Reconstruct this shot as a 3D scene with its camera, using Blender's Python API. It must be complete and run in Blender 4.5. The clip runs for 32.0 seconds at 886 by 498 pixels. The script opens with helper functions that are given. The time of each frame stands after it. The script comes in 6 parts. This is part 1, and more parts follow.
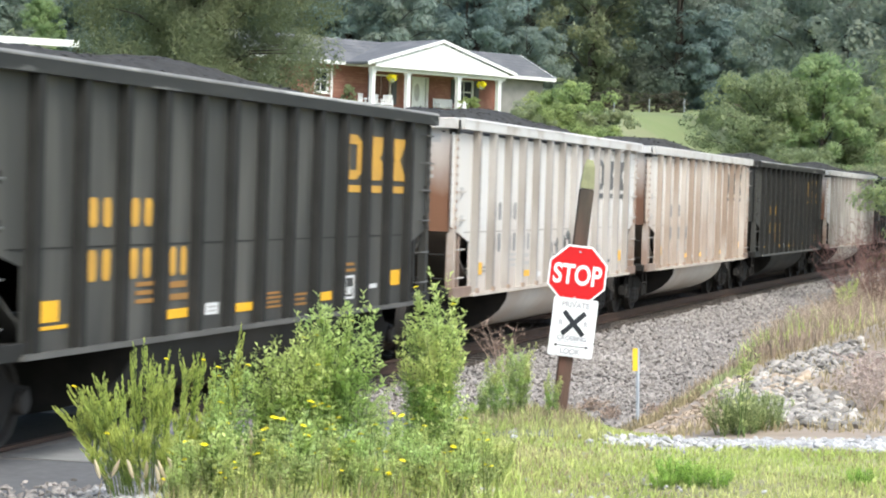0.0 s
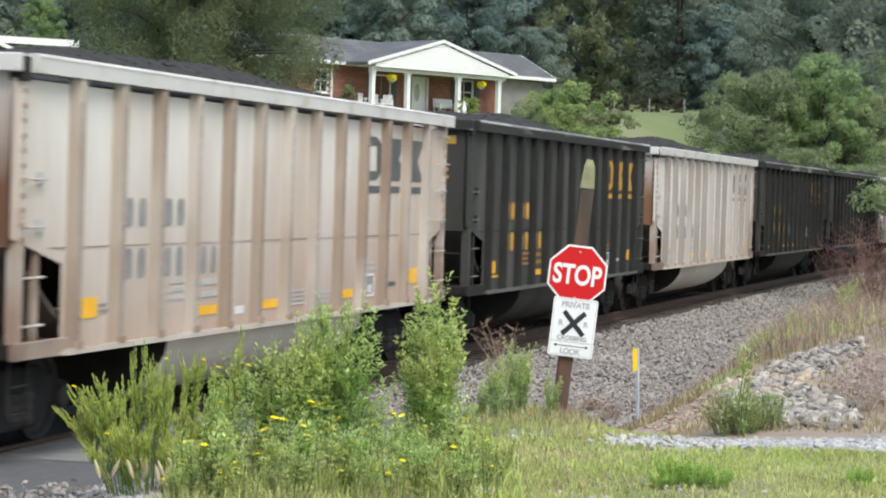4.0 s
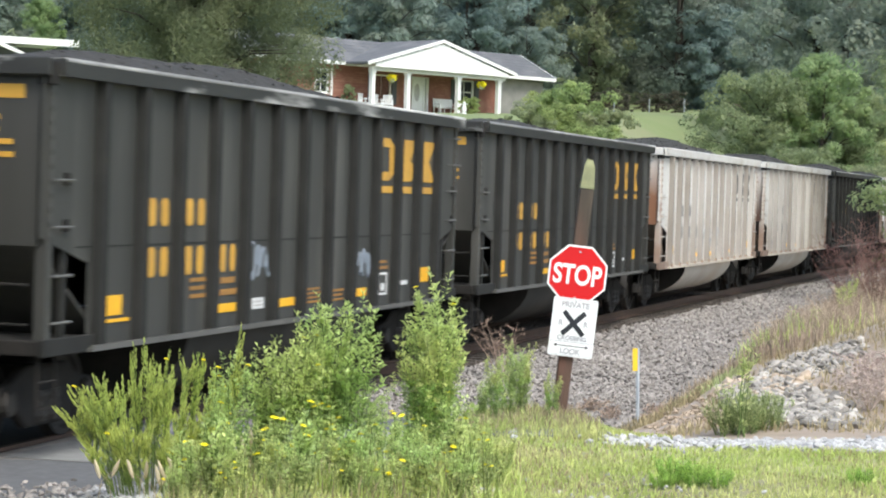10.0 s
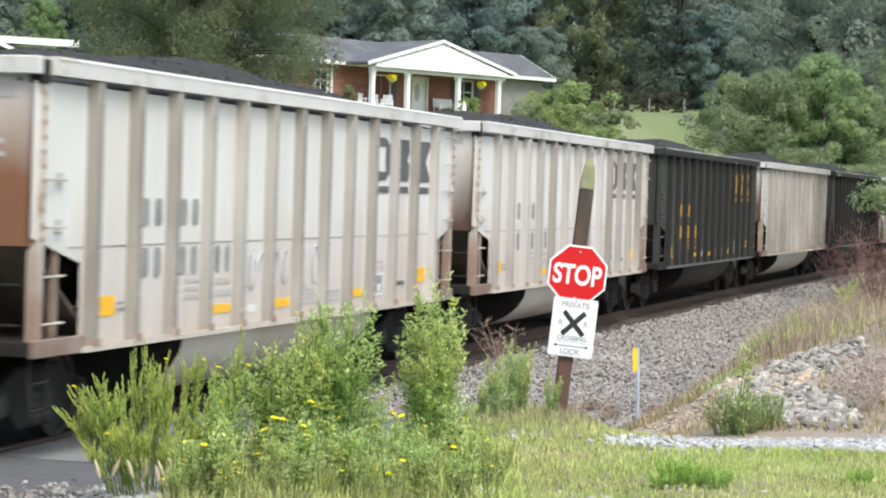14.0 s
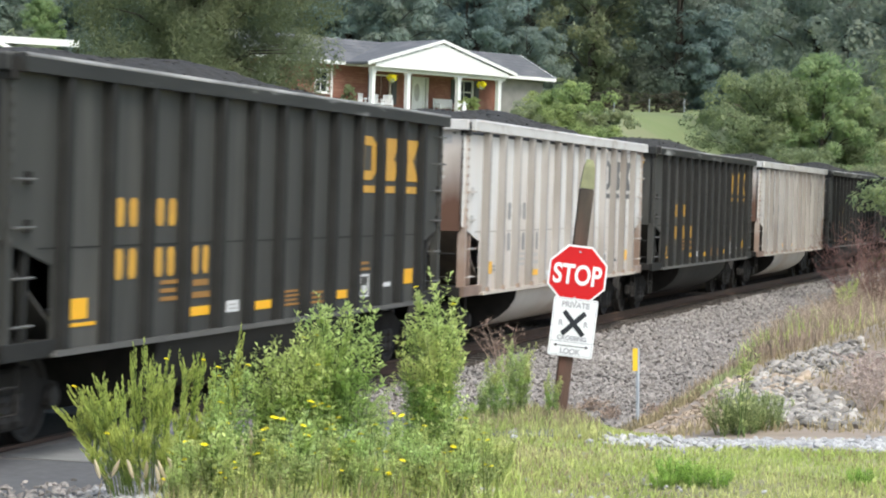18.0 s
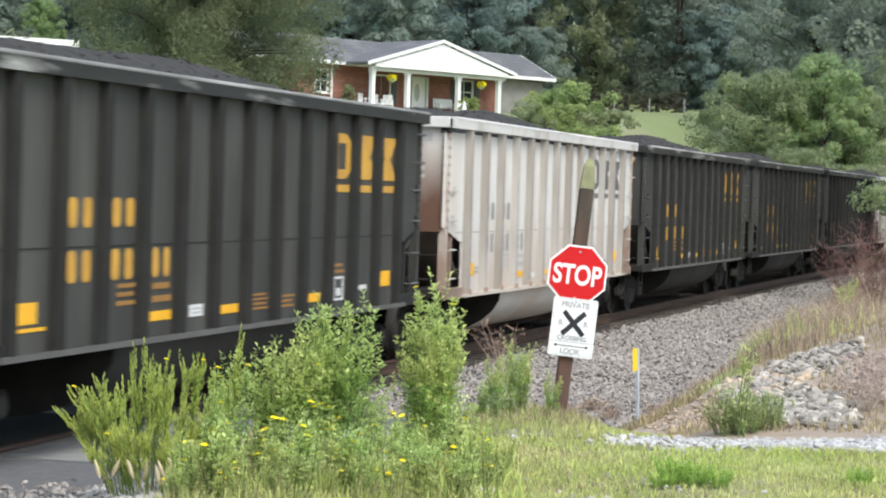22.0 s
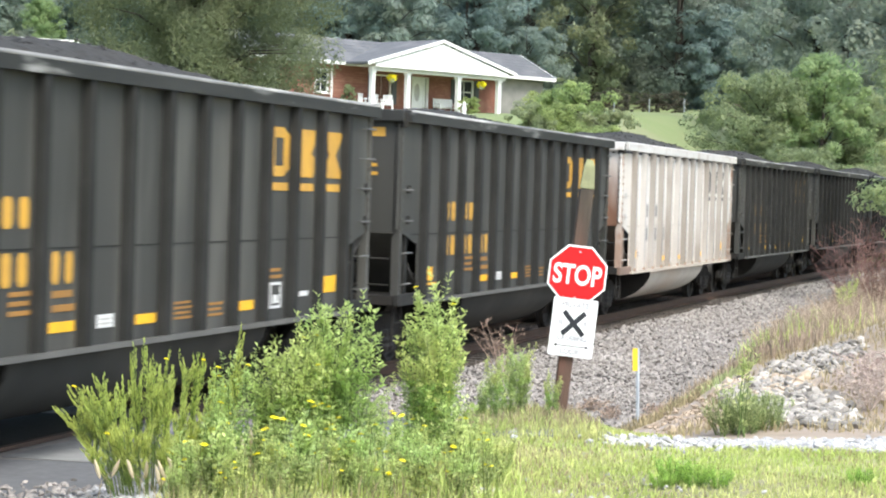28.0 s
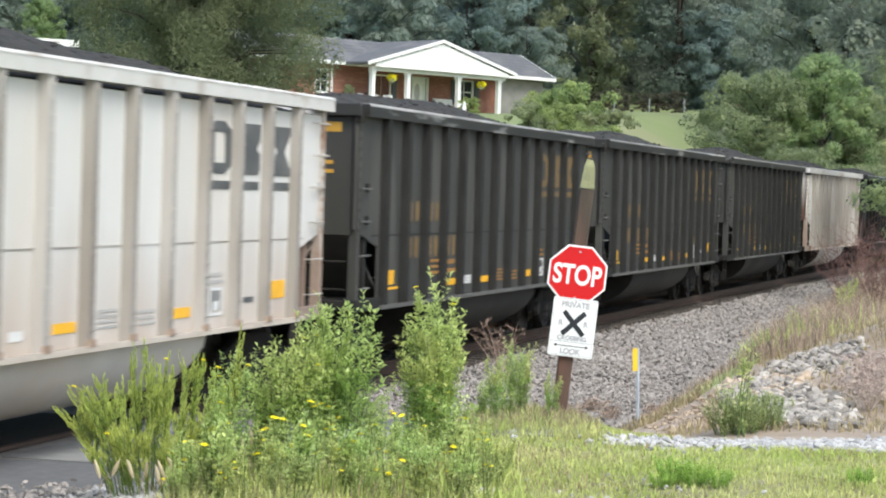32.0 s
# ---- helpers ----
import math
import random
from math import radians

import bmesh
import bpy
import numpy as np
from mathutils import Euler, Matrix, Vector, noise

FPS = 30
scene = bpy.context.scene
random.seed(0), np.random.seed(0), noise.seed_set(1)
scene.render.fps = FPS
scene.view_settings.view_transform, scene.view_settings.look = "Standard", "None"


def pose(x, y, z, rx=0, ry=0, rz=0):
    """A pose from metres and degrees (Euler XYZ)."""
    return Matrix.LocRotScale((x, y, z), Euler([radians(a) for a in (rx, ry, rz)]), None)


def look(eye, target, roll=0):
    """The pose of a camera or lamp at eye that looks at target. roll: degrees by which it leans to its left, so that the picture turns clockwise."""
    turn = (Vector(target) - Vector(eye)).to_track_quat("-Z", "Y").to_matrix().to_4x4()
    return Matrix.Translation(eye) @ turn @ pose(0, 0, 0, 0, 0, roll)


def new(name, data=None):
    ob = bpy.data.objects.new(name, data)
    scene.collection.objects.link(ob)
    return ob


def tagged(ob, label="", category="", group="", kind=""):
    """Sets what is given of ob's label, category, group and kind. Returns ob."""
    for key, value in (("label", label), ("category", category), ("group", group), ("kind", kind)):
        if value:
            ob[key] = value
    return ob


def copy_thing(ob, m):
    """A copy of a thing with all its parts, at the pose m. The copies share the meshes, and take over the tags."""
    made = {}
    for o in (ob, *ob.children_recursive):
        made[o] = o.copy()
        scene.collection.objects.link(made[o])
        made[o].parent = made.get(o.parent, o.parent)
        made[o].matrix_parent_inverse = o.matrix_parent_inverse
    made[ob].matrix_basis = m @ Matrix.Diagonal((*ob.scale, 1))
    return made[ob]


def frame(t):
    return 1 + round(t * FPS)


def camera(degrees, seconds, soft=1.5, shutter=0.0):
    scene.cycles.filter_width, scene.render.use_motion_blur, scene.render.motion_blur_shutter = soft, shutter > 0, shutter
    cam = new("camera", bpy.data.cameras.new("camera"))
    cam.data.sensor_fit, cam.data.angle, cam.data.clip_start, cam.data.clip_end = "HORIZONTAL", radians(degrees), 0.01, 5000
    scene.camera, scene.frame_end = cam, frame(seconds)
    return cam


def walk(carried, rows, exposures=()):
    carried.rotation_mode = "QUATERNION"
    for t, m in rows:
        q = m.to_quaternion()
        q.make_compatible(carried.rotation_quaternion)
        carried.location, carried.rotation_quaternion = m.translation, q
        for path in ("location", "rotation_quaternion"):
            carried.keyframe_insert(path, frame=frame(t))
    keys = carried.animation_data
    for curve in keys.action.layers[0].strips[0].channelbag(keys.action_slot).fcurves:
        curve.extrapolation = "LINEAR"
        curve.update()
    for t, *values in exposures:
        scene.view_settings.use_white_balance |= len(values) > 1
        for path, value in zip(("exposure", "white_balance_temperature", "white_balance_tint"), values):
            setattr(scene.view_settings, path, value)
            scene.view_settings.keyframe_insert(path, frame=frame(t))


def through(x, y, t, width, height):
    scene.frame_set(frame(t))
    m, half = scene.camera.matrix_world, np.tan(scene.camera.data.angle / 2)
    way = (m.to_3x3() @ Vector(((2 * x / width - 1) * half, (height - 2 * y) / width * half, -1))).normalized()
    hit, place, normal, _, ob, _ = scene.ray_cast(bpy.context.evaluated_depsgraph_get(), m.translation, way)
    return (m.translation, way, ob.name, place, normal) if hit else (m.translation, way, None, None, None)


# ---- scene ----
# The camera stands still on a tripod beside the line, eye 2.62 m above the rail tops (z = 0).
cam = camera(21.86, 32.0, soft=2.0, shutter=0.5)
EYE = (0.0, 0.0, 2.624)
STAND = Matrix.Translation(EYE) @ pose(0, 0, 0, 90 - 1.486, 0, 0) @ pose(0, 0, 0, 0, 0, 1.8)
# the film camera meters the passing wagons: a little darker behind the white ones
EXPOSE = [(0, 0.29), (1, 0.2), (3, -0.22), (6, -0.05), (7, 0.08), (9, 0.0), (11, 0.25), (13, 0.25), (14, 0.05), (17, -0.22), (18, -0.03), (20, 0.0), (21, -0.02), (23, 0.08), (25, 0.03), (28, 0.5), (30, 0.43), (31, 0.15), (32, 0.03)]
walk(cam, [(0, STAND), (32, STAND)], exposures=[(t, 0.85 + e, 6320, 3) for t, e in EXPOSE])

# ---- light: a bright, hazy overcast summer day ----
SUN_EL, SUN_AZ = 55.0, 154.0
world = bpy.data.worlds.new("sky")
scene.world = world
world.use_nodes = True
wn = world.node_tree
sky = wn.nodes.new("ShaderNodeTexSky")
sky.sky_type = "NISHITA"
sky.sun_disc = False
sky.sun_elevation, sky.sun_rotation = radians(SUN_EL), radians(SUN_AZ)
sky.air_density, sky.dust_density, sky.ozone_density = 1.0, 4.0, 1.0
bg = wn.nodes["Background"]
wn.links.new(sky.outputs[0], bg.inputs[0])
bg.inputs[1].default_value = 0.15
sun = new("sun", bpy.data.lights.new("sun", "SUN"))
sun.data.energy, sun.data.angle, sun.data.color = 1.2, radians(25), (1.0, 0.98, 0.95)
az, el = radians(SUN_AZ), radians(SUN_EL)
sun.matrix_basis = look((math.sin(az) * math.cos(el) * 50, math.cos(az) * math.cos(el) * 50, math.sin(el) * 50), (0, 0, 0))

# ---- the plan: track line, train ----
HEAD = radians(15.653)
U = Vector((math.sin(HEAD), math.cos(HEAD)))
N = Vector((-math.cos(HEAD), math.sin(HEAD)))
CENTRE, BEND = 10.88, -2.554e-4
PITCH = 16.048


def on_track(s, q=0.0):
    """The place s metres along the line, q metres from its centre towards the camera's side."""
    p = U * s + N * (CENTRE + BEND * (s - 40) ** 2 - q)
    return p.x, p.y


def to_track(x, y):
    s = x * U.x + y * U.y
    return s, CENTRE + BEND * (s - 40) ** 2 - (x * N.x + y * N.y)


def track_turn(s):
    d = U + N * (2 * BEND * (s - 40))
    return math.degrees(math.atan2(d.y, d.x))


def smooth(a, b, v):
    w = np.clip((v - a) / (b - a), 0, 1)
    return w * w * (3 - 2 * w)


def ground_z(x, y):
    """Height of the ground sheet."""
    x, y = np.asarray(x, float), np.asarray(y, float)
    s, q = to_track(x, y)
    front = 0.95 - 0.025 * np.clip(y, -20, 24)
    road = np.interp(q, [-2, 1.9, 6.2], [-0.05, -0.05, 0.0]) + smooth(1.9, 6.2, q) * front
    dip = np.interp(q, [1.9, 3.2, 5.0], [-0.24, -0.33, -0.43]) + smooth(5.0, 7.1, q) * (front + 0.43)
    near = road + (dip - road) * smooth(24.4, 27.0, s)
    near = near + 0.95 * np.exp(-((x - 6.4) / 1.9) ** 2 - ((y - 28.6) / 3.4) ** 2)
    near = near - 0.35 * np.exp(-((x - 2.1) / 0.6) ** 2 - ((y - 24.6) / 2.2) ** 2)
    near = near + 0.5 * smooth(9.0, 20.0, q) * smooth(30, 45, s)
    top = 6.75 + (s - 120) * 0.043
    top = np.clip(top, 2.0, 9.5)
    far = np.interp(-q, [1.9, 4.0], [-0.24, -0.5]) + smooth(4.5, 20, -q) * (top + 0.5)
    far = far + 0.12 * np.clip(-q - 45, 0, 400) * smooth(45, 90, -q)
    far = far + 0.10 * np.clip(y - 172, 0, 300) * smooth(0, 12, -q)
    flat = -0.24 + np.zeros_like(x)
    z = np.where(q > 1.9, near, np.where(q < -1.9, far, np.where(s < 24.4, -0.05 - 0.19 * smooth(24.4, 27.0, s), flat)))
    z = np.where((np.abs(q) <= 1.9), -0.05 - 0.19 * smooth(24.4, 27.0, s), z)
    bumps = 0.03 * np.sin(x * 1.7 + 0.6 * y) * np.sin(y * 1.3 - 0.4 * x) * smooth(2.5, 5, np.abs(q))
    return z + bumps


def gz(x, y):
    return float(ground_z(x, y))


# ---- materials ----
def mat(name, colour, second=None, scale=3.0, amount=0.5, rough=0.7, metal=0.0, bump=0.0, bump_scale=None,
        third=None, third_scale=0.6, stretch=(1, 1, 1), spread=0.0, spec=0.5, island=False, third_lo=0.48, stain=None):
    """A procedural surface: two or three colours mixed by noise at two scales, with relief."""
    m = bpy.data.materials.new(name)
    m.use_nodes = True
    nt = m.node_tree
    b = nt.nodes["Principled BSDF"]
    tc = nt.nodes.new("ShaderNodeTexCoord")
    mp = nt.nodes.new("ShaderNodeMapping")
    mp.inputs["Scale"].default_value = stretch
    nt.links.new(tc.outputs["Object"], mp.inputs[0])
    info = nt.nodes.new("ShaderNodeObjectInfo")
    off = nt.nodes.new("ShaderNodeVectorMath")
    off.operation = "MULTIPLY_ADD"
    off.inputs[1].default_value = (37.0, 53.0, 19.0)
    nt.links.new(info.outputs["Random"], off.inputs[0])
    nt.links.new(mp.outputs[0], off.inputs[2])
    n1 = nt.nodes.new("ShaderNodeTexNoise")
    n1.inputs["Scale"].default_value, n1.inputs["Detail"].default_value = scale, 6.0
    nt.links.new(off.outputs[0], n1.inputs["Vector"])
    ramp = nt.nodes.new("ShaderNodeMapRange")
    ramp.inputs[1].default_value, ramp.inputs[2].default_value = 0.5 - 0.35 * amount, 0.5 + 0.35 / max(amount, 0.3) * 0.6
    nt.links.new(n1.outputs[0], ramp.inputs[0])
    mix = nt.nodes.new("ShaderNodeMix")
    mix.data_type = "RGBA"
    mix.inputs[6].default_value = (*colour, 1)
    mix.inputs[7].default_value = (*(second or [c * 0.6 for c in colour]), 1)
    nt.links.new(ramp.outputs[0], mix.inputs[0])
    out = mix.outputs[2]
    if third:
        n2 = nt.nodes.new("ShaderNodeTexNoise")
        n2.inputs["Scale"].default_value, n2.inputs["Detail"].default_value = third_scale, 4.0
        nt.links.new(off.outputs[0], n2.inputs["Vector"])
        r2 = nt.nodes.new("ShaderNodeMapRange")
        r2.inputs[1].default_value, r2.inputs[2].default_value = third_lo, third_lo + 0.18
        nt.links.new(n2.outputs[0], r2.inputs[0])
        mix2 = nt.nodes.new("ShaderNodeMix")
        mix2.data_type = "RGBA"
        mix2.inputs[7].default_value = (*third, 1)
        nt.links.new(r2.outputs[0], mix2.inputs[0])
        nt.links.new(out, mix2.inputs[6])
        out = mix2.outputs[2]
    if stain:
        # rusty dust thrown up along the lower side: ragged streaks below a height
        rust, z0, z1, most = stain
        sep = nt.nodes.new("ShaderNodeSeparateXYZ")
        nt.links.new(tc.outputs["Object"], sep.inputs[0])
        n3 = nt.nodes.new("ShaderNodeTexNoise")
        n3.inputs["Scale"].default_value, n3.inputs["Detail"].default_value = 1.7, 5.0
        nt.links.new(off.outputs[0], n3.inputs["Vector"])
        ragged = nt.nodes.new("ShaderNodeMath")
        ragged.operation = "MULTIPLY_ADD"
        ragged.inputs[1].default_value = 2.2
        nt.links.new(n3.outputs[0], ragged.inputs[0])
        nt.links.new(sep.outputs[2], ragged.inputs[2])
        r3 = nt.nodes.new("ShaderNodeMapRange")
        r3.inputs[1].default_value, r3.inputs[2].default_value = z0 + 1.1, z1 + 1.1
        r3.inputs[3].default_value, r3.inputs[4].default_value = most, 0.0
        nt.links.new(ragged.outputs[0], r3.inputs[0])
        mix3 = nt.nodes.new("ShaderNodeMix")
        mix3.data_type = "RGBA"
        mix3.inputs[7].default_value = (*rust, 1)
        nt.links.new(r3.outputs[0], mix3.inputs[0])
        nt.links.new(out, mix3.inputs[6])
        out = mix3.outputs[2]
    if spread or island:
        hsv = nt.nodes.new("ShaderNodeHueSaturation")
        mr = nt.nodes.new("ShaderNodeMapRange")
        mr.inputs[3].default_value, mr.inputs[4].default_value = 1 - spread, 1 + spread
        if island:
            geo = nt.nodes.new("ShaderNodeNewGeometry")
            nt.links.new(geo.outputs["Random Per Island"], mr.inputs[0])
        else:
            nt.links.new(info.outputs["Random"], mr.inputs[0])
        nt.links.new(mr.outputs[0], hsv.inputs["Value"])
        nt.links.new(out, hsv.inputs["Color"])
        out = hsv.outputs[0]
    nt.links.new(out, b.inputs["Base Color"])
    b.inputs["Roughness"].default_value, b.inputs["Metallic"].default_value = rough, metal
    b.inputs["Specular IOR Level"].default_value = spec
    if bump:
        nb = nt.nodes.new("ShaderNodeTexNoise")
        nb.inputs["Scale"].default_value, nb.inputs["Detail"].default_value = bump_scale or scale * 4, 5.0
        nt.links.new(off.outputs[0], nb.inputs["Vector"])
        bp = nt.nodes.new("ShaderNodeBump")
        bp.inputs["Strength"].default_value, bp.inputs["Distance"].default_value = min(1.0, bump), 0.02
        nt.links.new(nb.outputs[0], bp.inputs["Height"])
        nt.links.new(bp.outputs[0], b.inputs["Normal"])
    return m


def leaf_mat(name, colour, spread=0.45, through=0.3, hue=0.03, other=None, patch_scale=0.8):
    """Foliage: colour varies from leaf to leaf; some light comes through."""
    m = bpy.data.materials.new(name)
    m.use_nodes = True
    nt = m.node_tree
    b = nt.nodes["Principled BSDF"]
    geo = nt.nodes.new("ShaderNodeNewGeometry")
    info = nt.nodes.new("ShaderNodeObjectInfo")
    hsv = nt.nodes.new("ShaderNodeHueSaturation")
    hsv.inputs["Color"].default_value = (*colour, 1)
    if other:
        tc = nt.nodes.new("ShaderNodeTexCoord")
        no = nt.nodes.new("ShaderNodeTexNoise")
        no.inputs["Scale"].default_value, no.inputs["Detail"].default_value = patch_scale, 4.0
        nt.links.new(tc.outputs["Object"], no.inputs["Vector"])
        nr = nt.nodes.new("ShaderNodeMapRange")
        nr.inputs[1].default_value, nr.inputs[2].default_value = 0.42, 0.6
        nt.links.new(no.outputs[0], nr.inputs[0])
        mx_ = nt.nodes.new("ShaderNodeMix")
        mx_.data_type = "RGBA"
        mx_.inputs[6].default_value, mx_.inputs[7].default_value = (*colour, 1), (*other, 1)
        nt.links.new(nr.outputs[0], mx_.inputs[0])
        nt.links.new(mx_.outputs[2], hsv.inputs["Color"])
    mr = nt.nodes.new("ShaderNodeMapRange")
    mr.inputs[3].default_value, mr.inputs[4].default_value = 1 - spread, 1 + spread
    nt.links.new(geo.outputs["Random Per Island"], mr.inputs[0])
    nt.links.new(mr.outputs[0], hsv.inputs["Value"])
    hr = nt.nodes.new("ShaderNodeMapRange")
    hr.inputs[3].default_value, hr.inputs[4].default_value = 0.5 - hue, 0.5 + hue
    nt.links.new(info.outputs["Random"], hr.inputs[0])
    nt.links.new(hr.outputs[0], hsv.inputs["Hue"])
    nt.links.new(hsv.outputs[0], b.inputs["Base Color"])
    b.inputs["Roughness"].default_value = 0.55
    b.inputs["Specular IOR Level"].default_value = 0.18
    tr = nt.nodes.new("ShaderNodeBsdfTranslucent")
    nt.links.new(hsv.outputs[0], tr.inputs[0])
    ms = nt.nodes.new("ShaderNodeMixShader")
    ms.inputs[0].default_value = through
    nt.links.new(b.outputs[0], ms.inputs[1])
    nt.links.new(tr.outputs[0], ms.inputs[2])
    nt.links.new(ms.outputs[0], nt.nodes["Material Output"].inputs[0])
    return m


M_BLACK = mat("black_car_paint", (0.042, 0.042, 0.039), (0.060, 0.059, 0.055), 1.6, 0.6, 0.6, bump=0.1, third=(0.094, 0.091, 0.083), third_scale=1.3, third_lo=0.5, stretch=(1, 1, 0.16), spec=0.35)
# ribs and end struts are darker than the black side sheets
M_BLACK_RIB = mat("black_rib_dark", (0.020, 0.020, 0.019), (0.033, 0.0325, 0.031), 2.5, 0.6, 0.7, bump=0.08, spec=0.18)
M_BLACK_CHORD = mat("black_chord_worn", (0.024, 0.024, 0.023), (0.042, 0.042, 0.039), 1.6, 0.5, 0.6, third=(0.42, 0.415, 0.40), third_scale=1.3, third_lo=0.575, stretch=(0.45, 1, 3.0), bump=0.1, spec=0.3)
M_WORN = mat("bare_worn_edge", (0.15, 0.148, 0.14), (0.28, 0.275, 0.265), 2.0, 0.6, 0.6, third=(0.50, 0.49, 0.47), third_scale=0.8, third_lo=0.50, stretch=(0.5, 1, 1), spec=0.3)
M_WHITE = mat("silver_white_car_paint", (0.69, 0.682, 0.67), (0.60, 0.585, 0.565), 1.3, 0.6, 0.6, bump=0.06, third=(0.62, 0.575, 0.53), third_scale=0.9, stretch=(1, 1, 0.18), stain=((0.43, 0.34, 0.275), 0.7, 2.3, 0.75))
# tan-stained ribs, darkened further in colour for the shade along them
M_WHITE_RIB = mat("silver_rib_stain_shade", (0.345, 0.318, 0.29), (0.225, 0.195, 0.17), 1.5, 0.7, 0.7, bump=0.1, third=(0.45, 0.425, 0.40), third_scale=0.6, stretch=(1, 1, 0.4))
M_WHITE_CHORD = mat("silver_chord", (0.63, 0.62, 0.605), (0.52, 0.50, 0.475), 1.6, 0.6, 0.6, bump=0.08, third=(0.36, 0.30, 0.25), third_scale=1.6, third_lo=0.56)
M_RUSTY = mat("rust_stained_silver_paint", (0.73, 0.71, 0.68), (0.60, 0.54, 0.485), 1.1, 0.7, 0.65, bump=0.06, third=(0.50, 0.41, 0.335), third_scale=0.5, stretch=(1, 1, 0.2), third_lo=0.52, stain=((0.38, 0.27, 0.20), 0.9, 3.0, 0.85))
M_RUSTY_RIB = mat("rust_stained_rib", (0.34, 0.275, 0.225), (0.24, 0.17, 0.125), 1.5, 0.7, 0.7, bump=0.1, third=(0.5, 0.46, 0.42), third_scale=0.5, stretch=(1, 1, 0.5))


def rust_end(name):
    """Off-white end wall stained by rust from below; how far and how dark differs from wagon to wagon."""
    m = mat(name, (0.64, 0.61, 0.58), (0.52, 0.46, 0.41), 1.0, 0.6, 0.7, bump=0.08)
    nt = m.node_tree
    b = nt.nodes["Principled BSDF"]
    old = b.inputs["Base Color"].links[0].from_socket
    tc = nt.nodes.new("ShaderNodeTexCoord")
    info = nt.nodes.new("ShaderNodeObjectInfo")
    sep = nt.nodes.new("ShaderNodeSeparateXYZ")
    nt.links.new(tc.outputs["Object"], sep.inputs[0])
    shift = nt.nodes.new("ShaderNodeVectorMath")
    shift.operation = "MULTIPLY_ADD"
    shift.inputs[1].default_value = (5.0, 31.0, 9.0)
    nt.links.new(info.outputs["Random"], shift.inputs[0])
    squash = nt.nodes.new("ShaderNodeMapping")
    squash.inputs["Scale"].default_value = (1.0, 1.0, 0.35)
    nt.links.new(tc.outputs["Object"], squash.inputs[0])
    nt.links.new(squash.outputs[0], shift.inputs[2])
    n = nt.nodes.new("ShaderNodeTexNoise")
    n.inputs["Scale"].default_value, n.inputs["Detail"].default_value = 1.9, 6.0
    nt.links.new(shift.outputs[0], n.inputs["Vector"])
    add = nt.nodes.new("ShaderNodeMath")
    add.operation = "MULTIPLY_ADD"
    add.inputs[1].default_value = -1.1
    nt.links.new(n.outputs[0], add.inputs[0])
    nt.links.new(sep.outputs[2], add.inputs[2])
    level = nt.nodes.new("ShaderNodeMath")
    level.operation = "MULTIPLY_ADD"
    level.inputs[1].default_value = 0.35
    nt.links.new(info.outputs["Random"], level.inputs[0])
    nt.links.new(add.outputs[0], level.inputs[2])
    dark = nt.nodes.new("ShaderNodeMix")
    dark.data_type = "RGBA"
    dark.inputs[6].default_value, dark.inputs[7].default_value = (0.23, 0.11, 0.062, 1), (0.085, 0.048, 0.038, 1)
    nt.links.new(info.outputs["Random"], dark.inputs[0])
    r = nt.nodes.new("ShaderNodeMapRange")
    r.inputs[1].default_value, r.inputs[2].default_value, r.inputs[3].default_value, r.inputs[4].default_value = 2.0, 3.05, 1.0, 0.0
    nt.links.new(level.outputs[0], r.inputs[0])
    mix = nt.nodes.new("ShaderNodeMix")
    mix.data_type = "RGBA"
    nt.links.new(old, mix.inputs[6])
    nt.links.new(dark.outputs[2], mix.inputs[7])
    nt.links.new(r.outputs[0], mix.inputs[0])
    nt.links.new(mix.outputs[2], b.inputs["Base Color"])
    return m


M_END_RUST = rust_end("rusty_end_wall")
M_TUB_W = mat("dusty_silver_tub", (0.66, 0.62, 0.56), (0.50, 0.46, 0.41), 1.2, 0.6, 0.7, third=(0.55, 0.47, 0.39), third_scale=0.4)
M_TUB_B = mat("dusty_black_tub", (0.030, 0.030, 0.028), (0.045, 0.045, 0.042), 1.2, 0.6, 0.75, third=(0.062, 0.059, 0.053), third_scale=0.4, spec=0.25)
M_FOOT = mat("rust_brown_plate", (0.26, 0.17, 0.12), (0.40, 0.32, 0.26), 5.0, 0.6, 0.8)
M_GEAR = mat("grimy_running_gear", (0.018, 0.017, 0.016), (0.036, 0.032, 0.029), 4.0, 0.6, 0.85, bump=0.15, spec=0.2)
M_SLOPE = mat("grimy_brown_slope_sheet", (0.15, 0.12, 0.10), (0.085, 0.07, 0.06), 2.0, 0.7, 0.85, bump=0.1, third=(0.22, 0.17, 0.135), third_scale=0.7)
M_SLOPE_B = mat("grimy_dark_slope_sheet", (0.085, 0.08, 0.074), (0.05, 0.047, 0.043), 2.0, 0.7, 0.85, bump=0.1)
M_WHEEL = mat("wheel_steel", (0.022, 0.020, 0.018), (0.042, 0.035, 0.03), 5.0, 0.6, 0.7, metal=0.2)
M_POST_W = mat("stained_corner_post", (0.60, 0.58, 0.55), (0.46, 0.38, 0.32), 3.5, 0.7, 0.7, bump=0.1, third=(0.30, 0.16, 0.10), third_scale=2.6, third_lo=0.56, stain=((0.30, 0.20, 0.15), 1.3, 2.6, 0.9))
M_GRAB_W = mat("grab_iron_light", (0.50, 0.47, 0.44), (0.34, 0.29, 0.25), 6.0, 0.5, 0.55)
M_FRAME_W = mat("rusty_end_frame", (0.27, 0.195, 0.155), (0.16, 0.105, 0.08), 2.5, 0.7, 0.75, bump=0.1, third=(0.38, 0.31, 0.26), third_scale=0.8)
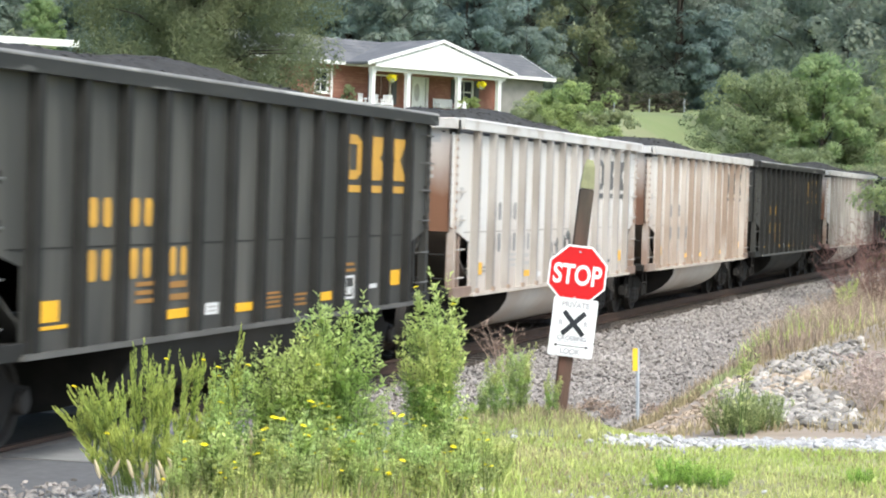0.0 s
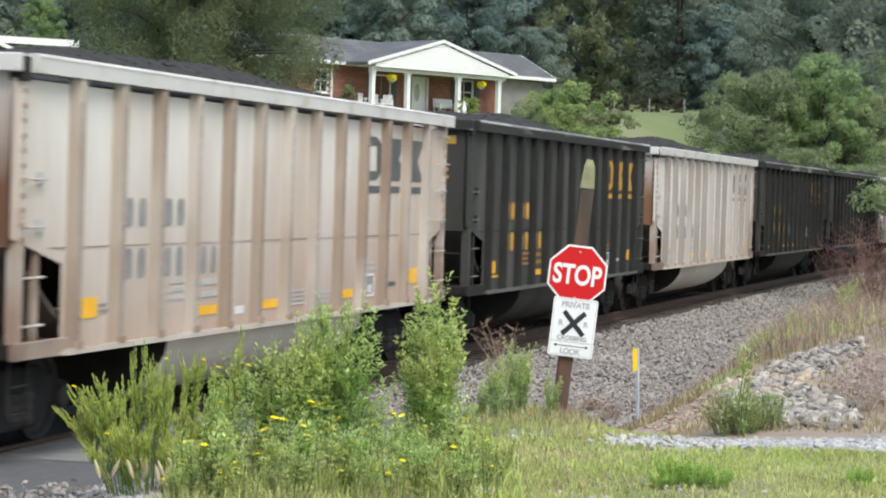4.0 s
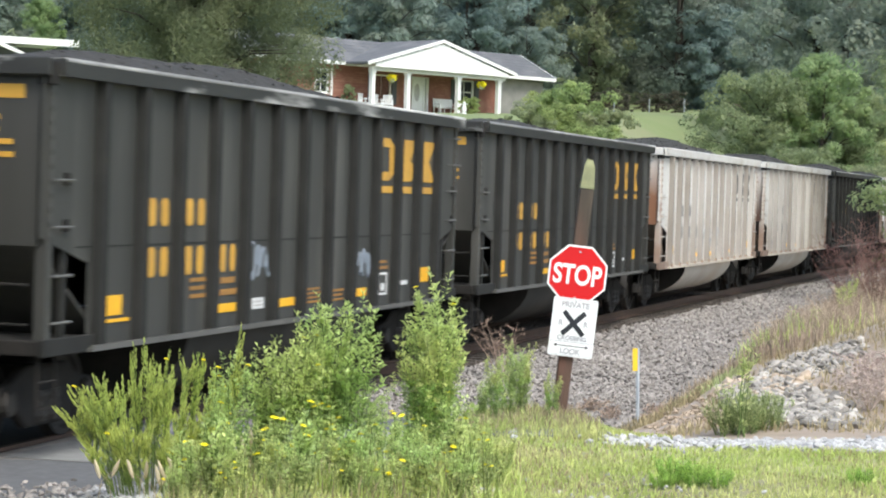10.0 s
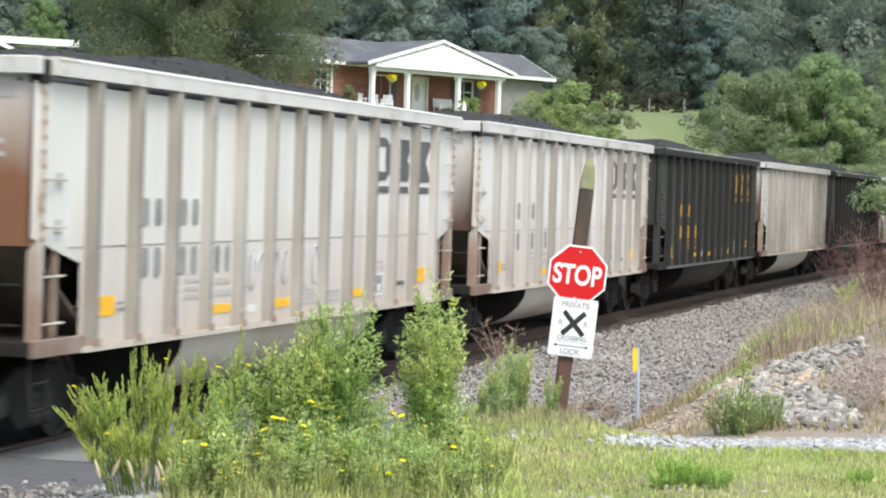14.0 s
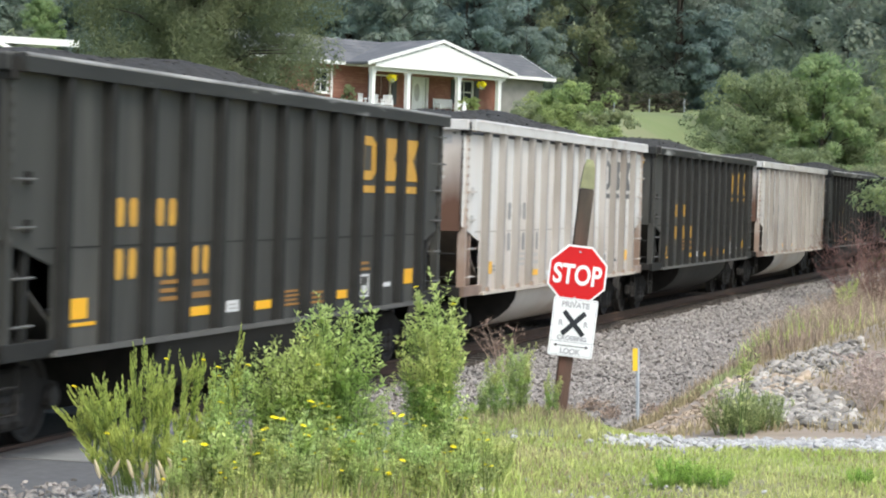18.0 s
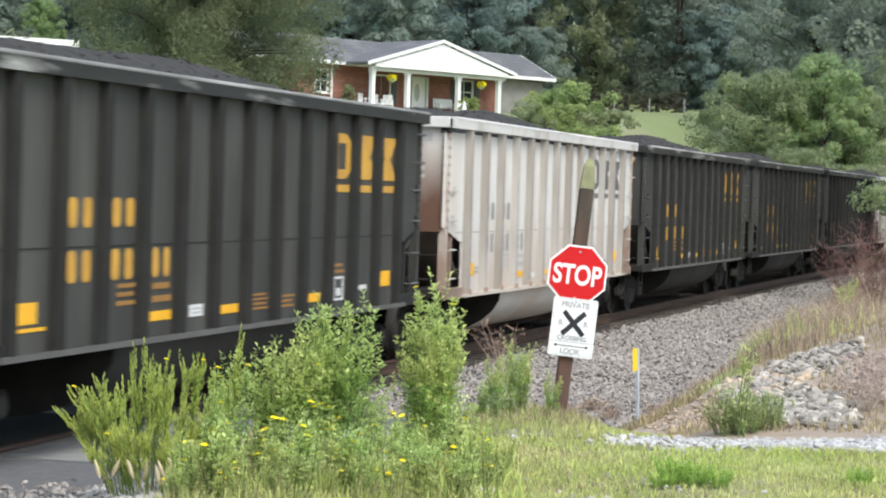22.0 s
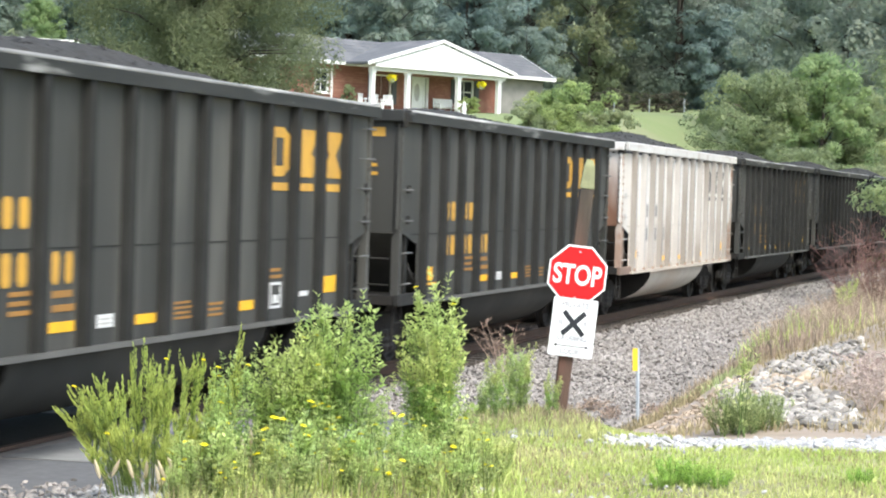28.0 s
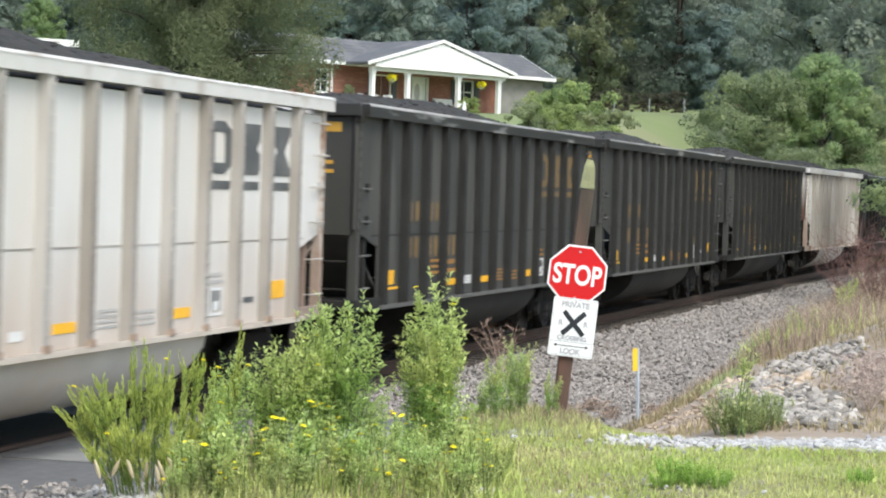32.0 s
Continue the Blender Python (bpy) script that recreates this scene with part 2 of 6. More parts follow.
M_SILL_W = mat("dirty_light_sill", (0.60, 0.545, 0.48), (0.46, 0.39, 0.33), 2.2, 0.7, 0.7, bump=0.1)
M_SILL_B = mat("dusty_black_sill", (0.085, 0.083, 0.077), (0.13, 0.126, 0.118), 2.0, 0.6, 0.7)
M_GRAB_B = mat("grab_iron_dark", (0.10, 0.10, 0.095), (0.16, 0.155, 0.15), 6.0, 0.5, 0.55)
M_COAL = mat("coal", (0.036, 0.035, 0.034), (0.06, 0.058, 0.056), 9.0, 0.7, 0.9, bump=0.6, bump_scale=14, spec=0.15)
M_YELLOW = mat("yellow_lettering_paint", (0.62, 0.35, 0.05), (0.40, 0.22, 0.05), 3.0, 0.5, 0.5)
M_YELLOW_OLD = mat("faded_yellow_lettering", (0.20, 0.125, 0.045), (0.11, 0.08, 0.045), 3.0, 0.6, 0.6)
M_REFLECT = mat("yellow_reflector", (0.92, 0.50, 0.028), (0.74, 0.38, 0.03), 4.0, 0.4, 0.35)
M_ORANGE = mat("faded_orange_stencil", (0.36, 0.18, 0.04), (0.22, 0.12, 0.04), 6.0, 0.6, 0.6)
M_DARKMARK = mat("dark_grey_lettering_paint", (0.075, 0.08, 0.085), (0.16, 0.16, 0.16), 3.0, 0.5, 0.55)
M_WMARK = mat("white_stencil", (0.72, 0.72, 0.72), (0.55, 0.55, 0.55), 5.0, 0.4, 0.5)
M_NUMBER = mat("faded_number_paint", (0.20, 0.20, 0.205), (0.36, 0.35, 0.34), 4.0, 0.6, 0.6)
M_GREYMARK = mat("grey_stencil", (0.42, 0.41, 0.40), (0.52, 0.5, 0.48), 6.0, 0.5, 0.6)
M_GRAFF = mat("faded_grey_graffiti", (0.30, 0.31, 0.33), (0.45, 0.45, 0.46), 5.0, 0.6, 0.6)
M_GRAFF_BLUE = mat("pale_blue_graffiti", (0.22, 0.26, 0.32), (0.15, 0.17, 0.2), 4.0, 0.6, 0.6)
M_RAIL = mat("rusty_rail", (0.11, 0.065, 0.045), (0.06, 0.042, 0.034), 5.0, 0.6, 0.6, metal=0.3, bump=0.1)
M_TIE = mat("creosoted_tie", (0.055, 0.045, 0.037), (0.09, 0.075, 0.062), 6.0, 0.6, 0.85, bump=0.4, stretch=(1, 6, 6))
M_STONE = mat("ballast_stone", (0.262, 0.24, 0.225), (0.188, 0.169, 0.157), 9.0, 0.6, 0.9, bump=0.25, third=(0.29, 0.266, 0.25), third_scale=1.2, island=True, spread=0.35)
# darker stones for the ballast between the rails
M_STONE_DARK = mat("dark_ballast_stone", (0.10, 0.08, 0.068), (0.06, 0.05, 0.043), 9.0, 0.6, 0.85, bump=0.3, island=True, spread=0.5)
M_BED = mat("ballast_bed", (0.20, 0.18, 0.166), (0.15, 0.138, 0.127), 14.0, 0.7, 0.9, bump=0.9, bump_scale=26, third=(0.33, 0.30, 0.28), third_scale=0.8)
M_RIPRAP = mat("pale_limestone", (0.35, 0.325, 0.295), (0.21, 0.19, 0.17), 6.0, 0.6, 0.9, bump=0.3, island=True, spread=0.45)
M_RIPRAP_TAN = mat("tan_limestone", (0.42, 0.34, 0.26), (0.30, 0.23, 0.17), 6.0, 0.6, 0.85, bump=0.3, island=True, spread=0.3)
M_GRAVEL = mat("white_gravel", (0.42, 0.415, 0.415), (0.31, 0.305, 0.30), 9.0, 0.6, 0.85, bump=0.3, island=True, spread=0.3)
M_GRAVEL_DARK = mat("dark_grey_gravel", (0.115, 0.116, 0.122), (0.075, 0.076, 0.08), 9.0, 0.6, 0.9, bump=0.3, island=True, spread=0.4)
M_ASPHALT = mat("worn_asphalt", (0.125, 0.126, 0.13), (0.082, 0.083, 0.086), 12.0, 0.6, 0.85, bump=0.5, bump_scale=40, third=(0.26, 0.26, 0.255), third_scale=0.7)
# infill asphalt has the shade beneath the train put into its colour
M_INFILL = mat("train_shade_asphalt", (0.042, 0.040, 0.038), (0.065, 0.062, 0.058), 12.0, 0.6, 0.9, bump=0.4, bump_scale=40, spec=0.2)
M_GROUND = mat("grass_and_soil", (0.24, 0.27, 0.095), (0.32, 0.30, 0.15), 2.0, 0.7, 0.95, bump=0.5, bump_scale=18, third=(0.20, 0.17, 0.11), third_scale=0.35)
M_LAWN = mat("mown_lawn", (0.165, 0.21, 0.085), (0.19, 0.22, 0.10), 0.4, 0.6, 0.95, bump=0.4, bump_scale=9, third=(0.21, 0.22, 0.12), third_scale=0.09)
M_SOIL = mat("dry_soil", (0.33, 0.265, 0.21), (0.23, 0.185, 0.145), 3.0, 0.7, 0.95, bump=0.6, bump_scale=20, third=(0.35, 0.30, 0.26), third_scale=0.8)
M_WOOD = mat("weathered_post_wood", (0.085, 0.066, 0.05), (0.045, 0.036, 0.028), 5.0, 0.7, 0.85, bump=0.6, stretch=(4, 4, 0.5), third=(0.15, 0.065, 0.045), third_scale=0.5)
M_LICHEN = mat("lichen_grey_green_wood", (0.29, 0.30, 0.16), (0.15, 0.15, 0.095), 8.0, 0.6, 0.9, bump=0.5)
M_RED = mat("red_sign_sheet", (0.56, 0.014, 0.018), (0.49, 0.012, 0.015), 2.0, 0.4, 0.5, spec=0.2)
M_SIGNWHITE = mat("white_sign_sheet", (0.80, 0.81, 0.82), (0.72, 0.73, 0.74), 2.0, 0.4, 0.35)
M_SIGNBLACK = mat("black_sign_ink", (0.015, 0.017, 0.024), (0.02, 0.022, 0.03), 4.0, 0.4, 0.4)
M_SIGNGREY = mat("faded_sign_ink", (0.33, 0.33, 0.36), (0.42, 0.42, 0.45), 6.0, 0.5, 0.5)
M_ALU = mat("sign_metal", (0.45, 0.46, 0.47), (0.35, 0.36, 0.37), 4.0, 0.4, 0.45, metal=0.6)
M_MARKER = mat("grey_marker_post", (0.42, 0.46, 0.51), (0.33, 0.36, 0.40), 5.0, 0.5, 0.5)
M_MARKYEL = mat("yellow_marker_sheet", (0.86, 0.56, 0.03), (0.76, 0.47, 0.03), 4.0, 0.4, 0.4)
M_BRICK = mat("red_brick", (0.27, 0.115, 0.08), (0.19, 0.085, 0.065), 12.0, 0.7, 0.9, bump=0.3, third=(0.33, 0.17, 0.125), third_scale=1.2)
M_SIDING = mat("grey_stone_siding", (0.27, 0.26, 0.245), (0.19, 0.185, 0.175), 2.0, 0.6, 0.85, bump=0.3)
M_TRIM = mat("white_house_trim", (0.80, 0.80, 0.79), (0.72, 0.72, 0.72), 2.0, 0.4, 0.6)
M_SHINGLE = mat("grey_shingles", (0.115, 0.118, 0.128), (0.085, 0.088, 0.096), 8.0, 0.6, 0.9, bump=0.3, third=(0.15, 0.15, 0.158), third_scale=0.7)
M_GLASS = mat("dark_window_glass", (0.02, 0.024, 0.028), (0.035, 0.04, 0.045), 1.0, 0.4, 0.08)
M_PORCH = mat("porch_concrete", (0.40, 0.39, 0.37), (0.32, 0.31, 0.3), 4.0, 0.6, 0.85, bump=0.2)
M_PLASTIC = mat("white_garden_plastic", (0.80, 0.80, 0.80), (0.74, 0.74, 0.74), 3.0, 0.3, 0.45)
M_BARK = mat("bark", (0.09, 0.075, 0.06), (0.055, 0.046, 0.038), 6.0, 0.7, 0.95, bump=0.7, stretch=(1, 1, 0.3))
M_METALROOF = mat("white_metal_roof", (0.74, 0.75, 0.77), (0.66, 0.67, 0.69), 1.5, 0.4, 0.4, metal=0.2)
M_DARKWALL = mat("shed_wall", (0.10, 0.105, 0.11), (0.075, 0.08, 0.085), 2.0, 0.5, 0.8)
# four far leaf colours carry distance haze as a paler, bluer tint
L_WOOD_HAZE = leaf_mat("hazed_wood_leaves", (0.305, 0.37, 0.325), 0.08, 0.72, 0.03, (0.32, 0.355, 0.30), 0.22)
L_WOOD_HAZE_BLUE = leaf_mat("hazed_blue_green_leaves", (0.295, 0.375, 0.355), 0.08, 0.72, 0.02, (0.33, 0.40, 0.365), 0.22)
L_WOOD_OLIVE = leaf_mat("hazed_olive_leaves", (0.34, 0.36, 0.225), 0.1, 0.72, 0.02, (0.275, 0.325, 0.215), 0.25)
L_GREY_OLIVE = leaf_mat("hazed_grey_olive_leaves", (0.42, 0.455, 0.37), 0.1, 0.72, 0.02, (0.37, 0.42, 0.35), 0.25)
L_SCRUB_SHADE = leaf_mat("shade_dark_scrub_leaves", (0.115, 0.115, 0.085), 0.2, 0.5, 0.02)
L_CEDAR = leaf_mat("cedar_foliage", (0.285, 0.31, 0.185), 0.06, 0.75, 0.01, (0.225, 0.26, 0.16), 0.6)
L_TREE = leaf_mat("mid_tree_leaves", (0.31, 0.365, 0.215), 0.14, 0.68, 0.02, (0.38, 0.43, 0.245), 0.7)
L_BRIGHT = leaf_mat("bright_leaves", (0.32, 0.42, 0.22), 0.14, 0.68, 0.02, (0.39, 0.475, 0.245), 0.7)
L_YELLOWGREEN = leaf_mat("yellow_green_leaves", (0.42, 0.48, 0.20), 0.12, 0.6, 0.02, (0.32, 0.385, 0.17), 0.9)
L_LOW = leaf_mat("yellowish_low_weed_leaves", (0.51, 0.565, 0.265), 0.25, 0.5, 0.015)
L_WEED = leaf_mat("weed_leaves", (0.415, 0.55, 0.19), 0.25, 0.5, 0.01)
L_WEED_TIP = leaf_mat("pale_weed_tips", (0.55, 0.64, 0.255), 0.25, 0.5, 0.02)
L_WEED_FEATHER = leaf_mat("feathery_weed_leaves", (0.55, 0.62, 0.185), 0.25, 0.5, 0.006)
# leaves on the lower half of each stalk are a darker green
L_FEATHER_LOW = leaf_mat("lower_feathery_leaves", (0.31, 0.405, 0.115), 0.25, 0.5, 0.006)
L_GRASS = leaf_mat("grass_blades", (0.45, 0.53, 0.16), 0.3, 0.5, 0.0, (0.59, 0.60, 0.26), 0.9)
L_DRY = leaf_mat("dry_grass", (0.44, 0.37, 0.22), 0.3, 0.4, 0.0, (0.34, 0.28, 0.17), 0.7)
L_TAN = leaf_mat("tan_grass", (0.45, 0.36, 0.265), 0.3, 0.4, 0.0, (0.36, 0.28, 0.21), 0.5)
L_STRAW = leaf_mat("straw_seed_heads", (0.62, 0.54, 0.38), 0.2, 0.4, 0.0)
L_FLOWER = leaf_mat("yellow_petals", (0.95, 0.85, 0.04), 0.1, 0.2, 0.0)
L_STEM = leaf_mat("green_stems", (0.17, 0.23, 0.075), 0.3, 0.2, 0.02)
L_TWIG_DARK = leaf_mat("reddish_brown_stems", (0.17, 0.105, 0.085), 0.4, 0.1, 0.02)
L_MAUVE = leaf_mat("faded_mauve_stalks", (0.52, 0.43, 0.38), 0.3, 0.3, 0.02)
L_TUFT = leaf_mat("bright_tuft_leaves", (0.43, 0.62, 0.15), 0.25, 0.5, 0.01)
L_OLIVE_WEED = leaf_mat("dull_olive_weed_leaves", (0.44, 0.49, 0.24), 0.3, 0.45, 0.01)
L_TWIG = leaf_mat("dead_stems", (0.38, 0.295, 0.225), 0.4, 0.1, 0.02)


# ---- mesh tools ----
class Shape:
    """Gathers vertices and faces of one mesh."""

    def __init__(self):
        self.v, self.f = [], []

    def add(self, verts, faces):
        n = len(self.v)
        self.v += [tuple(p) for p in verts]
        self.f += [tuple(n + i for i in f) for f in faces]
        return self

    def box(self, x0, x1, y0, y1, z0, z1):
        return self.add([(x, y, z) for z in (z0, z1) for y in (y0, y1) for x in (x0, x1)],
                        [(0, 2, 3, 1), (4, 5, 7, 6), (0, 1, 5, 4), (2, 6, 7, 3), (0, 4, 6, 2), (1, 3, 7, 5)])

    def prism(self, poly, lo, hi, axis="y"):
        """A polygon drawn out along an axis; the polygon's pairs are the two other axes in xyz order."""
        def put(p, w):
            return {"x": (w, p[0], p[1]), "y": (p[0], w, p[1]), "z": (p[0], p[1], w)}[axis]
        n = len(poly)
        verts = [put(p, lo) for p in poly] + [put(p, hi) for p in poly]
        faces = [tuple(range(n)), tuple(range(2 * n - 1, n - 1, -1))]
        faces += [(i, n + i, n + (i + 1) % n, (i + 1) % n) for i in range(n)]
        return self.add(verts, faces)

    def tube(self, path, r, sides=6, r2=None):
        """A round bar along a path of points; r to r2 taper."""
        path = [Vector(p) for p in path]
        rings, r2 = [], r if r2 is None else r2
        for i, p in enumerate(path):
            d = (path[min(i + 1, len(path) - 1)] - path[max(i - 1, 0)]).normalized()
            a = d.orthogonal().normalized()
            b = d.cross(a)
            k = r + (r2 - r) * i / max(1, len(path) - 1)
            rings.append([p + (a * math.cos(t) + b * math.sin(t)) * k for t in [2 * math.pi * j / sides for j in range(sides)]])
        n = len(rings)
        faces = [(i * sides + j, i * sides + (j + 1) % sides, (i + 1) * sides + (j + 1) % sides, (i + 1) * sides + j)
                 for i in range(n - 1) for j in range(sides)]
        faces += [tuple(range(sides - 1, -1, -1)), tuple((n - 1) * sides + j for j in range(sides))]
        return self.add([p for ring in rings for p in ring], faces)

    def lathe(self, profile, axis="y", sides=20):
        """Turns pairs (radius, height along the axis) round it."""
        verts = []
        for r, h in profile:
            for j in range(sides):
                t = 2 * math.pi * j / sides
                c, s_ = r * math.cos(t), r * math.sin(t)
                verts.append({"y": (c, h, s_), "z": (c, s_, h), "x": (h, c, s_)}[axis])
        n = len(profile)
        faces = [(i * sides + j, i * sides + (j + 1) % sides, (i + 1) * sides + (j + 1) % sides, (i + 1) * sides + j)
                 for i in range(n - 1) for j in range(sides)]
        faces += [tuple(range(sides - 1, -1, -1)), tuple((n - 1) * sides + j for j in range(sides))]
        return self.add(verts, faces)

    def mesh(self, name, material, bevel=0.0, shade=False):
        me = bpy.data.meshes.new(name)
        me.from_pydata(self.v, [], self.f)
        bm = bmesh.new()
        bm.from_mesh(me)
        bmesh.ops.recalc_face_normals(bm, faces=bm.faces)
        if bevel:
            bmesh.ops.bevel(bm, geom=[e for e in bm.edges if e.is_manifold and e.calc_face_angle(0) > 0.6], offset=bevel, segments=1, affect="EDGES")
        bm.to_mesh(me)
        bm.free()
        me.materials.append(material)
        if shade:
            me.polygons.foreach_set("use_smooth", [True] * len(me.polygons))
        return me


def part(name, data, parent, label="", m=None):
    ob = new(name, data)
    ob.parent = parent
    if m is not None:
        ob.matrix_basis = m
    return tagged(ob, label) if label else ob


def thing(name, label, category, m=None, group="", kind="", data=None):
    ob = new(name, data)
    if m is not None:
        ob.matrix_basis = m
    return tagged(ob, label, category, group, kind)


def quick_mesh(name, verts, faces, material, shade=False):
    """A mesh from arrays: faces all with the same number of corners."""
    verts, faces = np.asarray(verts, np.float32), np.asarray(faces, np.int32)
    me = bpy.data.meshes.new(name)
    k = faces.shape[1]
    me.vertices.add(len(verts))
    me.vertices.foreach_set("co", verts.ravel())
    me.loops.add(faces.size)
    me.loops.foreach_set("vertex_index", faces.ravel())
    me.polygons.add(len(faces))
    me.polygons.foreach_set("loop_start", np.arange(0, faces.size, k, dtype=np.int32))
    me.polygons.foreach_set("use_smooth", np.full(len(faces), shade))
    me.update(calc_edges=True)
    me.materials.append(material)
    return me


def unit(rng, n):
    v = rng.normal(size=(n, 3))
    return v / np.linalg.norm(v, axis=1, keepdims=True)


def leaves_mesh(name, centres, size, material, rng, along=None, slim=0.5, droop=0.2, facing=None):
    """Small folded leaves, four corners each, at the given places."""
    n = len(centres)
    d = unit(rng, n) if along is None else along / np.linalg.norm(along, axis=1, keepdims=True)
    side = np.cross(d, unit(rng, n) * 0.75 + np.array([0.0, 0.0, 1.0]) if facing is None else facing)
    side /= np.linalg.norm(side, axis=1, keepdims=True) + 1e-9
    up = np.cross(side, d)
    k = (size * rng.uniform(0.6, 1.35, n))[:, None] if np.isscalar(size) else size[:, None]
    a = centres - d * k * 0.5
    c = centres + d * k * 0.5 - np.array([0, 0, droop]) * k
    b = centres + side * k * slim * 0.5 + up * k * 0.08
    e = centres - side * k * slim * 0.5 + up * k * 0.08
    verts = np.stack([a, b, c, e], 1).reshape(-1, 3)
    return quick_mesh(name, verts, np.arange(4 * n).reshape(n, 4), material)


STONE_V = np.array([(1, 0, 0), (-1, 0, 0), (0, 1, 0), (0, -1, 0), (0, 0, 1), (0, 0, -1)], float)
STONE_F = np.array([(0, 2, 4), (2, 1, 4), (1, 3, 4), (3, 0, 4), (2, 0, 5), (1, 2, 5), (3, 1, 5), (0, 3, 5)])


def stones_mesh(name, centres, size, material, rng, flat=0.7):
    """Broken stones: irregular eight-sided lumps, each turned and shaped at random."""
    n = len(centres)
    v = np.repeat(STONE_V[None], n, 0) * rng.uniform(0.7, 1.2, (n, 6, 1))
    v += rng.normal(0, 0.16, (n, 6, 3))
    v[:, :, 2] *= flat
    t = rng.uniform(0, 6.28, n)
    c, s_ = np.cos(t), np.sin(t)
    tilt = rng.normal(0, 0.35, (n, 2))
    x = v[:, :, 0] * c[:, None] - v[:, :, 1] * s_[:, None]
    y = v[:, :, 0] * s_[:, None] + v[:, :, 1] * c[:, None]
    z = v[:, :, 2] + x * tilt[:, :1] + y * tilt[:, 1:]
    k = (np.asarray(size) * rng.uniform(0.6, 1.4, n))[:, None]
    v = np.stack([x * k, y * k, z * k], 2) + centres[:, None, :]
    f = STONE_F[None] + 6 * np.arange(n)[:, None, None]
    return quick_mesh(name, v.reshape(-1, 3), f.reshape(-1, 3), material)


# ---- ground ----
def make_ground():
    xs = np.unique(np.round(np.concatenate([np.arange(-14, 16, 0.35), np.linspace(-70, 80, 100), np.linspace(-1500, 1500, 61)]), 3))
    ys = np.unique(np.round(np.concatenate([np.arange(6, 60, 0.4), np.linspace(-60, 260, 161), np.linspace(-1200, 2200, 61)]), 3))
    gx, gy = np.meshgrid(xs, ys)
    z = ground_z(gx, gy)
    verts = np.stack([gx, gy, z], 2).reshape(-1, 3)
    nx, ny = len(xs), len(ys)
    i = (np.arange(ny - 1)[:, None] * nx + np.arange(nx - 1)[None]).ravel()
    me = quick_mesh("ground", verts, np.stack([i, i + 1, i + nx + 1, i + nx], 1), M_GROUND, True)
    me.materials.append(M_LAWN)
    me.materials.append(M_BED)
    me.materials.append(M_SOIL)
    me.materials.append(M_GRAVEL_DARK)
    cx, cy = verts[i, 0] + 0.2, verts[i, 1] + 0.2
    s, q = to_track(cx, cy)
    wob = 0.35 * np.sin(cx * 2.1 + cy) + 0.25 * np.sin(cy * 3.3)
    idx = np.zeros(len(i), np.int32)
    idx[(q < -9)] = 1
    idx[(q > -1.9) & (q < 5.4 + wob * 0.6) & (s > 25.5)] = 2
    idx[(q > -1.9) & (q < 3.2 + wob) & (s <= 25.5)] = 2
    idx[(q > -1.9) & (q < 4.0 + wob) & (s <= 19.8)] = 4
    idx[(q >= 5.4 + wob * 0.6) & (q < 14) & (s > 19.5) & (cx > 1.9) & (cy > 20.5)] = 3
    me.polygons.foreach_set("material_index", idx)
    thing("ground", "grassy ground with dry soil and pale ballast beside the track", "ground", kind="structure", data=me)


make_ground()


def make_track():
    bed = thing("railway_track", "single railway track on pale crushed-stone ballast", "track", kind="structure")
    prof = [(-0.075, -0.18), (0.075, -0.18), (0.075, -0.165), (0.012, -0.14), (0.012, -0.045), (0.036, -0.03), (0.036, 0.0), (-0.036, 0.0), (-0.036, -0.03), (-0.012, -0.045), (-0.012, -0.14), (-0.075, -0.165)]
    for side in (0.755, -0.755):
        sh = Shape()
        st = np.linspace(-60, 220, 71)
        for s in st:
            sh.v += [(*on_track(s, side + p[0]), p[1]) for p in prof]
        n = len(prof)
        sh.f = [(i * n + j, i * n + (j + 1) % n, (i + 1) * n + (j + 1) % n, (i + 1) * n + j) for i in range(len(st) - 1) for j in range(n)]
        part("rail", sh.mesh("rail", M_RAIL), bed, "rust-brown steel rail")
    tie = Shape().box(-0.11, 0.11, -1.3, 1.3, -0.36, -0.185).mesh("tie", M_TIE, 0.012)
    for k in range(180):
        s = 4 + k * 0.52
        if 19.6 < s < 24.2:
            continue
        part("tie", tie, bed, m=pose(*on_track(s), 0, 0, 0, track_turn(s)))


make_track()


# ---- the coal train ----
def mx(x):
    """Place along the side of a marking on the recessed sheet."""
    return CAR_X + x + 0.06 + 0.003 * x


CAR_X = -7.38          # near corner of the body in the car's own space; the body is 14.76 m long
SIDE = 1.55            # half width over the ribs


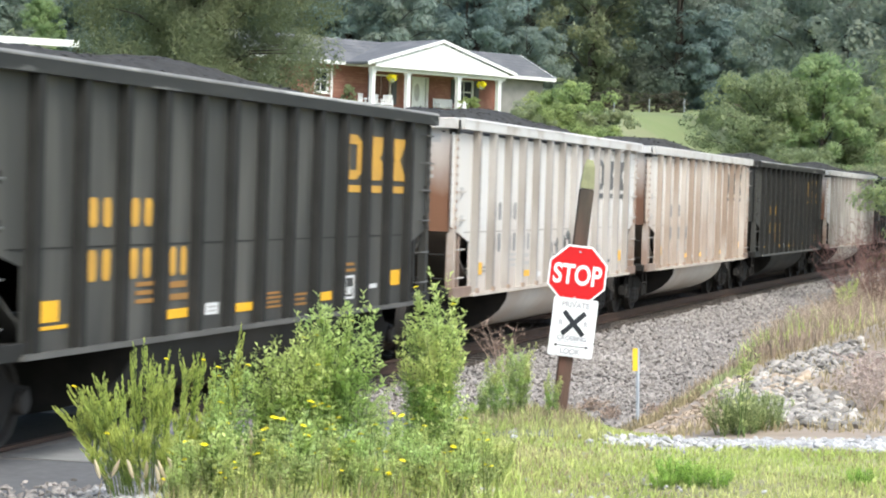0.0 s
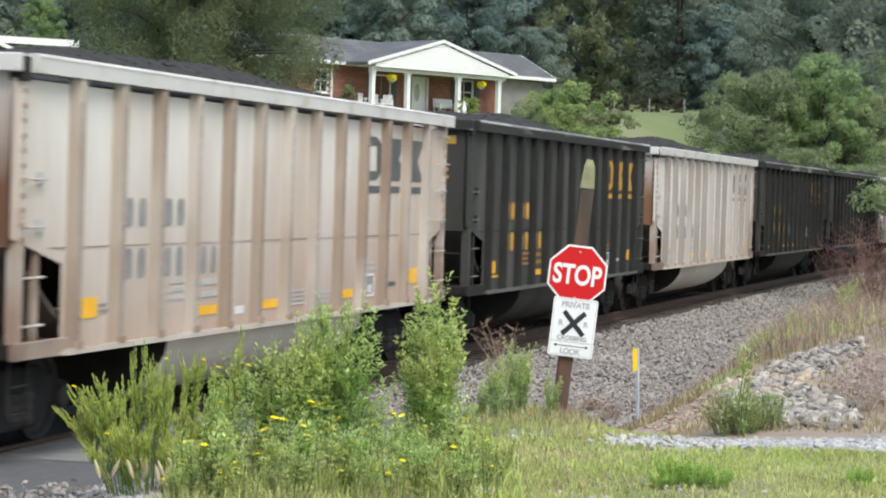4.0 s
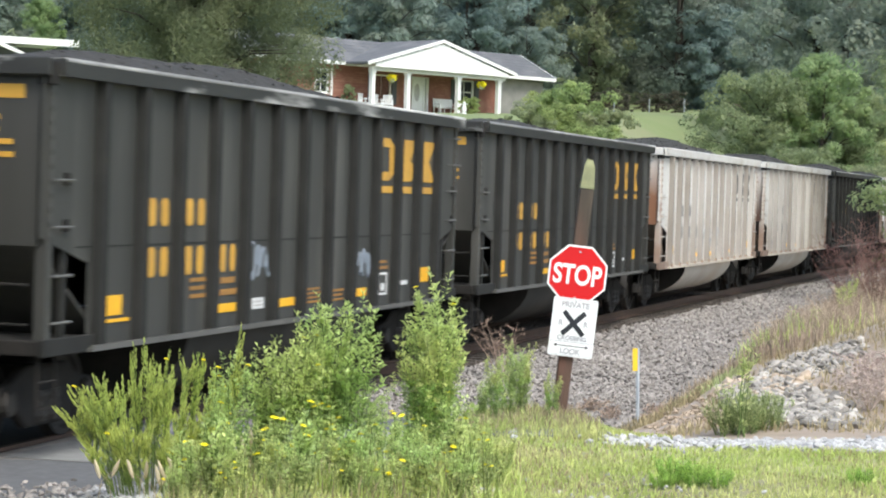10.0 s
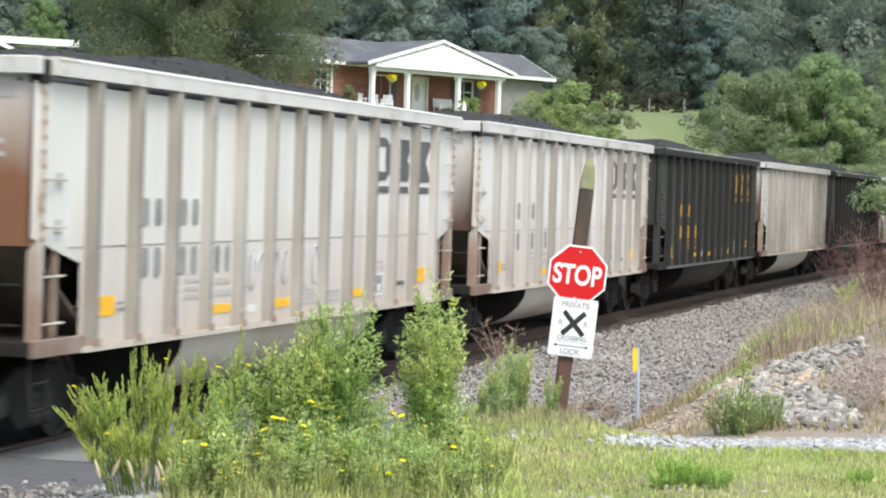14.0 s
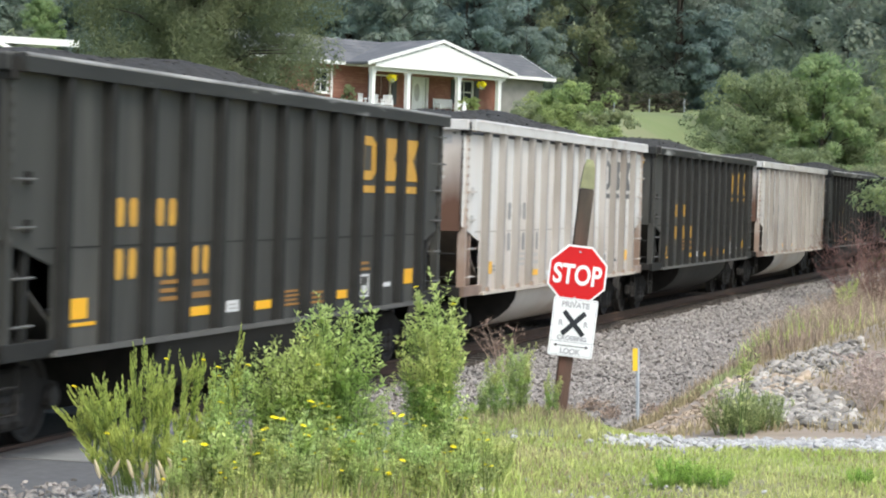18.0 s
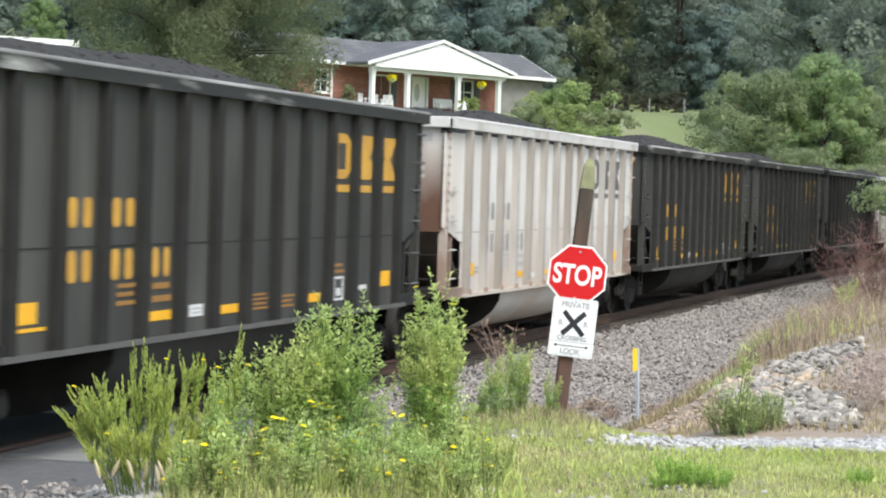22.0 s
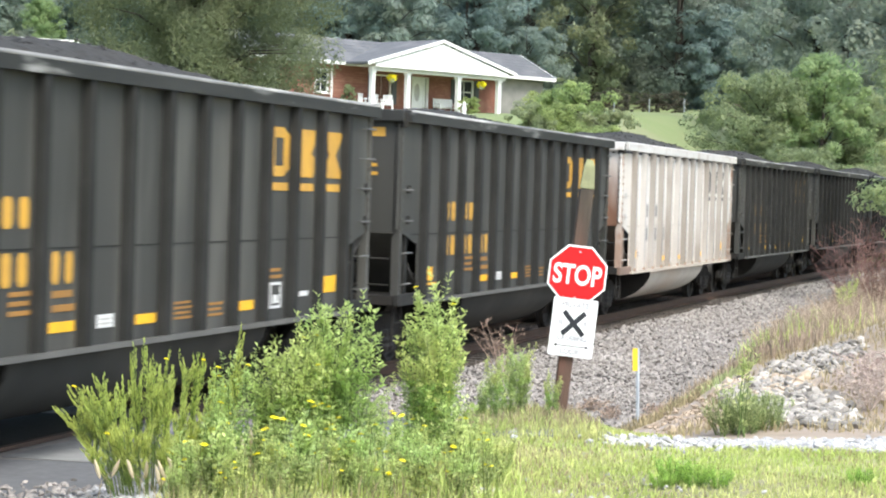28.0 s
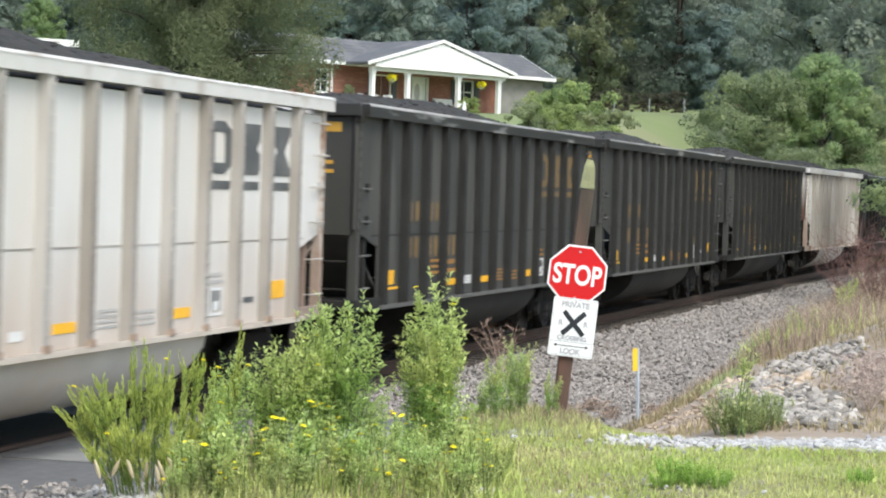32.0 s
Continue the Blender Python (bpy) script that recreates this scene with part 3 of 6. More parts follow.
def car_meshes(paint, rib, chord, end, tub, grab, mark, detail):
    """All meshes of one paint scheme, made once and shared by the cars that wear it."""
    x0, x1 = CAR_X, -CAR_X
    d = {}
    # white sheets stop short of the chord: the dark slit imitates its shadow
    top = 3.57 if paint is M_BLACK else 3.505
    outline = [(x0, top), (x1, top), (x1, 2.06), (x1 - 1.1, 1.80), (x1 - 1.1, 1.0), (x0 + 1.1, 1.0), (x0 + 1.1, 1.80), (x0, 2.06)]
    for k, y in (("near", -1.50), ("far", 1.485)):
        d["sheet_" + k] = Shape().prism(outline, y, y + 0.015).mesh("side_sheet", paint)
    w, deep = 0.092, 0.105
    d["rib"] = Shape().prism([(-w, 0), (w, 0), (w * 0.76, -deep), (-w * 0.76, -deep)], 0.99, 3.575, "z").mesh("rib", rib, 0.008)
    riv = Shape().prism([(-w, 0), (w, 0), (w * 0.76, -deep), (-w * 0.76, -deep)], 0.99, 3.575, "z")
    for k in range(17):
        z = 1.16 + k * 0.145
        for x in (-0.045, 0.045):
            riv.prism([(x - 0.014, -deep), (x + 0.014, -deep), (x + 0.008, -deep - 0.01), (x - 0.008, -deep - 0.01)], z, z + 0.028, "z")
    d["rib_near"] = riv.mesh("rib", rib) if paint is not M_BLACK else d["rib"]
    d["foot"] = Shape().prism([(-0.085, 1.0), (0.085, 1.0), (0.07, 1.075), (-0.07, 1.075)], -1.63, -1.60).mesh("rib_foot", M_FOOT if paint is not M_BLACK else M_BLACK_RIB)
    d["seam"] = Shape().box(x0 + 0.8, x1 - 0.8, -1.506, -1.50, 1.955, 1.97).mesh("seam", rib)
    d["chord"] = Shape().prism([(-1.62, 3.565), (-1.40, 3.565), (-1.40, 3.72), (-1.60, 3.735), (-1.62, 3.715)], x0 + 0.23, x1, "x").mesh("top_chord", chord)
    d["chord_far"] = Shape().prism([(1.62, 3.56), (1.40, 3.56), (1.40, 3.72), (1.60, 3.735), (1.62, 3.715)], x0 + 0.23, x1, "x").mesh("top_chord", chord)
    d["edge"] = Shape().prism([(-1.624, 3.70), (-1.6205, 3.70), (-1.6205, 3.7165), (-1.601, 3.7365), (-1.43, 3.7245), (-1.43, 3.729), (-1.601, 3.741), (-1.624, 3.719)], x0 + 0.23, x1, "x").mesh("worn_edge", M_WORN if paint is M_BLACK else chord)
    d["cap"] = Shape().box(0.03, 0.20, -1.56, -1.42, 3.48, 3.705).mesh("corner_cap", M_GEAR, 0.01)
    d["end_chord"] = Shape().box(-0.05, 0.02, -1.57, 1.57, 3.56, 3.73).mesh("end_chord", chord, 0.012)
    d["sill"] = Shape().prism([(-1.62, 0.955), (-1.40, 0.955), (-1.40, 0.985), (-1.585, 0.985), (-1.585, 1.012), (-1.62, 1.012)], x0 + 1.0, x1 - 1.0, "x").mesh("side_sill", M_SILL_W if paint is not M_BLACK else M_SILL_B)
    post = Shape().box(0.09, 0.20, -0.09, 0.03, 1.08, 3.57)
    rivet = Shape()
    for i in range(11):
        z = 2.02 + i * 0.135
        rivet.box(0.115, 0.175, -0.104, -0.0905, z, z + 0.05).box(0.076, 0.0895, -0.06, -0.01, z, z + 0.05)
    d["rivets"] = rivet.mesh("rivet_strip", M_FOOT if paint is not M_BLACK else paint)
    d["post"] = post.mesh("corner_post", M_POST_W if paint is not M_BLACK else paint)
    d["strut"] = Shape().box(0.0, 0.09, -0.04, 0.03, 1.08, 1.95).mesh("end_strut", M_FRAME_W if paint is not M_BLACK else rib, 0.008)
    d["wall"] = Shape().box(0.06, 0.08, -1.44, 1.44, 1.98, 3.57).mesh("end_wall", end)
    d["slope"] = Shape().prism([(0.06, 1.98), (0.09, 1.98), (1.55, 1.06), (1.52, 1.04)], -1.44, 1.44).mesh("slope_sheet", M_SLOPE_B if paint is M_BLACK else M_SLOPE)
    d["floor"] = Shape().box(0.0, 1.15, -1.48, 1.48, 0.96, 1.10).mesh("end_platform", M_GEAR, 0.01)
    d["plate"] = Shape().box(0.02, 1.15, -1.555, -1.485, 0.95, 1.115).mesh("side_plate", M_FRAME_W if paint is not M_BLACK else rib, 0.008)
    d["rail"] = Shape().tube([(-0.02, -1.4, 1.62), (-0.02, 1.4, 1.62)], 0.016).tube([(-0.02, -1.4, 1.25), (-0.02, 1.4, 1.25)], 0.014).mesh("end_handrail", M_GEAR)
    d["mount"] = Shape().box(-0.07, 0.07, -0.016, 0.0, -0.05, 0.07).mesh("grab_mount", M_GEAR if paint is M_BLACK else M_GREYMARK)
    d["grab"] = Shape().tube([(-0.21, 0.0, 0), (-0.21, -0.09, 0), (0.21, -0.09, 0), (0.21, 0.0, 0)], 0.013).mesh("grab_iron", grab)
    step = Shape().tube([(-0.2, 0, 0.98), (-0.2, 0, 0.45), (0.2, 0, 0.45), (0.2, 0, 0.98)], 0.018).tube([(-0.2, 0, 0.7), (0.2, 0, 0.7)], 0.016)
    d["step"] = step.mesh("stirrup_step", M_GEAR)
    sh = Shape()
    ring = [(1.46 * math.cos(t), 0.97 + 0.82 * math.sin(t)) for t in [math.pi + math.pi * i / 14 for i in range(15)]]
    stations = [(-3.5, 0.93), (-3.46, 0.98), (-3.35, 1.0), (3.35, 1.0), (3.46, 0.98), (3.5, 0.93)]
    for x, k in stations:
        sh.v += [(x, y * (0.9 + 0.1 * k), 0.97 + (z - 0.97) * k) for y, z in ring]
    m = len(ring)
    sh.f = [(i * m + j, i * m + j + 1, (i + 1) * m + j + 1, (i + 1) * m + j) for i in range(len(stations) - 1) for j in range(m - 1)]
    sh.f += [tuple(range(m)), tuple(5 * m + j for j in range(m))]
    d["tub"] = sh.mesh("tub", tub, shade=True)
    # dark plate over each tub end stands in for the shade there
    d["tub_end"] = Shape().prism([(1.47 * math.cos(t), 0.97 + 0.825 * math.sin(t)) for t in [math.pi + math.pi * i / 14 for i in range(15)]], 3.502, 3.53, "x").mesh("tub_end", M_GEAR)
    d["under"] = Shape().box(x0 + 0.3, x1 - 0.3, -0.35, 0.35, 0.72, 1.0).box(x0 + 1.1, x1 - 1.1, -1.38, 1.38, 0.97, 1.0).mesh("centre_sill", M_GEAR)
    d["brake"] = Shape().lathe([(0.0, -0.3), (0.13, -0.3), (0.15, -0.26), (0.15, 0.26), (0.13, 0.3), (0.0, 0.3)], "x", 12).mesh("air_reservoir", mark if detail else M_ALU)
    return d


def truck_meshes():
    d = {}
    frame_poly = [(-1.15, 0.40), (-1.12, 0.60), (-0.75, 0.66), (-0.45, 0.80), (0.45, 0.80), (0.75, 0.66), (1.12, 0.60), (1.15, 0.40), (0.72, 0.42), (0.42, 0.20), (-0.42, 0.20), (-0.72, 0.42)]
    d["frame"] = Shape().prism(frame_poly, -0.06, 0.06).mesh("side_frame", M_GEAR, 0.02)
    d["spring"] = Shape().lathe([(0.0, 0.25), (0.12, 0.25), (0.135, 0.3), (0.12, 0.35), (0.135, 0.4), (0.12, 0.45), (0.135, 0.5), (0.12, 0.55), (0.0, 0.55)], "z", 10).mesh("spring", M_WHEEL)
    d["bolster"] = Shape().box(-0.2, 0.2, -1.05, 1.05, 0.52, 0.78).mesh("bolster", M_GEAR, 0.02)
    cap = Shape().lathe([(0.0, -0.06), (0.11, -0.06), (0.13, -0.02), (0.13, 0.03), (0.0, 0.03)], "y", 12)
    d["cap"] = cap.mesh("bearing_cap", M_WHEEL)
    w = Shape()
    for y in (-1, 1):
        w.lathe([(0.0, y * 0.66), (0.16, y * 0.665), (0.17, y * 0.70), (0.38, y * 0.715), (0.40, y * 0.685), (0.482, y * 0.685), (0.482, y * 0.715), (0.457, y * 0.725), (0.45, y * 0.82), (0.40, y * 0.82), (0.37, y * 0.77), (0.20, y * 0.755), (0.17, y * 0.80), (0.0, y * 0.80)], "y", 24)
    w.lathe([(0.075, -0.7), (0.075, 0.7)], "y", 12)
    d["wheels"] = w.mesh("wheelset", M_WHEEL)
    d["coupler"] = Shape().box(0.0, 0.45, -0.09, 0.09, 0.80, 0.95).prism([(-0.26, -0.16), (0.05, -0.20), (0.05, 0.20), (-0.10, 0.16), (-0.14, 0.02), (-0.26, 0.04)], 0.74, 1.0, "z").mesh("coupler", M_GEAR, 0.015)
    return d


TRUCK = truck_meshes()
WHEELSETS = []


def block(x0, x1, z0, z1, material, name="marking"):
    return Shape().box(mx(x0), mx(x1), -1.509, -1.5015, z0, z1).mesh(name, material)


def badge(x0, x1, z0, z1, kind, material):
    """The pieces of a plain emblem: an eight-sided ring, a waisted block, or two wedges point to point."""
    a, b = mx(x0), mx(x1)
    w, h = b - a, z1 - z0
    m, n = (a + b) / 2, (z0 + z1) / 2
    lo, hi = -1.509, -1.5015
    if kind == 0:
        cx, cz, t = 0.30 * w, 0.16 * h, 0.27 * w
        pieces = [Shape().box(a, a + t, lo, hi, z0 + cz, z1 - cz), Shape().box(b - t, b, lo, hi, z0 + cz, z1 - cz),
                  Shape().prism([(a, z0 + cz), (a + cx, z0), (b - cx, z0), (b, z0 + cz), (b - t, z0 + cz + 0.03), (a + t, z0 + cz + 0.03)], lo, hi),
                  Shape().prism([(a, z1 - cz), (a + cx, z1), (b - cx, z1), (b, z1 - cz), (b - t, z1 - cz - 0.03), (a + t, z1 - cz - 0.03)], lo, hi)]
    elif kind == 1:
        pieces = [Shape().prism([(a, z0), (b - 0.1 * w, z0), (b, z0 + 0.1 * h), (b, n - 0.08 * h), (b - 0.2 * w, n), (b, n + 0.2 * h), (b, z1), (a + 0.1 * w, z1), (a, z1 - 0.1 * h), (a, n + 0.08 * h), (a + 0.2 * w, n), (a, n - 0.2 * h)], lo, hi)]
    else:
        k = 0.17 * w
        pieces = [Shape().prism([(a, z0), (b, z0), (b, z0 + 0.14 * h), (m + k, n), (m - k, n), (a, z0 + 0.14 * h)], lo, hi),
                  Shape().prism([(a, z1), (b, z1), (b, z1 - 0.14 * h), (m + k, n), (m - k, n), (a, z1 - 0.14 * h)], lo, hi)]
    return [p.mesh("emblem", material) for p in pieces]


def digits(x0, x1, z0, z1, material):
    """Two plain upright bars that stand for a painted number."""
    a, b, out = mx(x0), mx(x1), []
    w = (b - a) / 2
    for k in range(2):
        l, r = a + k * w + 0.075, a + (k + 1) * w - 0.075
        out.append(Shape().prism([(l + 0.04, z0), (r - 0.04, z0), (r, z0 + 0.05), (r, z1 - 0.05), (r - 0.04, z1), (l + 0.04, z1), (l, z1 - 0.05), (l, z0 + 0.05)], -1.509, -1.5015).mesh("number_bar", material))
    return out


def lines(x0, x1, z0, z1, count, material):
    sh = Shape()
    h = (z1 - z0) / (2 * count - 1)
    for k in range(count):
        sh.box(mx(x0), mx(x1) - 0.06 * (k % 2), -1.508, -1.5015, z0 + 2 * k * h, z0 + (2 * k + 1) * h)
    return sh.mesh("stencil", material)


def marking_meshes(main, small, dark_car):
    out = []
    for k, (x0, x1) in enumerate(((10.52, 11.24), (11.58, 12.20), (12.58, 13.28))):
        out += [("emblem", me, "plain emblem shape in the railway's colour") for me in badge(x0, x1, 2.72, 3.31, k, main)]
        out.append(("emblem_bar", block(x0 + 0.02, x1 - 0.02, 2.55, 2.645, main), ""))
    for x0, x1, z0, z1 in ((2.42, 3.10, 2.15, 2.44), (3.46, 4.14, 2.15, 2.44), (2.42, 3.10, 1.62, 1.93), (3.46, 4.13, 1.62, 1.93), (4.52, 5.12, 1.62, 1.93)):
        out += [("number_bar", me, "") for me in digits(x0, x1, z0, z1, main if dark_car else M_NUMBER)]
    for x0, x1, z0, z1 in ((1.42, 1.85, 1.27, 1.47), (4.56, 5.12, 1.165, 1.265), (6.62, 7.15, 1.15, 1.25), (9.66, 10.12, 1.16, 1.27), (12.68, 13.2, 1.26, 1.47)):
        out.append(("reflector", block(x0, x1, z0, z1, M_REFLECT, "reflector"), "yellow reflective patch"))
    if dark_car:
        out.append(("reflector_bar", block(1.46, 2.05, 1.20, 1.235, M_REFLECT), ""))
        out.append(("stencil_plate", block(5.66, 6.05, 1.16, 1.29, M_WMARK), "white stencil patch"))
        for z in (1.19, 1.235):
            out.append(("stencil", Shape().box(mx(5.72), mx(5.98), -1.511, -1.5095, z, z + 0.02).mesh("stencil", M_GREYMARK), ""))
    else:
        out.append(("stencil", lines(1.89, 2.14, 1.31, 1.40, 2, M_NUMBER), ""))
        out.append(("stencil_plate", block(5.70, 5.98, 1.13, 1.22, M_WMARK), "white stencil patch"))
        out.append(("stencil_patch", Shape().box(mx(10.70), mx(11.06), -1.506, -1.5015, 1.2, 1.43).mesh("stencil_patch", M_NUMBER), "dark grey stencil patch"))
    for x0, x1, z0, z1, c in ((3.70, 4.18, 1.36, 1.58, 3), (4.62, 5.12, 1.36, 1.56, 2), (7.66, 8.17, 1.15, 1.34, 4), (8.68, 9.12, 1.14, 1.29, 3), (10.66, 11.10, 1.50, 1.62, 2)):
        out.append(("stencil", lines(x0, x1, z0, z1, c, small), ""))
    box = Shape()
    for a, b, c, d_ in ((10.68, 11.08, 1.14, 1.17), (10.68, 11.08, 1.42, 1.45), (10.68, 10.72, 1.17, 1.42), (11.04, 11.08, 1.17, 1.42), (10.80, 10.96, 1.20, 1.30)):
        box.box(mx(a), mx(b), -1.509, -1.5015, c, d_)
    out.append(("stencil_box", box.mesh("stencil_box", M_WMARK), ""))
    out.append(("stencil_plate", block(11.78, 12.10, 1.25, 1.31, M_WMARK if dark_car else M_DARKMARK), ""))
    out.append(("stencil_strip", block(13.38, 13.44, 1.36, 1.70, M_ORANGE), ""))
    return out


def end_stencils(material):
    out = []
    for y0, y1, z in ((-1.28, -0.2, 3.35), (-1.03, -0.2, 3.15), (-1.02, -0.2, 3.03), (-1.17, -0.2, 2.92), (-1.18, -0.2, 2.80)):
        out.append(Shape().box(CAR_X + 0.052, CAR_X + 0.0595, y0, y1, z, z + (0.13 if z > 3.3 else 0.05)).mesh("end_stencil", material))
    return out


def make_car(label, scheme, marks, stencil, dark):
    """One bathtub coal gondola with all its parts."""
    car = thing("coal_gondola", label, "railway wagon", group="coal train wagons")
    d = scheme
    part("side_sheet", d["sheet_near"], car)
    part("side_sheet", d["sheet_far"], car)
    part("seam", d["seam"], car)
    for i in range(13):
        x = CAR_X + 1.26 + 1.0183 * i
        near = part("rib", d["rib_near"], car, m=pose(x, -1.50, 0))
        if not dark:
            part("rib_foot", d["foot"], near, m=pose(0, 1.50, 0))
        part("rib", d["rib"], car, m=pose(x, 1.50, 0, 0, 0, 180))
    top = part("top_chord", d["chord"], car)
    part("worn_edge", d["edge"], top, "bare worn top edge" if dark else "")
    part("top_chord", d["chord_far"], car)
    part("side_sill", d["sill"], car)
    part("side_sill", d["sill"], car, m=pose(0, 0, 0, 0, 0, 180))
    part("tub", d["tub"], car, "rounded tub hanging below the side sills")
    for turn in (0, 180):
        part("tub_end", d["tub_end"], car, "dark plate on the tub's end, standing in for shade", pose(0, 0, 0, 0, 0, turn))
    part("centre_sill", d["under"], car)
    for turn in (0, 180):
        base = pose(0, 0, 0, 0, 0, turn)
        corner = base @ pose(CAR_X, 0, 0)
        part("end_chord", d["end_chord"], car, m=corner)
        part("corner_cap", d["cap"], car, "dark steel corner post top", corner)
        part("end_wall", d["wall"], car, m=corner)
        part("slope_sheet", d["slope"], car, m=corner)
        part("end_platform", d["floor"], car, m=corner)
        part("side_plate", d["plate"], car, m=corner)
        part("side_plate", d["plate"], car, m=corner @ pose(1.17, 0, 0, 0, 0, 180))
        part("end_handrail", d["rail"], car, m=corner)
        part("coupler", TRUCK["coupler"], car, m=corner @ pose(-0.46, 0, 0))
        part("air_reservoir", d["brake"], car, m=corner @ pose(0.7, 0.5, 1.35))
        for y, flip in ((-1.44, 0), (1.44, 180)):
            for z in (2.60, 2.16, 1.70, 1.26):
                grip = part("grab_iron", d["grab"], car, m=corner @ pose(0.38, y + (-0.03 if y < 0 else 0.03), z, 0, 0, flip))
                if z > 2 and (y < 0) == (turn == 0):
                    part("grab_mount", d["mount"], grip, m=pose(0.16, -0.032, 0.0))
            upright = part("corner_post", d["post"], car, m=corner @ (pose(0, y, 0) if y < 0 else pose(0.29, y, 0, 0, 0, 180)))
            tagged(part("rivet_strip", d["rivets"], upright), "row of small rivets", kind="stuff")
            part("end_strut", d["strut"], car, m=corner @ pose(0.55, y, 0))
            part("stirrup_step", d["step"], car, m=corner @ pose(0.34, y, 0))
        if turn:
            for z in (3.40, 3.0):
                part("grab_iron", d["grab"], car, m=pose(-CAR_X - 0.30, -1.49, z))
        truck = part("truck", TRUCK["bolster"], car, "four-wheeled truck in grimy black steel", base @ pose(CAR_X + 1.21, 0, 0))
        for y in (-0.98, 0.98):
            part("side_frame", TRUCK["frame"], truck, m=pose(0, y, 0))
            for x in (-0.89, 0.89):
                part("bearing_cap", TRUCK["cap"], truck, m=pose(x, y * 1.07, 0.47, 0, 0, 0 if y < 0 else 180))
            for x in (-0.14, 0.14):
                part("spring", TRUCK["spring"], truck, m=pose(x, y, 0))
        for x in (-0.89, 0.89):
            w = part("wheelset", TRUCK["wheels"], truck)
            # the axle's place in the truck; a turned-round truck keeps its wheels rolling the same way
            w.matrix_parent_inverse = pose(x, 0, 0.457, 0, 0, turn)
    for name, me, text in marks:
        part(name, me, car, text)
    for me in stencil:
        part("end_stencil", me, car)
    return car


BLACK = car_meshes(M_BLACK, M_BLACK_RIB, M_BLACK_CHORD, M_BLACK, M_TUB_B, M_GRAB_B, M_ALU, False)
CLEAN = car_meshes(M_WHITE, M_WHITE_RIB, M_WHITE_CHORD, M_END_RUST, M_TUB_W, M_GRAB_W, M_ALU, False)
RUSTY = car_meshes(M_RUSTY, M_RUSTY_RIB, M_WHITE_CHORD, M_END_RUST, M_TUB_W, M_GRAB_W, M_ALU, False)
MARKS_B = marking_meshes(M_YELLOW, M_ORANGE, True)
MARKS_F = marking_meshes(M_YELLOW_OLD, M_ORANGE, True)
MARKS_W = marking_meshes(M_DARKMARK, M_GREYMARK, False)
END_B, END_W = end_stencils(M_YELLOW), end_stencils(M_GREYMARK)
PROTO = {}
LABELS = {"b": "dusty black ribbed coal gondola with yellow markings, heaped with coal",
          "f": "dusty black ribbed coal gondola with faded markings, heaped with coal",
          "w": "off-white ribbed coal gondola with tan-stained, shade-darkened ribs, heaped with coal",
          "r": "rust-streaked dirty white ribbed coal gondola, heaped with coal"}
# the train from its front to its rear, as far as it passes
ORDER = "bbwrbwbbwwbwbwbbbwfffwbf"
FIRST = -1
CARS = []
for k, c in enumerate(ORDER):
    if c in PROTO:
        ob = copy_thing(PROTO[c], Matrix())
    else:
        ob = make_car(LABELS[c], {"b": BLACK, "f": BLACK, "w": CLEAN, "r": RUSTY}[c], {"b": MARKS_B, "f": MARKS_F}.get(c, MARKS_W), END_B if c in "bf" else END_W, c in "bf")
        PROTO[c] = ob
    CARS.append((FIRST + k, ob))


def make_coal(seed):
    """A heaped load with two long humps and a lumpy top."""
    rng = np.random.default_rng(seed)
    nx, ny = 90, 18
    xs, ys = np.linspace(CAR_X + 0.12, -CAR_X - 0.12, nx), np.linspace(-1.38, 1.38, ny)
    gx, gy = np.meshgrid(xs, ys)
    hump = (0.52, 0.5, 0.54, 0.41)[seed] + 0.045 * np.cos(gx / 14.5 * 4 * math.pi + rng.uniform(-0.5, 0.5)) + 0.03 * np.sin(gx * 1.3 + seed)
    z = 3.52 + hump * np.clip(1 - (np.abs(gy) / 1.40) ** 2.0, 0, 1) * np.clip((7.25 - np.abs(gx)) / 3.6, 0, 1) ** 0.75
    z += rng.normal(0, 0.012, z.shape) * (np.abs(gy) < 1.3)
    top = np.stack([gx, gy, z], 2).reshape(-1, 3)
    i = (np.arange(ny - 1)[:, None] * nx + np.arange(nx - 1)[None]).ravel()
    faces = [np.stack([i, i + 1, i + nx + 1, i + nx], 1)]
    low = top.copy()
    low[:, 2] = 3.1
    n = len(top)
    rim = np.concatenate([np.arange(nx), np.arange(1, ny) * nx + nx - 1, (ny - 1) * nx + np.arange(nx - 2, -1, -1), np.arange(ny - 2, 0, -1) * nx])
    nxt = np.roll(rim, -1)
    faces.append(np.stack([rim, rim + n, nxt + n, nxt], 1))
    return quick_mesh("coal_load", np.concatenate([top, low]), np.concatenate(faces), M_COAL)


COAL = [make_coal(k) for k in range(4)]


def coal_lumps(k):
    """Loose lumps on top of a load."""
    rng = np.random.default_rng(300 + k)
    v = np.empty(len(COAL[k].vertices) * 3, np.float32)
    COAL[k].vertices.foreach_get("co", v)
    v = v.reshape(-1, 3)[:90 * 18]
    c = v[rng.integers(0, len(v), 800)] + rng.normal(0, 1, (800, 3)) * np.array([0.06, 0.06, 0.008])
    c = c[np.abs(c[:, 1]) < 1.36]
    return stones_mesh("lumps", c, np.full(len(c), 0.022), M_COAL, rng)


LUMPS = [coal_lumps(k) for k in range(4)]
LOADS = []
for k, (i, car) in enumerate(CARS):
    load = thing("coal_load", "heaped load of black lump coal filling the wagon", "coal", group="coal loads", data=COAL[3 if k in (7, 16) else k % 3])
    tagged(part("lump_layer", LUMPS[3 if k in (7, 16) else k % 3], load), kind="stuff")
    LOADS.append((i, load))


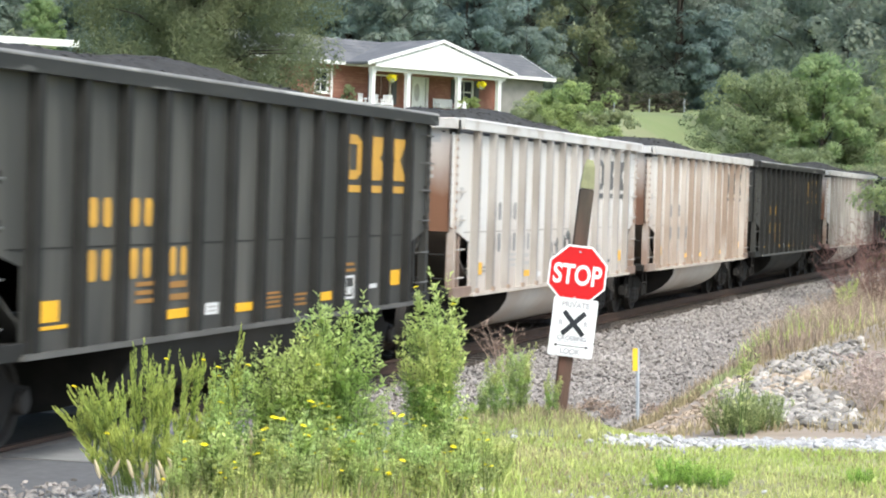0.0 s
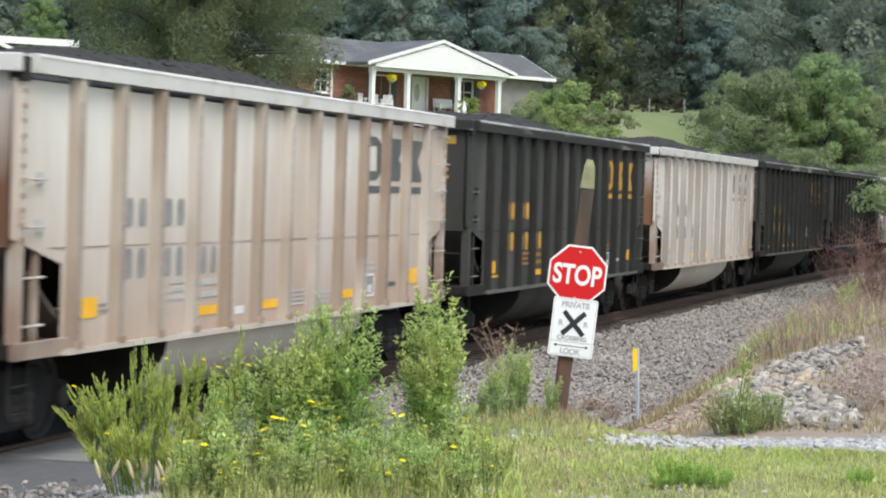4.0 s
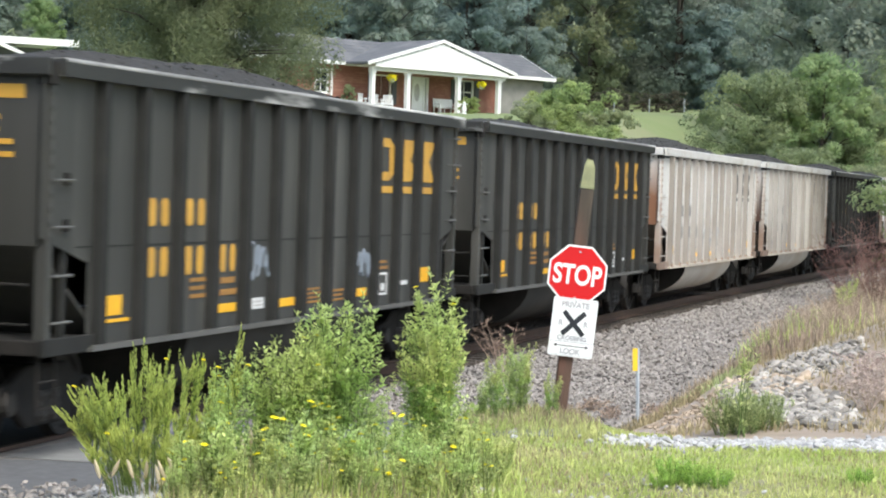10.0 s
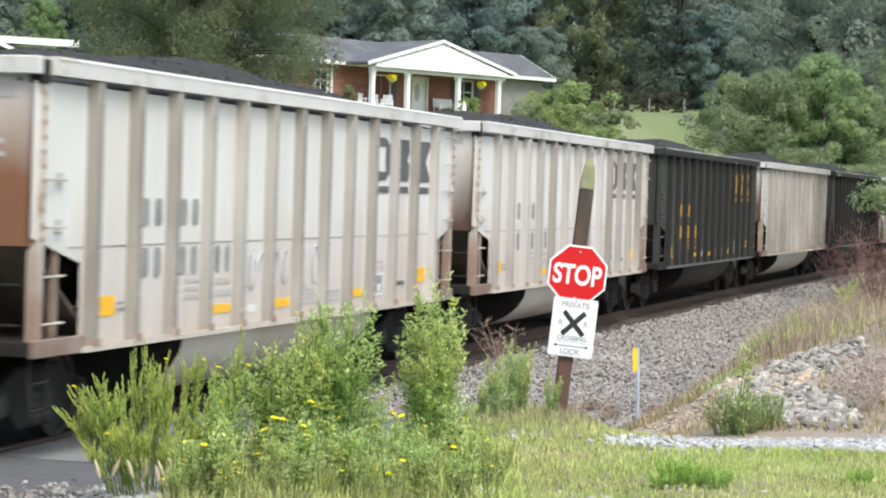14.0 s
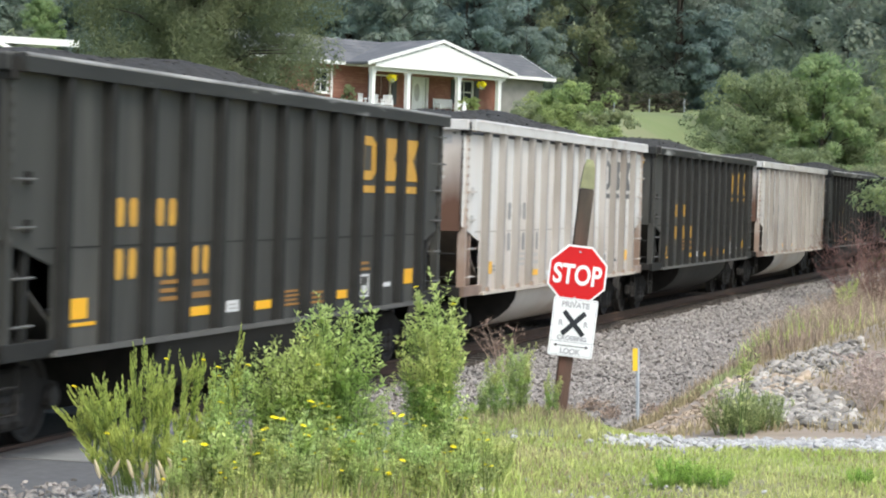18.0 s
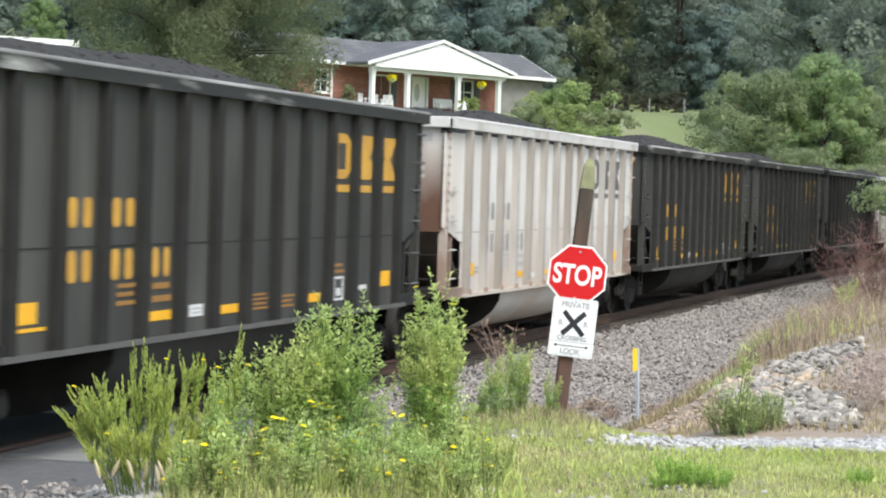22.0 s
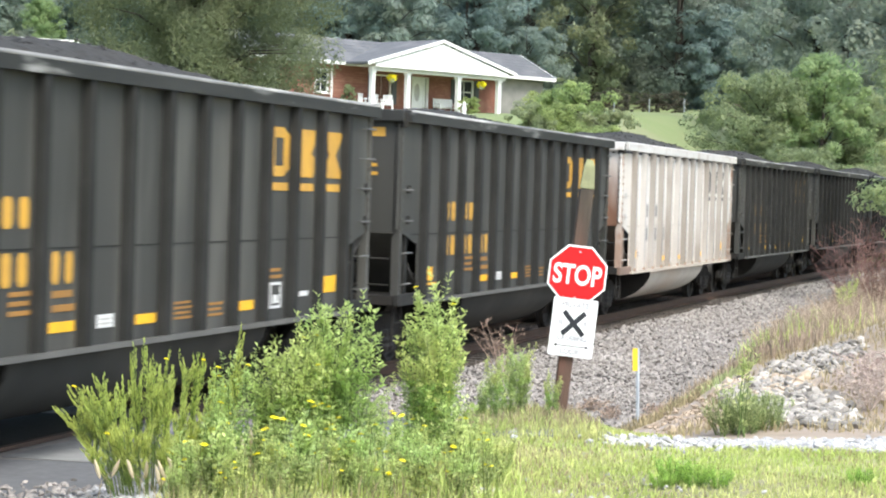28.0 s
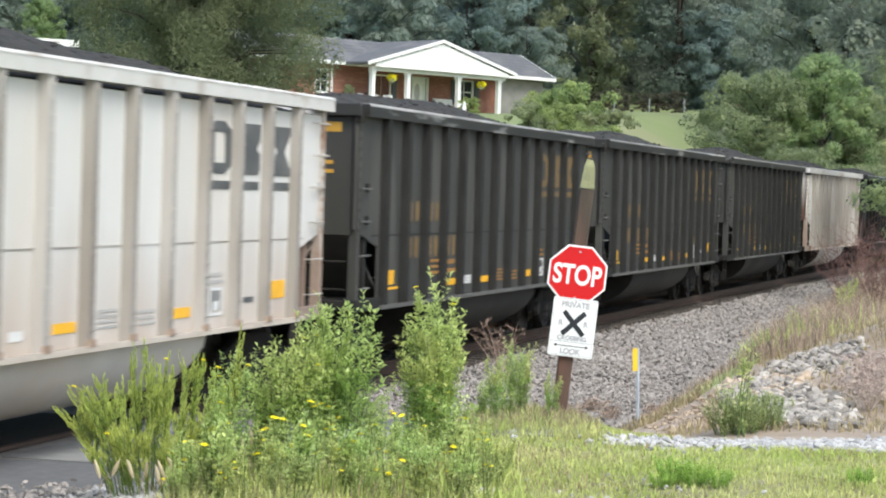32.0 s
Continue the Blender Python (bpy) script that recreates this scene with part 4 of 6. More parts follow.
def graffiti(car, strokes, material, label, r=0.022):
    for pts in strokes:
        part("graffiti", Shape().tube([(mx(x), -1.5035, z) for x, z in pts], r, 5).mesh("graffiti", material), car, label)


def scribble(seed, x0, x1, z0, z1, count):
    rng = random.Random(seed)
    out = []
    for k in range(count):
        cx = x0 + (x1 - x0) * (k + 0.5) / count
        a, b = rng.uniform(0, 6), rng.uniform(2.0, 5.5)
        r, h = (x1 - x0) / count * rng.uniform(0.25, 0.45), (z1 - z0) / 2 * rng.uniform(0.6, 1.0)
        out.append([(cx + r * math.cos(a + b * j / 10), (z0 + z1) / 2 + h * math.sin(a + b * j / 10)) for j in range(11)])
    return out


BY_INDEX = dict(CARS)
graffiti(BY_INDEX[1], scribble(3, 6.4, 9.8, 1.25, 1.95, 9), M_DARKMARK, "dark grey spray-painted scribble", 0.034)
graffiti(BY_INDEX[1], scribble(12, 6.3, 9.9, 1.2, 1.75, 12), M_NUMBER, "grey spray-painted scribble", 0.026)
graffiti(BY_INDEX[7], scribble(8, 5.6, 8.3, 1.35, 1.9, 7), M_GRAFF, "faded grey spray-painted scribble")
graffiti(BY_INDEX[5], scribble(5, 5.55, 6.25, 1.5, 1.95, 4) + scribble(6, 9.7, 10.25, 1.4, 1.8, 3), M_GRAFF_BLUE, "pale blue spray-painted blotches")


# ---- the crossing: asphalt, signs, marker ----
def strip(name, s0, s1, q0, q1, lift, material, label, category, step=0.25):
    """A sheet with thickness that follows the ground between two stretches of the plan."""
    ss, qs = np.arange(s0, s1 + 0.01, step), np.arange(q0, q1 + 0.01, step)
    gs, gq = np.meshgrid(ss, qs)
    pts = np.array([on_track(s, q) for s, q in zip(gs.ravel(), gq.ravel())])
    z = ground_z(pts[:, 0], pts[:, 1]) + lift
    ns, nq = len(ss), len(qs)
    i = (np.arange(nq - 1)[:, None] * ns + np.arange(ns - 1)[None]).ravel()
    top = np.column_stack([pts, z])
    low = top - np.array([0, 0, 0.12])
    n = len(top)
    rim = np.concatenate([np.arange(ns), np.arange(1, nq) * ns + ns - 1, (nq - 1) * ns + np.arange(ns - 2, -1, -1), np.arange(nq - 2, 0, -1) * ns])
    nxt = np.roll(rim, -1)
    faces = np.concatenate([np.stack([i, i + ns, i + ns + 1, i + 1], 1), np.stack([rim, nxt, nxt + n, rim + n], 1)])
    return thing(name, label, category, kind="structure", data=quick_mesh(name, np.concatenate([top, low]), faces, material, False))


strip("road", 19.8, 23.9, 0.95, 6.5, 0.012, M_ASPHALT, "worn grey asphalt crossing approach beside the rail", "road")
strip("road", 19.8, 23.9, -2.2, -0.95, 0.012, M_ASPHALT, "worn grey asphalt crossing approach beyond the rails", "road")
strip("road", 19.8, 23.9, -0.6, 0.6, 0.012, M_INFILL, "asphalt infill between the rails at the crossing, darkened for train shade", "road", 0.3)


def text_mesh(words, size, material, thick=0.002, squeeze=1.0, bold=0.0):
    cu = bpy.data.curves.new("lettering", "FONT")
    cu.body, cu.size, cu.extrude, cu.offset = words, size, thick, bold
    cu.align_x, cu.align_y = "CENTER", "CENTER"
    ob = bpy.data.objects.new("lettering", cu)
    me = bpy.data.meshes.new_from_object(ob)
    bpy.data.objects.remove(ob)
    v = np.empty(len(me.vertices) * 3, np.float32)
    me.vertices.foreach_get("co", v)
    v = v.reshape(-1, 3)
    mid = (v.max(0) + v.min(0)) / 2
    v -= mid
    v[:, 0] *= squeeze
    me.vertices.foreach_set("co", v.ravel())
    me.materials.clear()
    me.materials.append(material)
    return me


def make_sign():
    """Leaning timber post with a stop sign above a crossing plate; sign faces look along local -y."""
    x, y = 1.27, 24.0
    z = gz(x, y)
    sign = thing("stop_sign", "red stop sign over white crossing plate on leaning post", "sign",
                 pose(x, y, z + 0.05, 0, 5.2, 0))
    post = Shape()
    w = 0.075
    post.prism([(-w, -w), (w, -w), (w, w), (-w, w)], -0.5, 2.35, "z")
    part("post", post.mesh("post", M_WOOD, 0.015), sign, "square weathered wooden post")
    cap, k, t = Shape(), 0.055, 0.035
    cap.add([(-w, -w, 2.352), (w, -w, 2.352), (w, w, 2.352), (-w, w, 2.352), (-k, -k, 2.58), (k, -k, 2.58), (k, k, 2.58), (-k, k, 2.58), (-t, -t, 2.66), (t * 0.8, -t, 2.65), (t, t, 2.63), (-t, t, 2.645)],
            [(3, 2, 1, 0), (0, 1, 5, 4), (1, 2, 6, 5), (2, 3, 7, 6), (3, 0, 4, 7), (4, 5, 9, 8), (5, 6, 10, 9), (6, 7, 11, 10), (7, 4, 8, 11), (8, 9, 10, 11)])
    part("post_top", cap.mesh("post_top", M_LICHEN), sign, "worn post top grey-green with lichen")
    # stop sign, 0.61 m across
    c, r = Vector((0.008, -0.10, 1.448)), 0.305 / math.cos(math.pi / 8)

    def octagon(rad):
        return [(rad * math.cos(math.pi / 8 + k * math.pi / 4), rad * math.sin(math.pi / 8 + k * math.pi / 4)) for k in range(8)]
    face = part("stop_plate", Shape().prism(octagon(r), -0.004, 0.0).mesh("stop_plate", M_SIGNWHITE), sign, "white-edged octagonal plate", pose(*c))
    part("red_field", Shape().prism(octagon(r * 0.935), -0.0075, -0.0045).mesh("red_field", M_RED), face, "red field")
    part("lettering", text_mesh("STOP", 0.285, M_SIGNWHITE, 0.0015, 0.74, 0.0075), face, "white word STOP", pose(0, -0.0095, 0, 90))
    c2 = (0.029, -0.112, 0.895)
    plate = part("crossing_plate", Shape().prism([(-0.225, -0.32), (0.225, -0.32), (0.24, -0.305), (0.24, 0.305), (0.225, 0.32), (-0.225, 0.32), (-0.24, 0.305), (-0.24, -0.305)], -0.004, 0.0).mesh("crossing_plate", M_SIGNWHITE), sign, "white plate with black cross and faded words", pose(*c2) @ Matrix.Diagonal((0.97, 1, 0.955, 1)))
    ink = Shape()
    for a, b, c_, d in ((-0.225, 0.225, 0.302, 0.306), (-0.225, 0.225, -0.306, -0.302), (-0.2252, -0.2212, -0.302, 0.302), (0.2212, 0.2252, -0.302, 0.302), (-0.22, 0.22, -0.163, -0.157)):
        ink.box(a, b, -0.006, -0.0045, c_, d)
    part("border", ink.mesh("border", M_SIGNGREY), plate)
    cross = Shape()
    for sgn in (1, -1):
        dx, dz = 0.115, 0.125
        px, pz = 0.021, 0.019
        cross.prism([(-dx - px * 0.9, sgn * (-dz + pz)), (-dx + px * 0.9, sgn * (-dz - pz)), (dx + px * 0.9, sgn * (dz - pz)), (dx - px * 0.9, sgn * (dz + pz))], -0.008 - 0.001 * sgn, -0.0048)
    part("cross", cross.mesh("cross", M_SIGNBLACK), plate, "bold black cross", pose(0.0, 0, 0.045))
    for words, size, px, pz, mt in (("PRIVATE", 0.085, 0.0, 0.248, M_SIGNGREY), ("R", 0.085, -0.135, 0.045, M_SIGNGREY), ("R", 0.085, 0.135, 0.045, M_SIGNGREY), ("CROSSING", 0.07, 0.0, -0.118, M_SIGNGREY), ("LOOK", 0.082, 0.0, -0.262, M_SIGNGREY)):
        part("lettering", text_mesh(words, size, mt, 0.001, 0.95, 0.0022), plate, "faded words", pose(px, -0.0062, pz, 90))
    arrow = Shape().box(-0.165, 0.165, -0.0075, -0.0048, -0.208, -0.200)
    for sgn in (1, -1):
        arrow.prism([(sgn * 0.19, -0.204), (sgn * 0.155, -0.186), (sgn * 0.155, -0.222)], -0.0078, -0.0048)
    part("arrow", arrow.mesh("arrow", M_SIGNBLACK), plate, "two-headed black arrow")
    bolt = Shape().lathe([(0.0, -0.004), (0.012, -0.003), (0.012, 0.0), (0.0, 0.0)], "y", 8).mesh("bolt", M_ALU)
    for bx, bz, up in ((0.0, 0.24, face), (0.0, -0.24, face), (0.0, 0.285, plate), (0.0, -0.285, plate)):
        part("bolt", bolt, up, m=pose(bx, -0.0095, bz))
    part("bracket", Shape().box(-0.03, 0.11, -0.098, -0.07, 0.64, 1.62).mesh("bracket", M_ALU), sign)


make_sign()


def make_marker():
    x, y = 2.64, 30.2
    ob = thing("marker_post", "slim grey marker post with a yellow strip at its top", "marker post", pose(x, y, gz(x, y), 0, -1.9, 8))
    part("post", Shape().prism([(-0.024, 0.0), (0.0, -0.014), (0.024, 0.0), (0.02, 0.012), (0.0, -0.002), (-0.02, 0.012)], -0.3, 1.01, "z").mesh("post", M_MARKER), ob)
    part("yellow_sheet", Shape().box(-0.074, -0.006, -0.026, -0.018, 0.71, 1.01).mesh("yellow_sheet", M_MARKYEL, 0.002), ob, "yellow reflective strip")


make_marker()


# ---- the house on the rise ----
HOUSE = pose(-4.328, 122.0, 6.75, 0, 0, 45)      # local x along the front, y into the house, z from the porch floor


def make_house():
    h = thing("house", "single-storey red-brick ranch house with a white-gabled columned porch", "house", HOUSE)
    Z0 = -1.2
    eave, ridge = 2.45, 3.88

    def wall(name, x0, x1, y0, y1, holes, material, label=""):
        """A front wall as upright pieces round its openings (x0, x1, z0, z1)."""
        sh, x = Shape(), x0
        for a, b, lo, hi in sorted(holes):
            if a > x:
                sh.box(x, a, y0, y1, Z0, eave)
            sh.box(a, b, y0, y1, Z0, lo).box(a, b, y0, y1, hi, eave)
            x = b
        sh.box(x, x1, y0, y1, Z0, eave)
        return part(name, sh.mesh(name, material), h, label)

    wins = [(-6.0, -4.4, 0.9, 2.2), (-1.75, -0.75, 0.85, 2.15), (2.55, 3.85, 0.45, 2.05), (8.95, 10.35, 0.75, 2.1)]
    door = (5.45, 6.75, 0.0, 2.08)
    front = wall("front_wall", -8.0, 12.6, 2.2, 2.42, wins[:4] + [door], M_BRICK, "red brick front wall")
    wall("side_bay_wall", 12.6, 16.2, 2.2, 2.42, [], M_SIDING, "grey stone wall of the end bay")
    for x in (-8.0, 15.98):
        part("end_wall", Shape().prism([(2.42, Z0), (7.4, Z0), (7.4, eave), (4.6, ridge - 0.15), (2.42, eave)], x, x + 0.22, "x").mesh("end_wall", M_BRICK if x < 0 else M_SIDING), h)
    part("back_wall", Shape().box(-7.78, 15.98, 7.18, 7.4, Z0, eave).mesh("back_wall", M_BRICK), h)
    part("floor_slab", Shape().box(-7.7, 15.9, 2.45, 7.1, -0.3, 0.0).mesh("floor_slab", M_PORCH), h)
    for k, (a, b, lo, hi) in enumerate(wins):
        w = part("window", Shape().box(a, b, 2.30, 2.315, lo, hi).mesh("pane", M_GLASS), h, "dark window in a white frame")
        fr = Shape()
        t = 0.07
        fr.box(a, b, 2.17, 2.3, hi - t, hi).box(a, b, 2.17, 2.3, lo, lo + t).box(a, a + t, 2.17, 2.3, lo + t, hi - t).box(b - t, b, 2.17, 2.3, lo + t, hi - t)
        fr.box(a + t, b - t, 2.24, 2.29, (lo + hi) / 2 - 0.025, (lo + hi) / 2 + 0.025)
        fr.box((a + b) / 2 - 0.02, (a + b) / 2 + 0.02, 2.25, 2.29, lo + t, hi - t)
        part("window_frame", fr.mesh("window_frame", M_TRIM), w)
        part("window_sill", Shape().box(a - 0.06, b + 0.06, 2.1, 2.2, lo - 0.07, lo).mesh("window_sill", M_TRIM), w)
        if k in (2, 3):
            for x in (a - 0.42, b + 0.05):
                sh = Shape().box(x, x + 0.36, 2.13, 2.195, lo, hi)
                part("shutter", sh.mesh("shutter", M_DARKWALL), w, "dark shutter")
    d = part("door", Shape().box(5.52, 6.40, 2.28, 2.33, 0.0, 2.05).mesh("door", M_TRIM), h, "white front door with oval glass")
    part("door_frame", Shape().box(5.45, 5.52, 2.16, 2.34, 0, 2.08).box(6.68, 6.75, 2.16, 2.34, 0, 2.08).box(6.40, 6.46, 2.16, 2.34, 0, 2.08).box(5.52, 6.68, 2.16, 2.34, 2.05, 2.08).mesh("door_frame", M_TRIM), d)
    oval = [(0.2 * math.cos(t), 0.5 * math.sin(t)) for t in [2 * math.pi * k / 18 for k in range(18)]]
    part("oval_glass", Shape().prism([(5.96 + x, 1.22 + z) for x, z in oval], 2.262, 2.278).mesh("oval_glass", M_GREYMARK), d, "oval leaded glass")
    part("side_light", Shape().box(6.46, 6.68, 2.29, 2.31, 0.0, 2.05).mesh("side_light", M_GREYMARK), d)
    # roofs: a long gable roof, and the porch gable that crosses it
    sl = (ridge - eave) / 2.95
    t = 0.14
    roof = Shape()
    roof.prism([(1.65, eave), (4.6, ridge), (4.6, ridge + t), (1.65, eave + t)], -8.5, 16.7, "x")
    roof.prism([(4.6, ridge), (7.95, eave), (7.95, eave + t), (4.6, ridge + t)], -8.5, 16.7, "x")
    rf = part("main_roof", roof.mesh("main_roof", M_SHINGLE), h, "grey shingled roof")
    part("fascia", Shape().box(-8.5, 0.0, 1.60, 1.65, eave - 0.06, eave + 0.13).mesh("fascia", M_TRIM), rf, "white fascia and gutter")
    part("fascia", Shape().box(11.43, 16.7, 1.60, 1.65, eave - 0.06, eave + 0.13).mesh("fascia", M_TRIM), rf, "white fascia and gutter")
    for x in (-8.55, 16.7):
        part("rake_board", Shape().prism([(1.65, eave - 0.05), (4.6, ridge - 0.05), (4.6, ridge + 0.15), (1.65, eave + 0.15)], x, x + 0.05, "x").prism([(4.6, ridge - 0.05), (7.95, eave - 0.05), (7.95, eave + 0.15), (4.6, ridge + 0.15)], x, x + 0.05, "x").mesh("rake_board", M_TRIM), rf)
    part("soffit", Shape().box(-8.4, 16.6, 1.66, 2.2, eave - 0.04, eave).mesh("soffit", M_TRIM), rf)
    for k in range(7):
        z0 = k / 7
        course = Shape().box(-8.5, 16.7, 0, 0.02, 0, 0.012)
        part("shingle_course", course.mesh("shingle_course", M_SHINGLE), rf, m=pose(0, 1.65 + 2.95 * z0, eave + t + (ridge - eave) * z0 + 0.002))
    ax, az = 5.5, 3.93
    pr = Shape()
    pr.prism([(-0.1, eave - 0.02), (ax, az), (ax, az + 0.12), (-0.1, eave + 0.10)], -0.15, 4.4)
    pr.prism([(ax, az), (11.43, eave - 0.02), (11.43, eave + 0.10), (ax, az + 0.12)], -0.15, 4.4)
    prf = part("porch_roof", pr.mesh("porch_roof", M_SHINGLE), h, "grey shingled porch gable roof")
    rk = Shape().prism([(-0.1, eave - 0.08), (ax, az - 0.05), (ax, az + 0.13), (-0.1, eave + 0.10)], -0.22, -0.15)
    rk.prism([(ax, az - 0.05), (11.43, eave - 0.08), (11.43, eave + 0.10), (ax, az + 0.13)], -0.22, -0.15)
    part("rake_board", rk.mesh("rake_board", M_TRIM), prf, "white rake boards")
    gable = part("gable_wall", Shape().prism([(0.5, eave - 0.14), (10.8, eave - 0.14), (10.8, eave + 0.02), (ax, az - 0.1), (0.5, eave + 0.02)], -0.12, 0.03).mesh("gable_wall", M_TRIM), h, "white boarded gable")
    for k in range(9):
        z = eave + 0.05 + k * 0.16
        half = (az - 0.15 - z) / (az - eave) * 5.3
        if half > 0.3:
            part("board", Shape().prism([(-0.12, z), (-0.135, z), (-0.122, z + 0.14), (-0.12, z + 0.14)], ax - half, ax + half, "x").mesh("board", M_TRIM), gable)
    part("porch_ceiling", Shape().box(0.4, 11.0, 0.3, 2.2, eave - 0.06, eave - 0.02).mesh("porch_ceiling", M_TRIM), h)
    part("beam", Shape().box(0.5, 10.9, 0.16, 0.44, eave - 0.34, eave - 0.14).mesh("beam", M_TRIM, 0.01), h, "white porch beam")
    part("porch_floor", Shape().box(0.0, 11.2, 0.0, 2.2, -0.6, 0.0).mesh("porch_floor", M_PORCH), h, "concrete porch floor")
    col = Shape().box(-0.12, 0.12, -0.12, 0.12, 0.0, 2.11).box(-0.16, 0.16, -0.16, 0.16, 0.0, 0.14).box(-0.16, 0.16, -0.16, 0.16, 2.0, 2.11).mesh("column", M_TRIM)
    for x in (0.68, 3.30, 7.20, 10.43):
        part("column", col, h, "square white porch column", pose(x, 0.30, 0))
    part("downspout", Shape().box(-0.62, -0.52, 2.1, 2.2, -0.8, eave).mesh("downspout", M_TRIM), h)
    # brick courses of the front: recessed joints as thin shadowed ledges
    course = Shape().box(0, 4.6, 2.188, 2.2, 0, 0.055).mesh("brick_course", M_BRICK)
    for k in range(22):
        part("brick_course", course, front, m=pose(-0.70, 0, 0.02 + k * 0.1))
        part("brick_course", course, front, m=pose(6.80, 0, 0.02 + k * 0.1) @ Matrix.Diagonal((0.45, 1, 1, 1)))


make_house()


def garden_chair(m, label="white plastic garden chair on the porch"):
    c = thing("garden_chair", label, "chair", m, "porch chairs")
    part("seat", Shape().box(-0.27, 0.27, -0.25, 0.25, 0.38, 0.42).mesh("seat", M_PLASTIC, 0.012), c)
    back = Shape()
    for k in range(5):
        back.box(-0.25 + k * 0.105, -0.17 + k * 0.105, 0.22, 0.26, 0.42, 0.84)
    back.box(-0.27, 0.27, 0.22, 0.27, 0.82, 0.90)
    part("backrest", back.mesh("backrest", M_PLASTIC), c)
    for x in (-0.25, 0.25):
        for y in (-0.22, 0.22):
            part("leg", Shape().prism([(x - 0.03, y - 0.03), (x + 0.03, y - 0.03), (x + 0.03, y + 0.03), (x - 0.03, y + 0.03)], 0.0, 0.38, "z").mesh("leg", M_PLASTIC), c)
        part("armrest", Shape().box(x - 0.03, x + 0.03, -0.25, 0.22, 0.60, 0.64).box(x - 0.025, x + 0.025, -0.22, -0.17, 0.42, 0.60).mesh("armrest", M_PLASTIC), c)


for px, py, turn in ((0.75, 0.95, 20), (1.75, 1.1, -15), (2.35, 0.8, -40)):
    garden_chair(HOUSE @ pose(px, py, 0, 0, 0, turn))


def porch_bench():
    b = thing("porch_bench", "white slatted porch bench against the brick wall", "bench", HOUSE @ pose(7.75, 1.75, 0))
    for k in range(4):
        part("slat", Shape().box(-0.75, 0.75, -0.22 + k * 0.12, -0.115 + k * 0.12, 0.42, 0.45).mesh("slat", M_PLASTIC), b)
    for k in range(4):
        part("slat", Shape().box(-0.75, 0.75, 0.26, 0.29, 0.5 + k * 0.11, 0.60 + k * 0.11).mesh("slat", M_PLASTIC), b)
    for x in (-0.7, 0.64):
        part("side_frame", Shape().box(x, x + 0.06, -0.22, 0.30, 0.6, 0.66).box(x, x + 0.06, -0.22, -0.16, 0, 0.6).box(x, x + 0.06, 0.24, 0.30, 0, 0.95).mesh("side_frame", M_PLASTIC), b)


porch_bench()


def porch_table():
    b = thing("side_table", "small white plastic table on the porch", "table", HOUSE @ pose(6.95, 1.3, 0))
    part("tabletop", Shape().lathe([(0.0, 0.44), (0.24, 0.44), (0.25, 0.46), (0.24, 0.48), (0.0, 0.48)], "z", 14).mesh("tabletop", M_PLASTIC), b)
    for k in range(4):
        a = k * math.pi / 2 + 0.6
        part("leg", Shape().tube([(0.2 * math.cos(a), 0.2 * math.sin(a), 0), (0.15 * math.cos(a), 0.15 * math.sin(a), 0.44)], 0.02).mesh("leg", M_PLASTIC), b)


porch_table()


def garden_ornament(m):
    """A little plain pedestal figure: plinth, body and head in one turned piece."""
    o = thing("garden_ornament", "small white garden ornament on the lawn before the porch", "ornament", m)
    part("plinth", Shape().lathe([(0.0, -0.1), (0.16, -0.1), (0.16, 0.06), (0.13, 0.09), (0.0, 0.09)], "z", 12).mesh("plinth", M_PLASTIC), o)
    part("body", Shape().lathe([(0.0, 0.092), (0.12, 0.092), (0.15, 0.24), (0.11, 0.42), (0.06, 0.50), (0.09, 0.58), (0.07, 0.66), (0.0, 0.69)], "z", 12).mesh("body", M_PLASTIC, shade=True), o)


def hanging_basket(m, seed):
    rng = np.random.default_rng(seed)
    b = thing("hanging_basket", "hanging basket full of yellow flowers below the porch beam", "flower basket", m, "porch flower baskets")
    part("pot", Shape().lathe([(0.0, -0.55), (0.10, -0.55), (0.16, -0.36), (0.17, -0.35), (0.0, -0.36)], "z", 12).mesh("pot", M_PLASTIC), b)
    part("hanger", Shape().tube([(0.15, 0, -0.36), (0, 0, 0)], 0.006, 4).tube([(-0.08, 0.13, -0.36), (0, 0, 0)], 0.006, 4).tube([(-0.08, -0.13, -0.36), (0, 0, 0)], 0.006, 4).mesh("hanger", M_GRAB_B), b)
    c = unit(rng, 260) * rng.uniform(0.12, 0.30, (260, 1)) * np.array([1, 1, 0.75]) + np.array([0, 0, -0.30])
    part("flowers", leaves_mesh("flowers", c, 0.10, L_FLOWER, rng, slim=0.9), b, "yellow blooms")
    c = unit(rng, 90) * rng.uniform(0.1, 0.24, (90, 1)) + np.array([0, 0, -0.42])
    part("foliage", leaves_mesh("foliage", c, 0.10, L_BRIGHT, rng), b)


hanging_basket(HOUSE @ pose(2.15, 0.30, 2.11), 1)
hanging_basket(HOUSE @ pose(9.05, 0.30, 2.11), 2)

spot = (HOUSE @ pose(5.8, -1.6, 0)).translation
garden_ornament(pose(spot.x, spot.y, gz(spot.x, spot.y), 0, 0, 10))


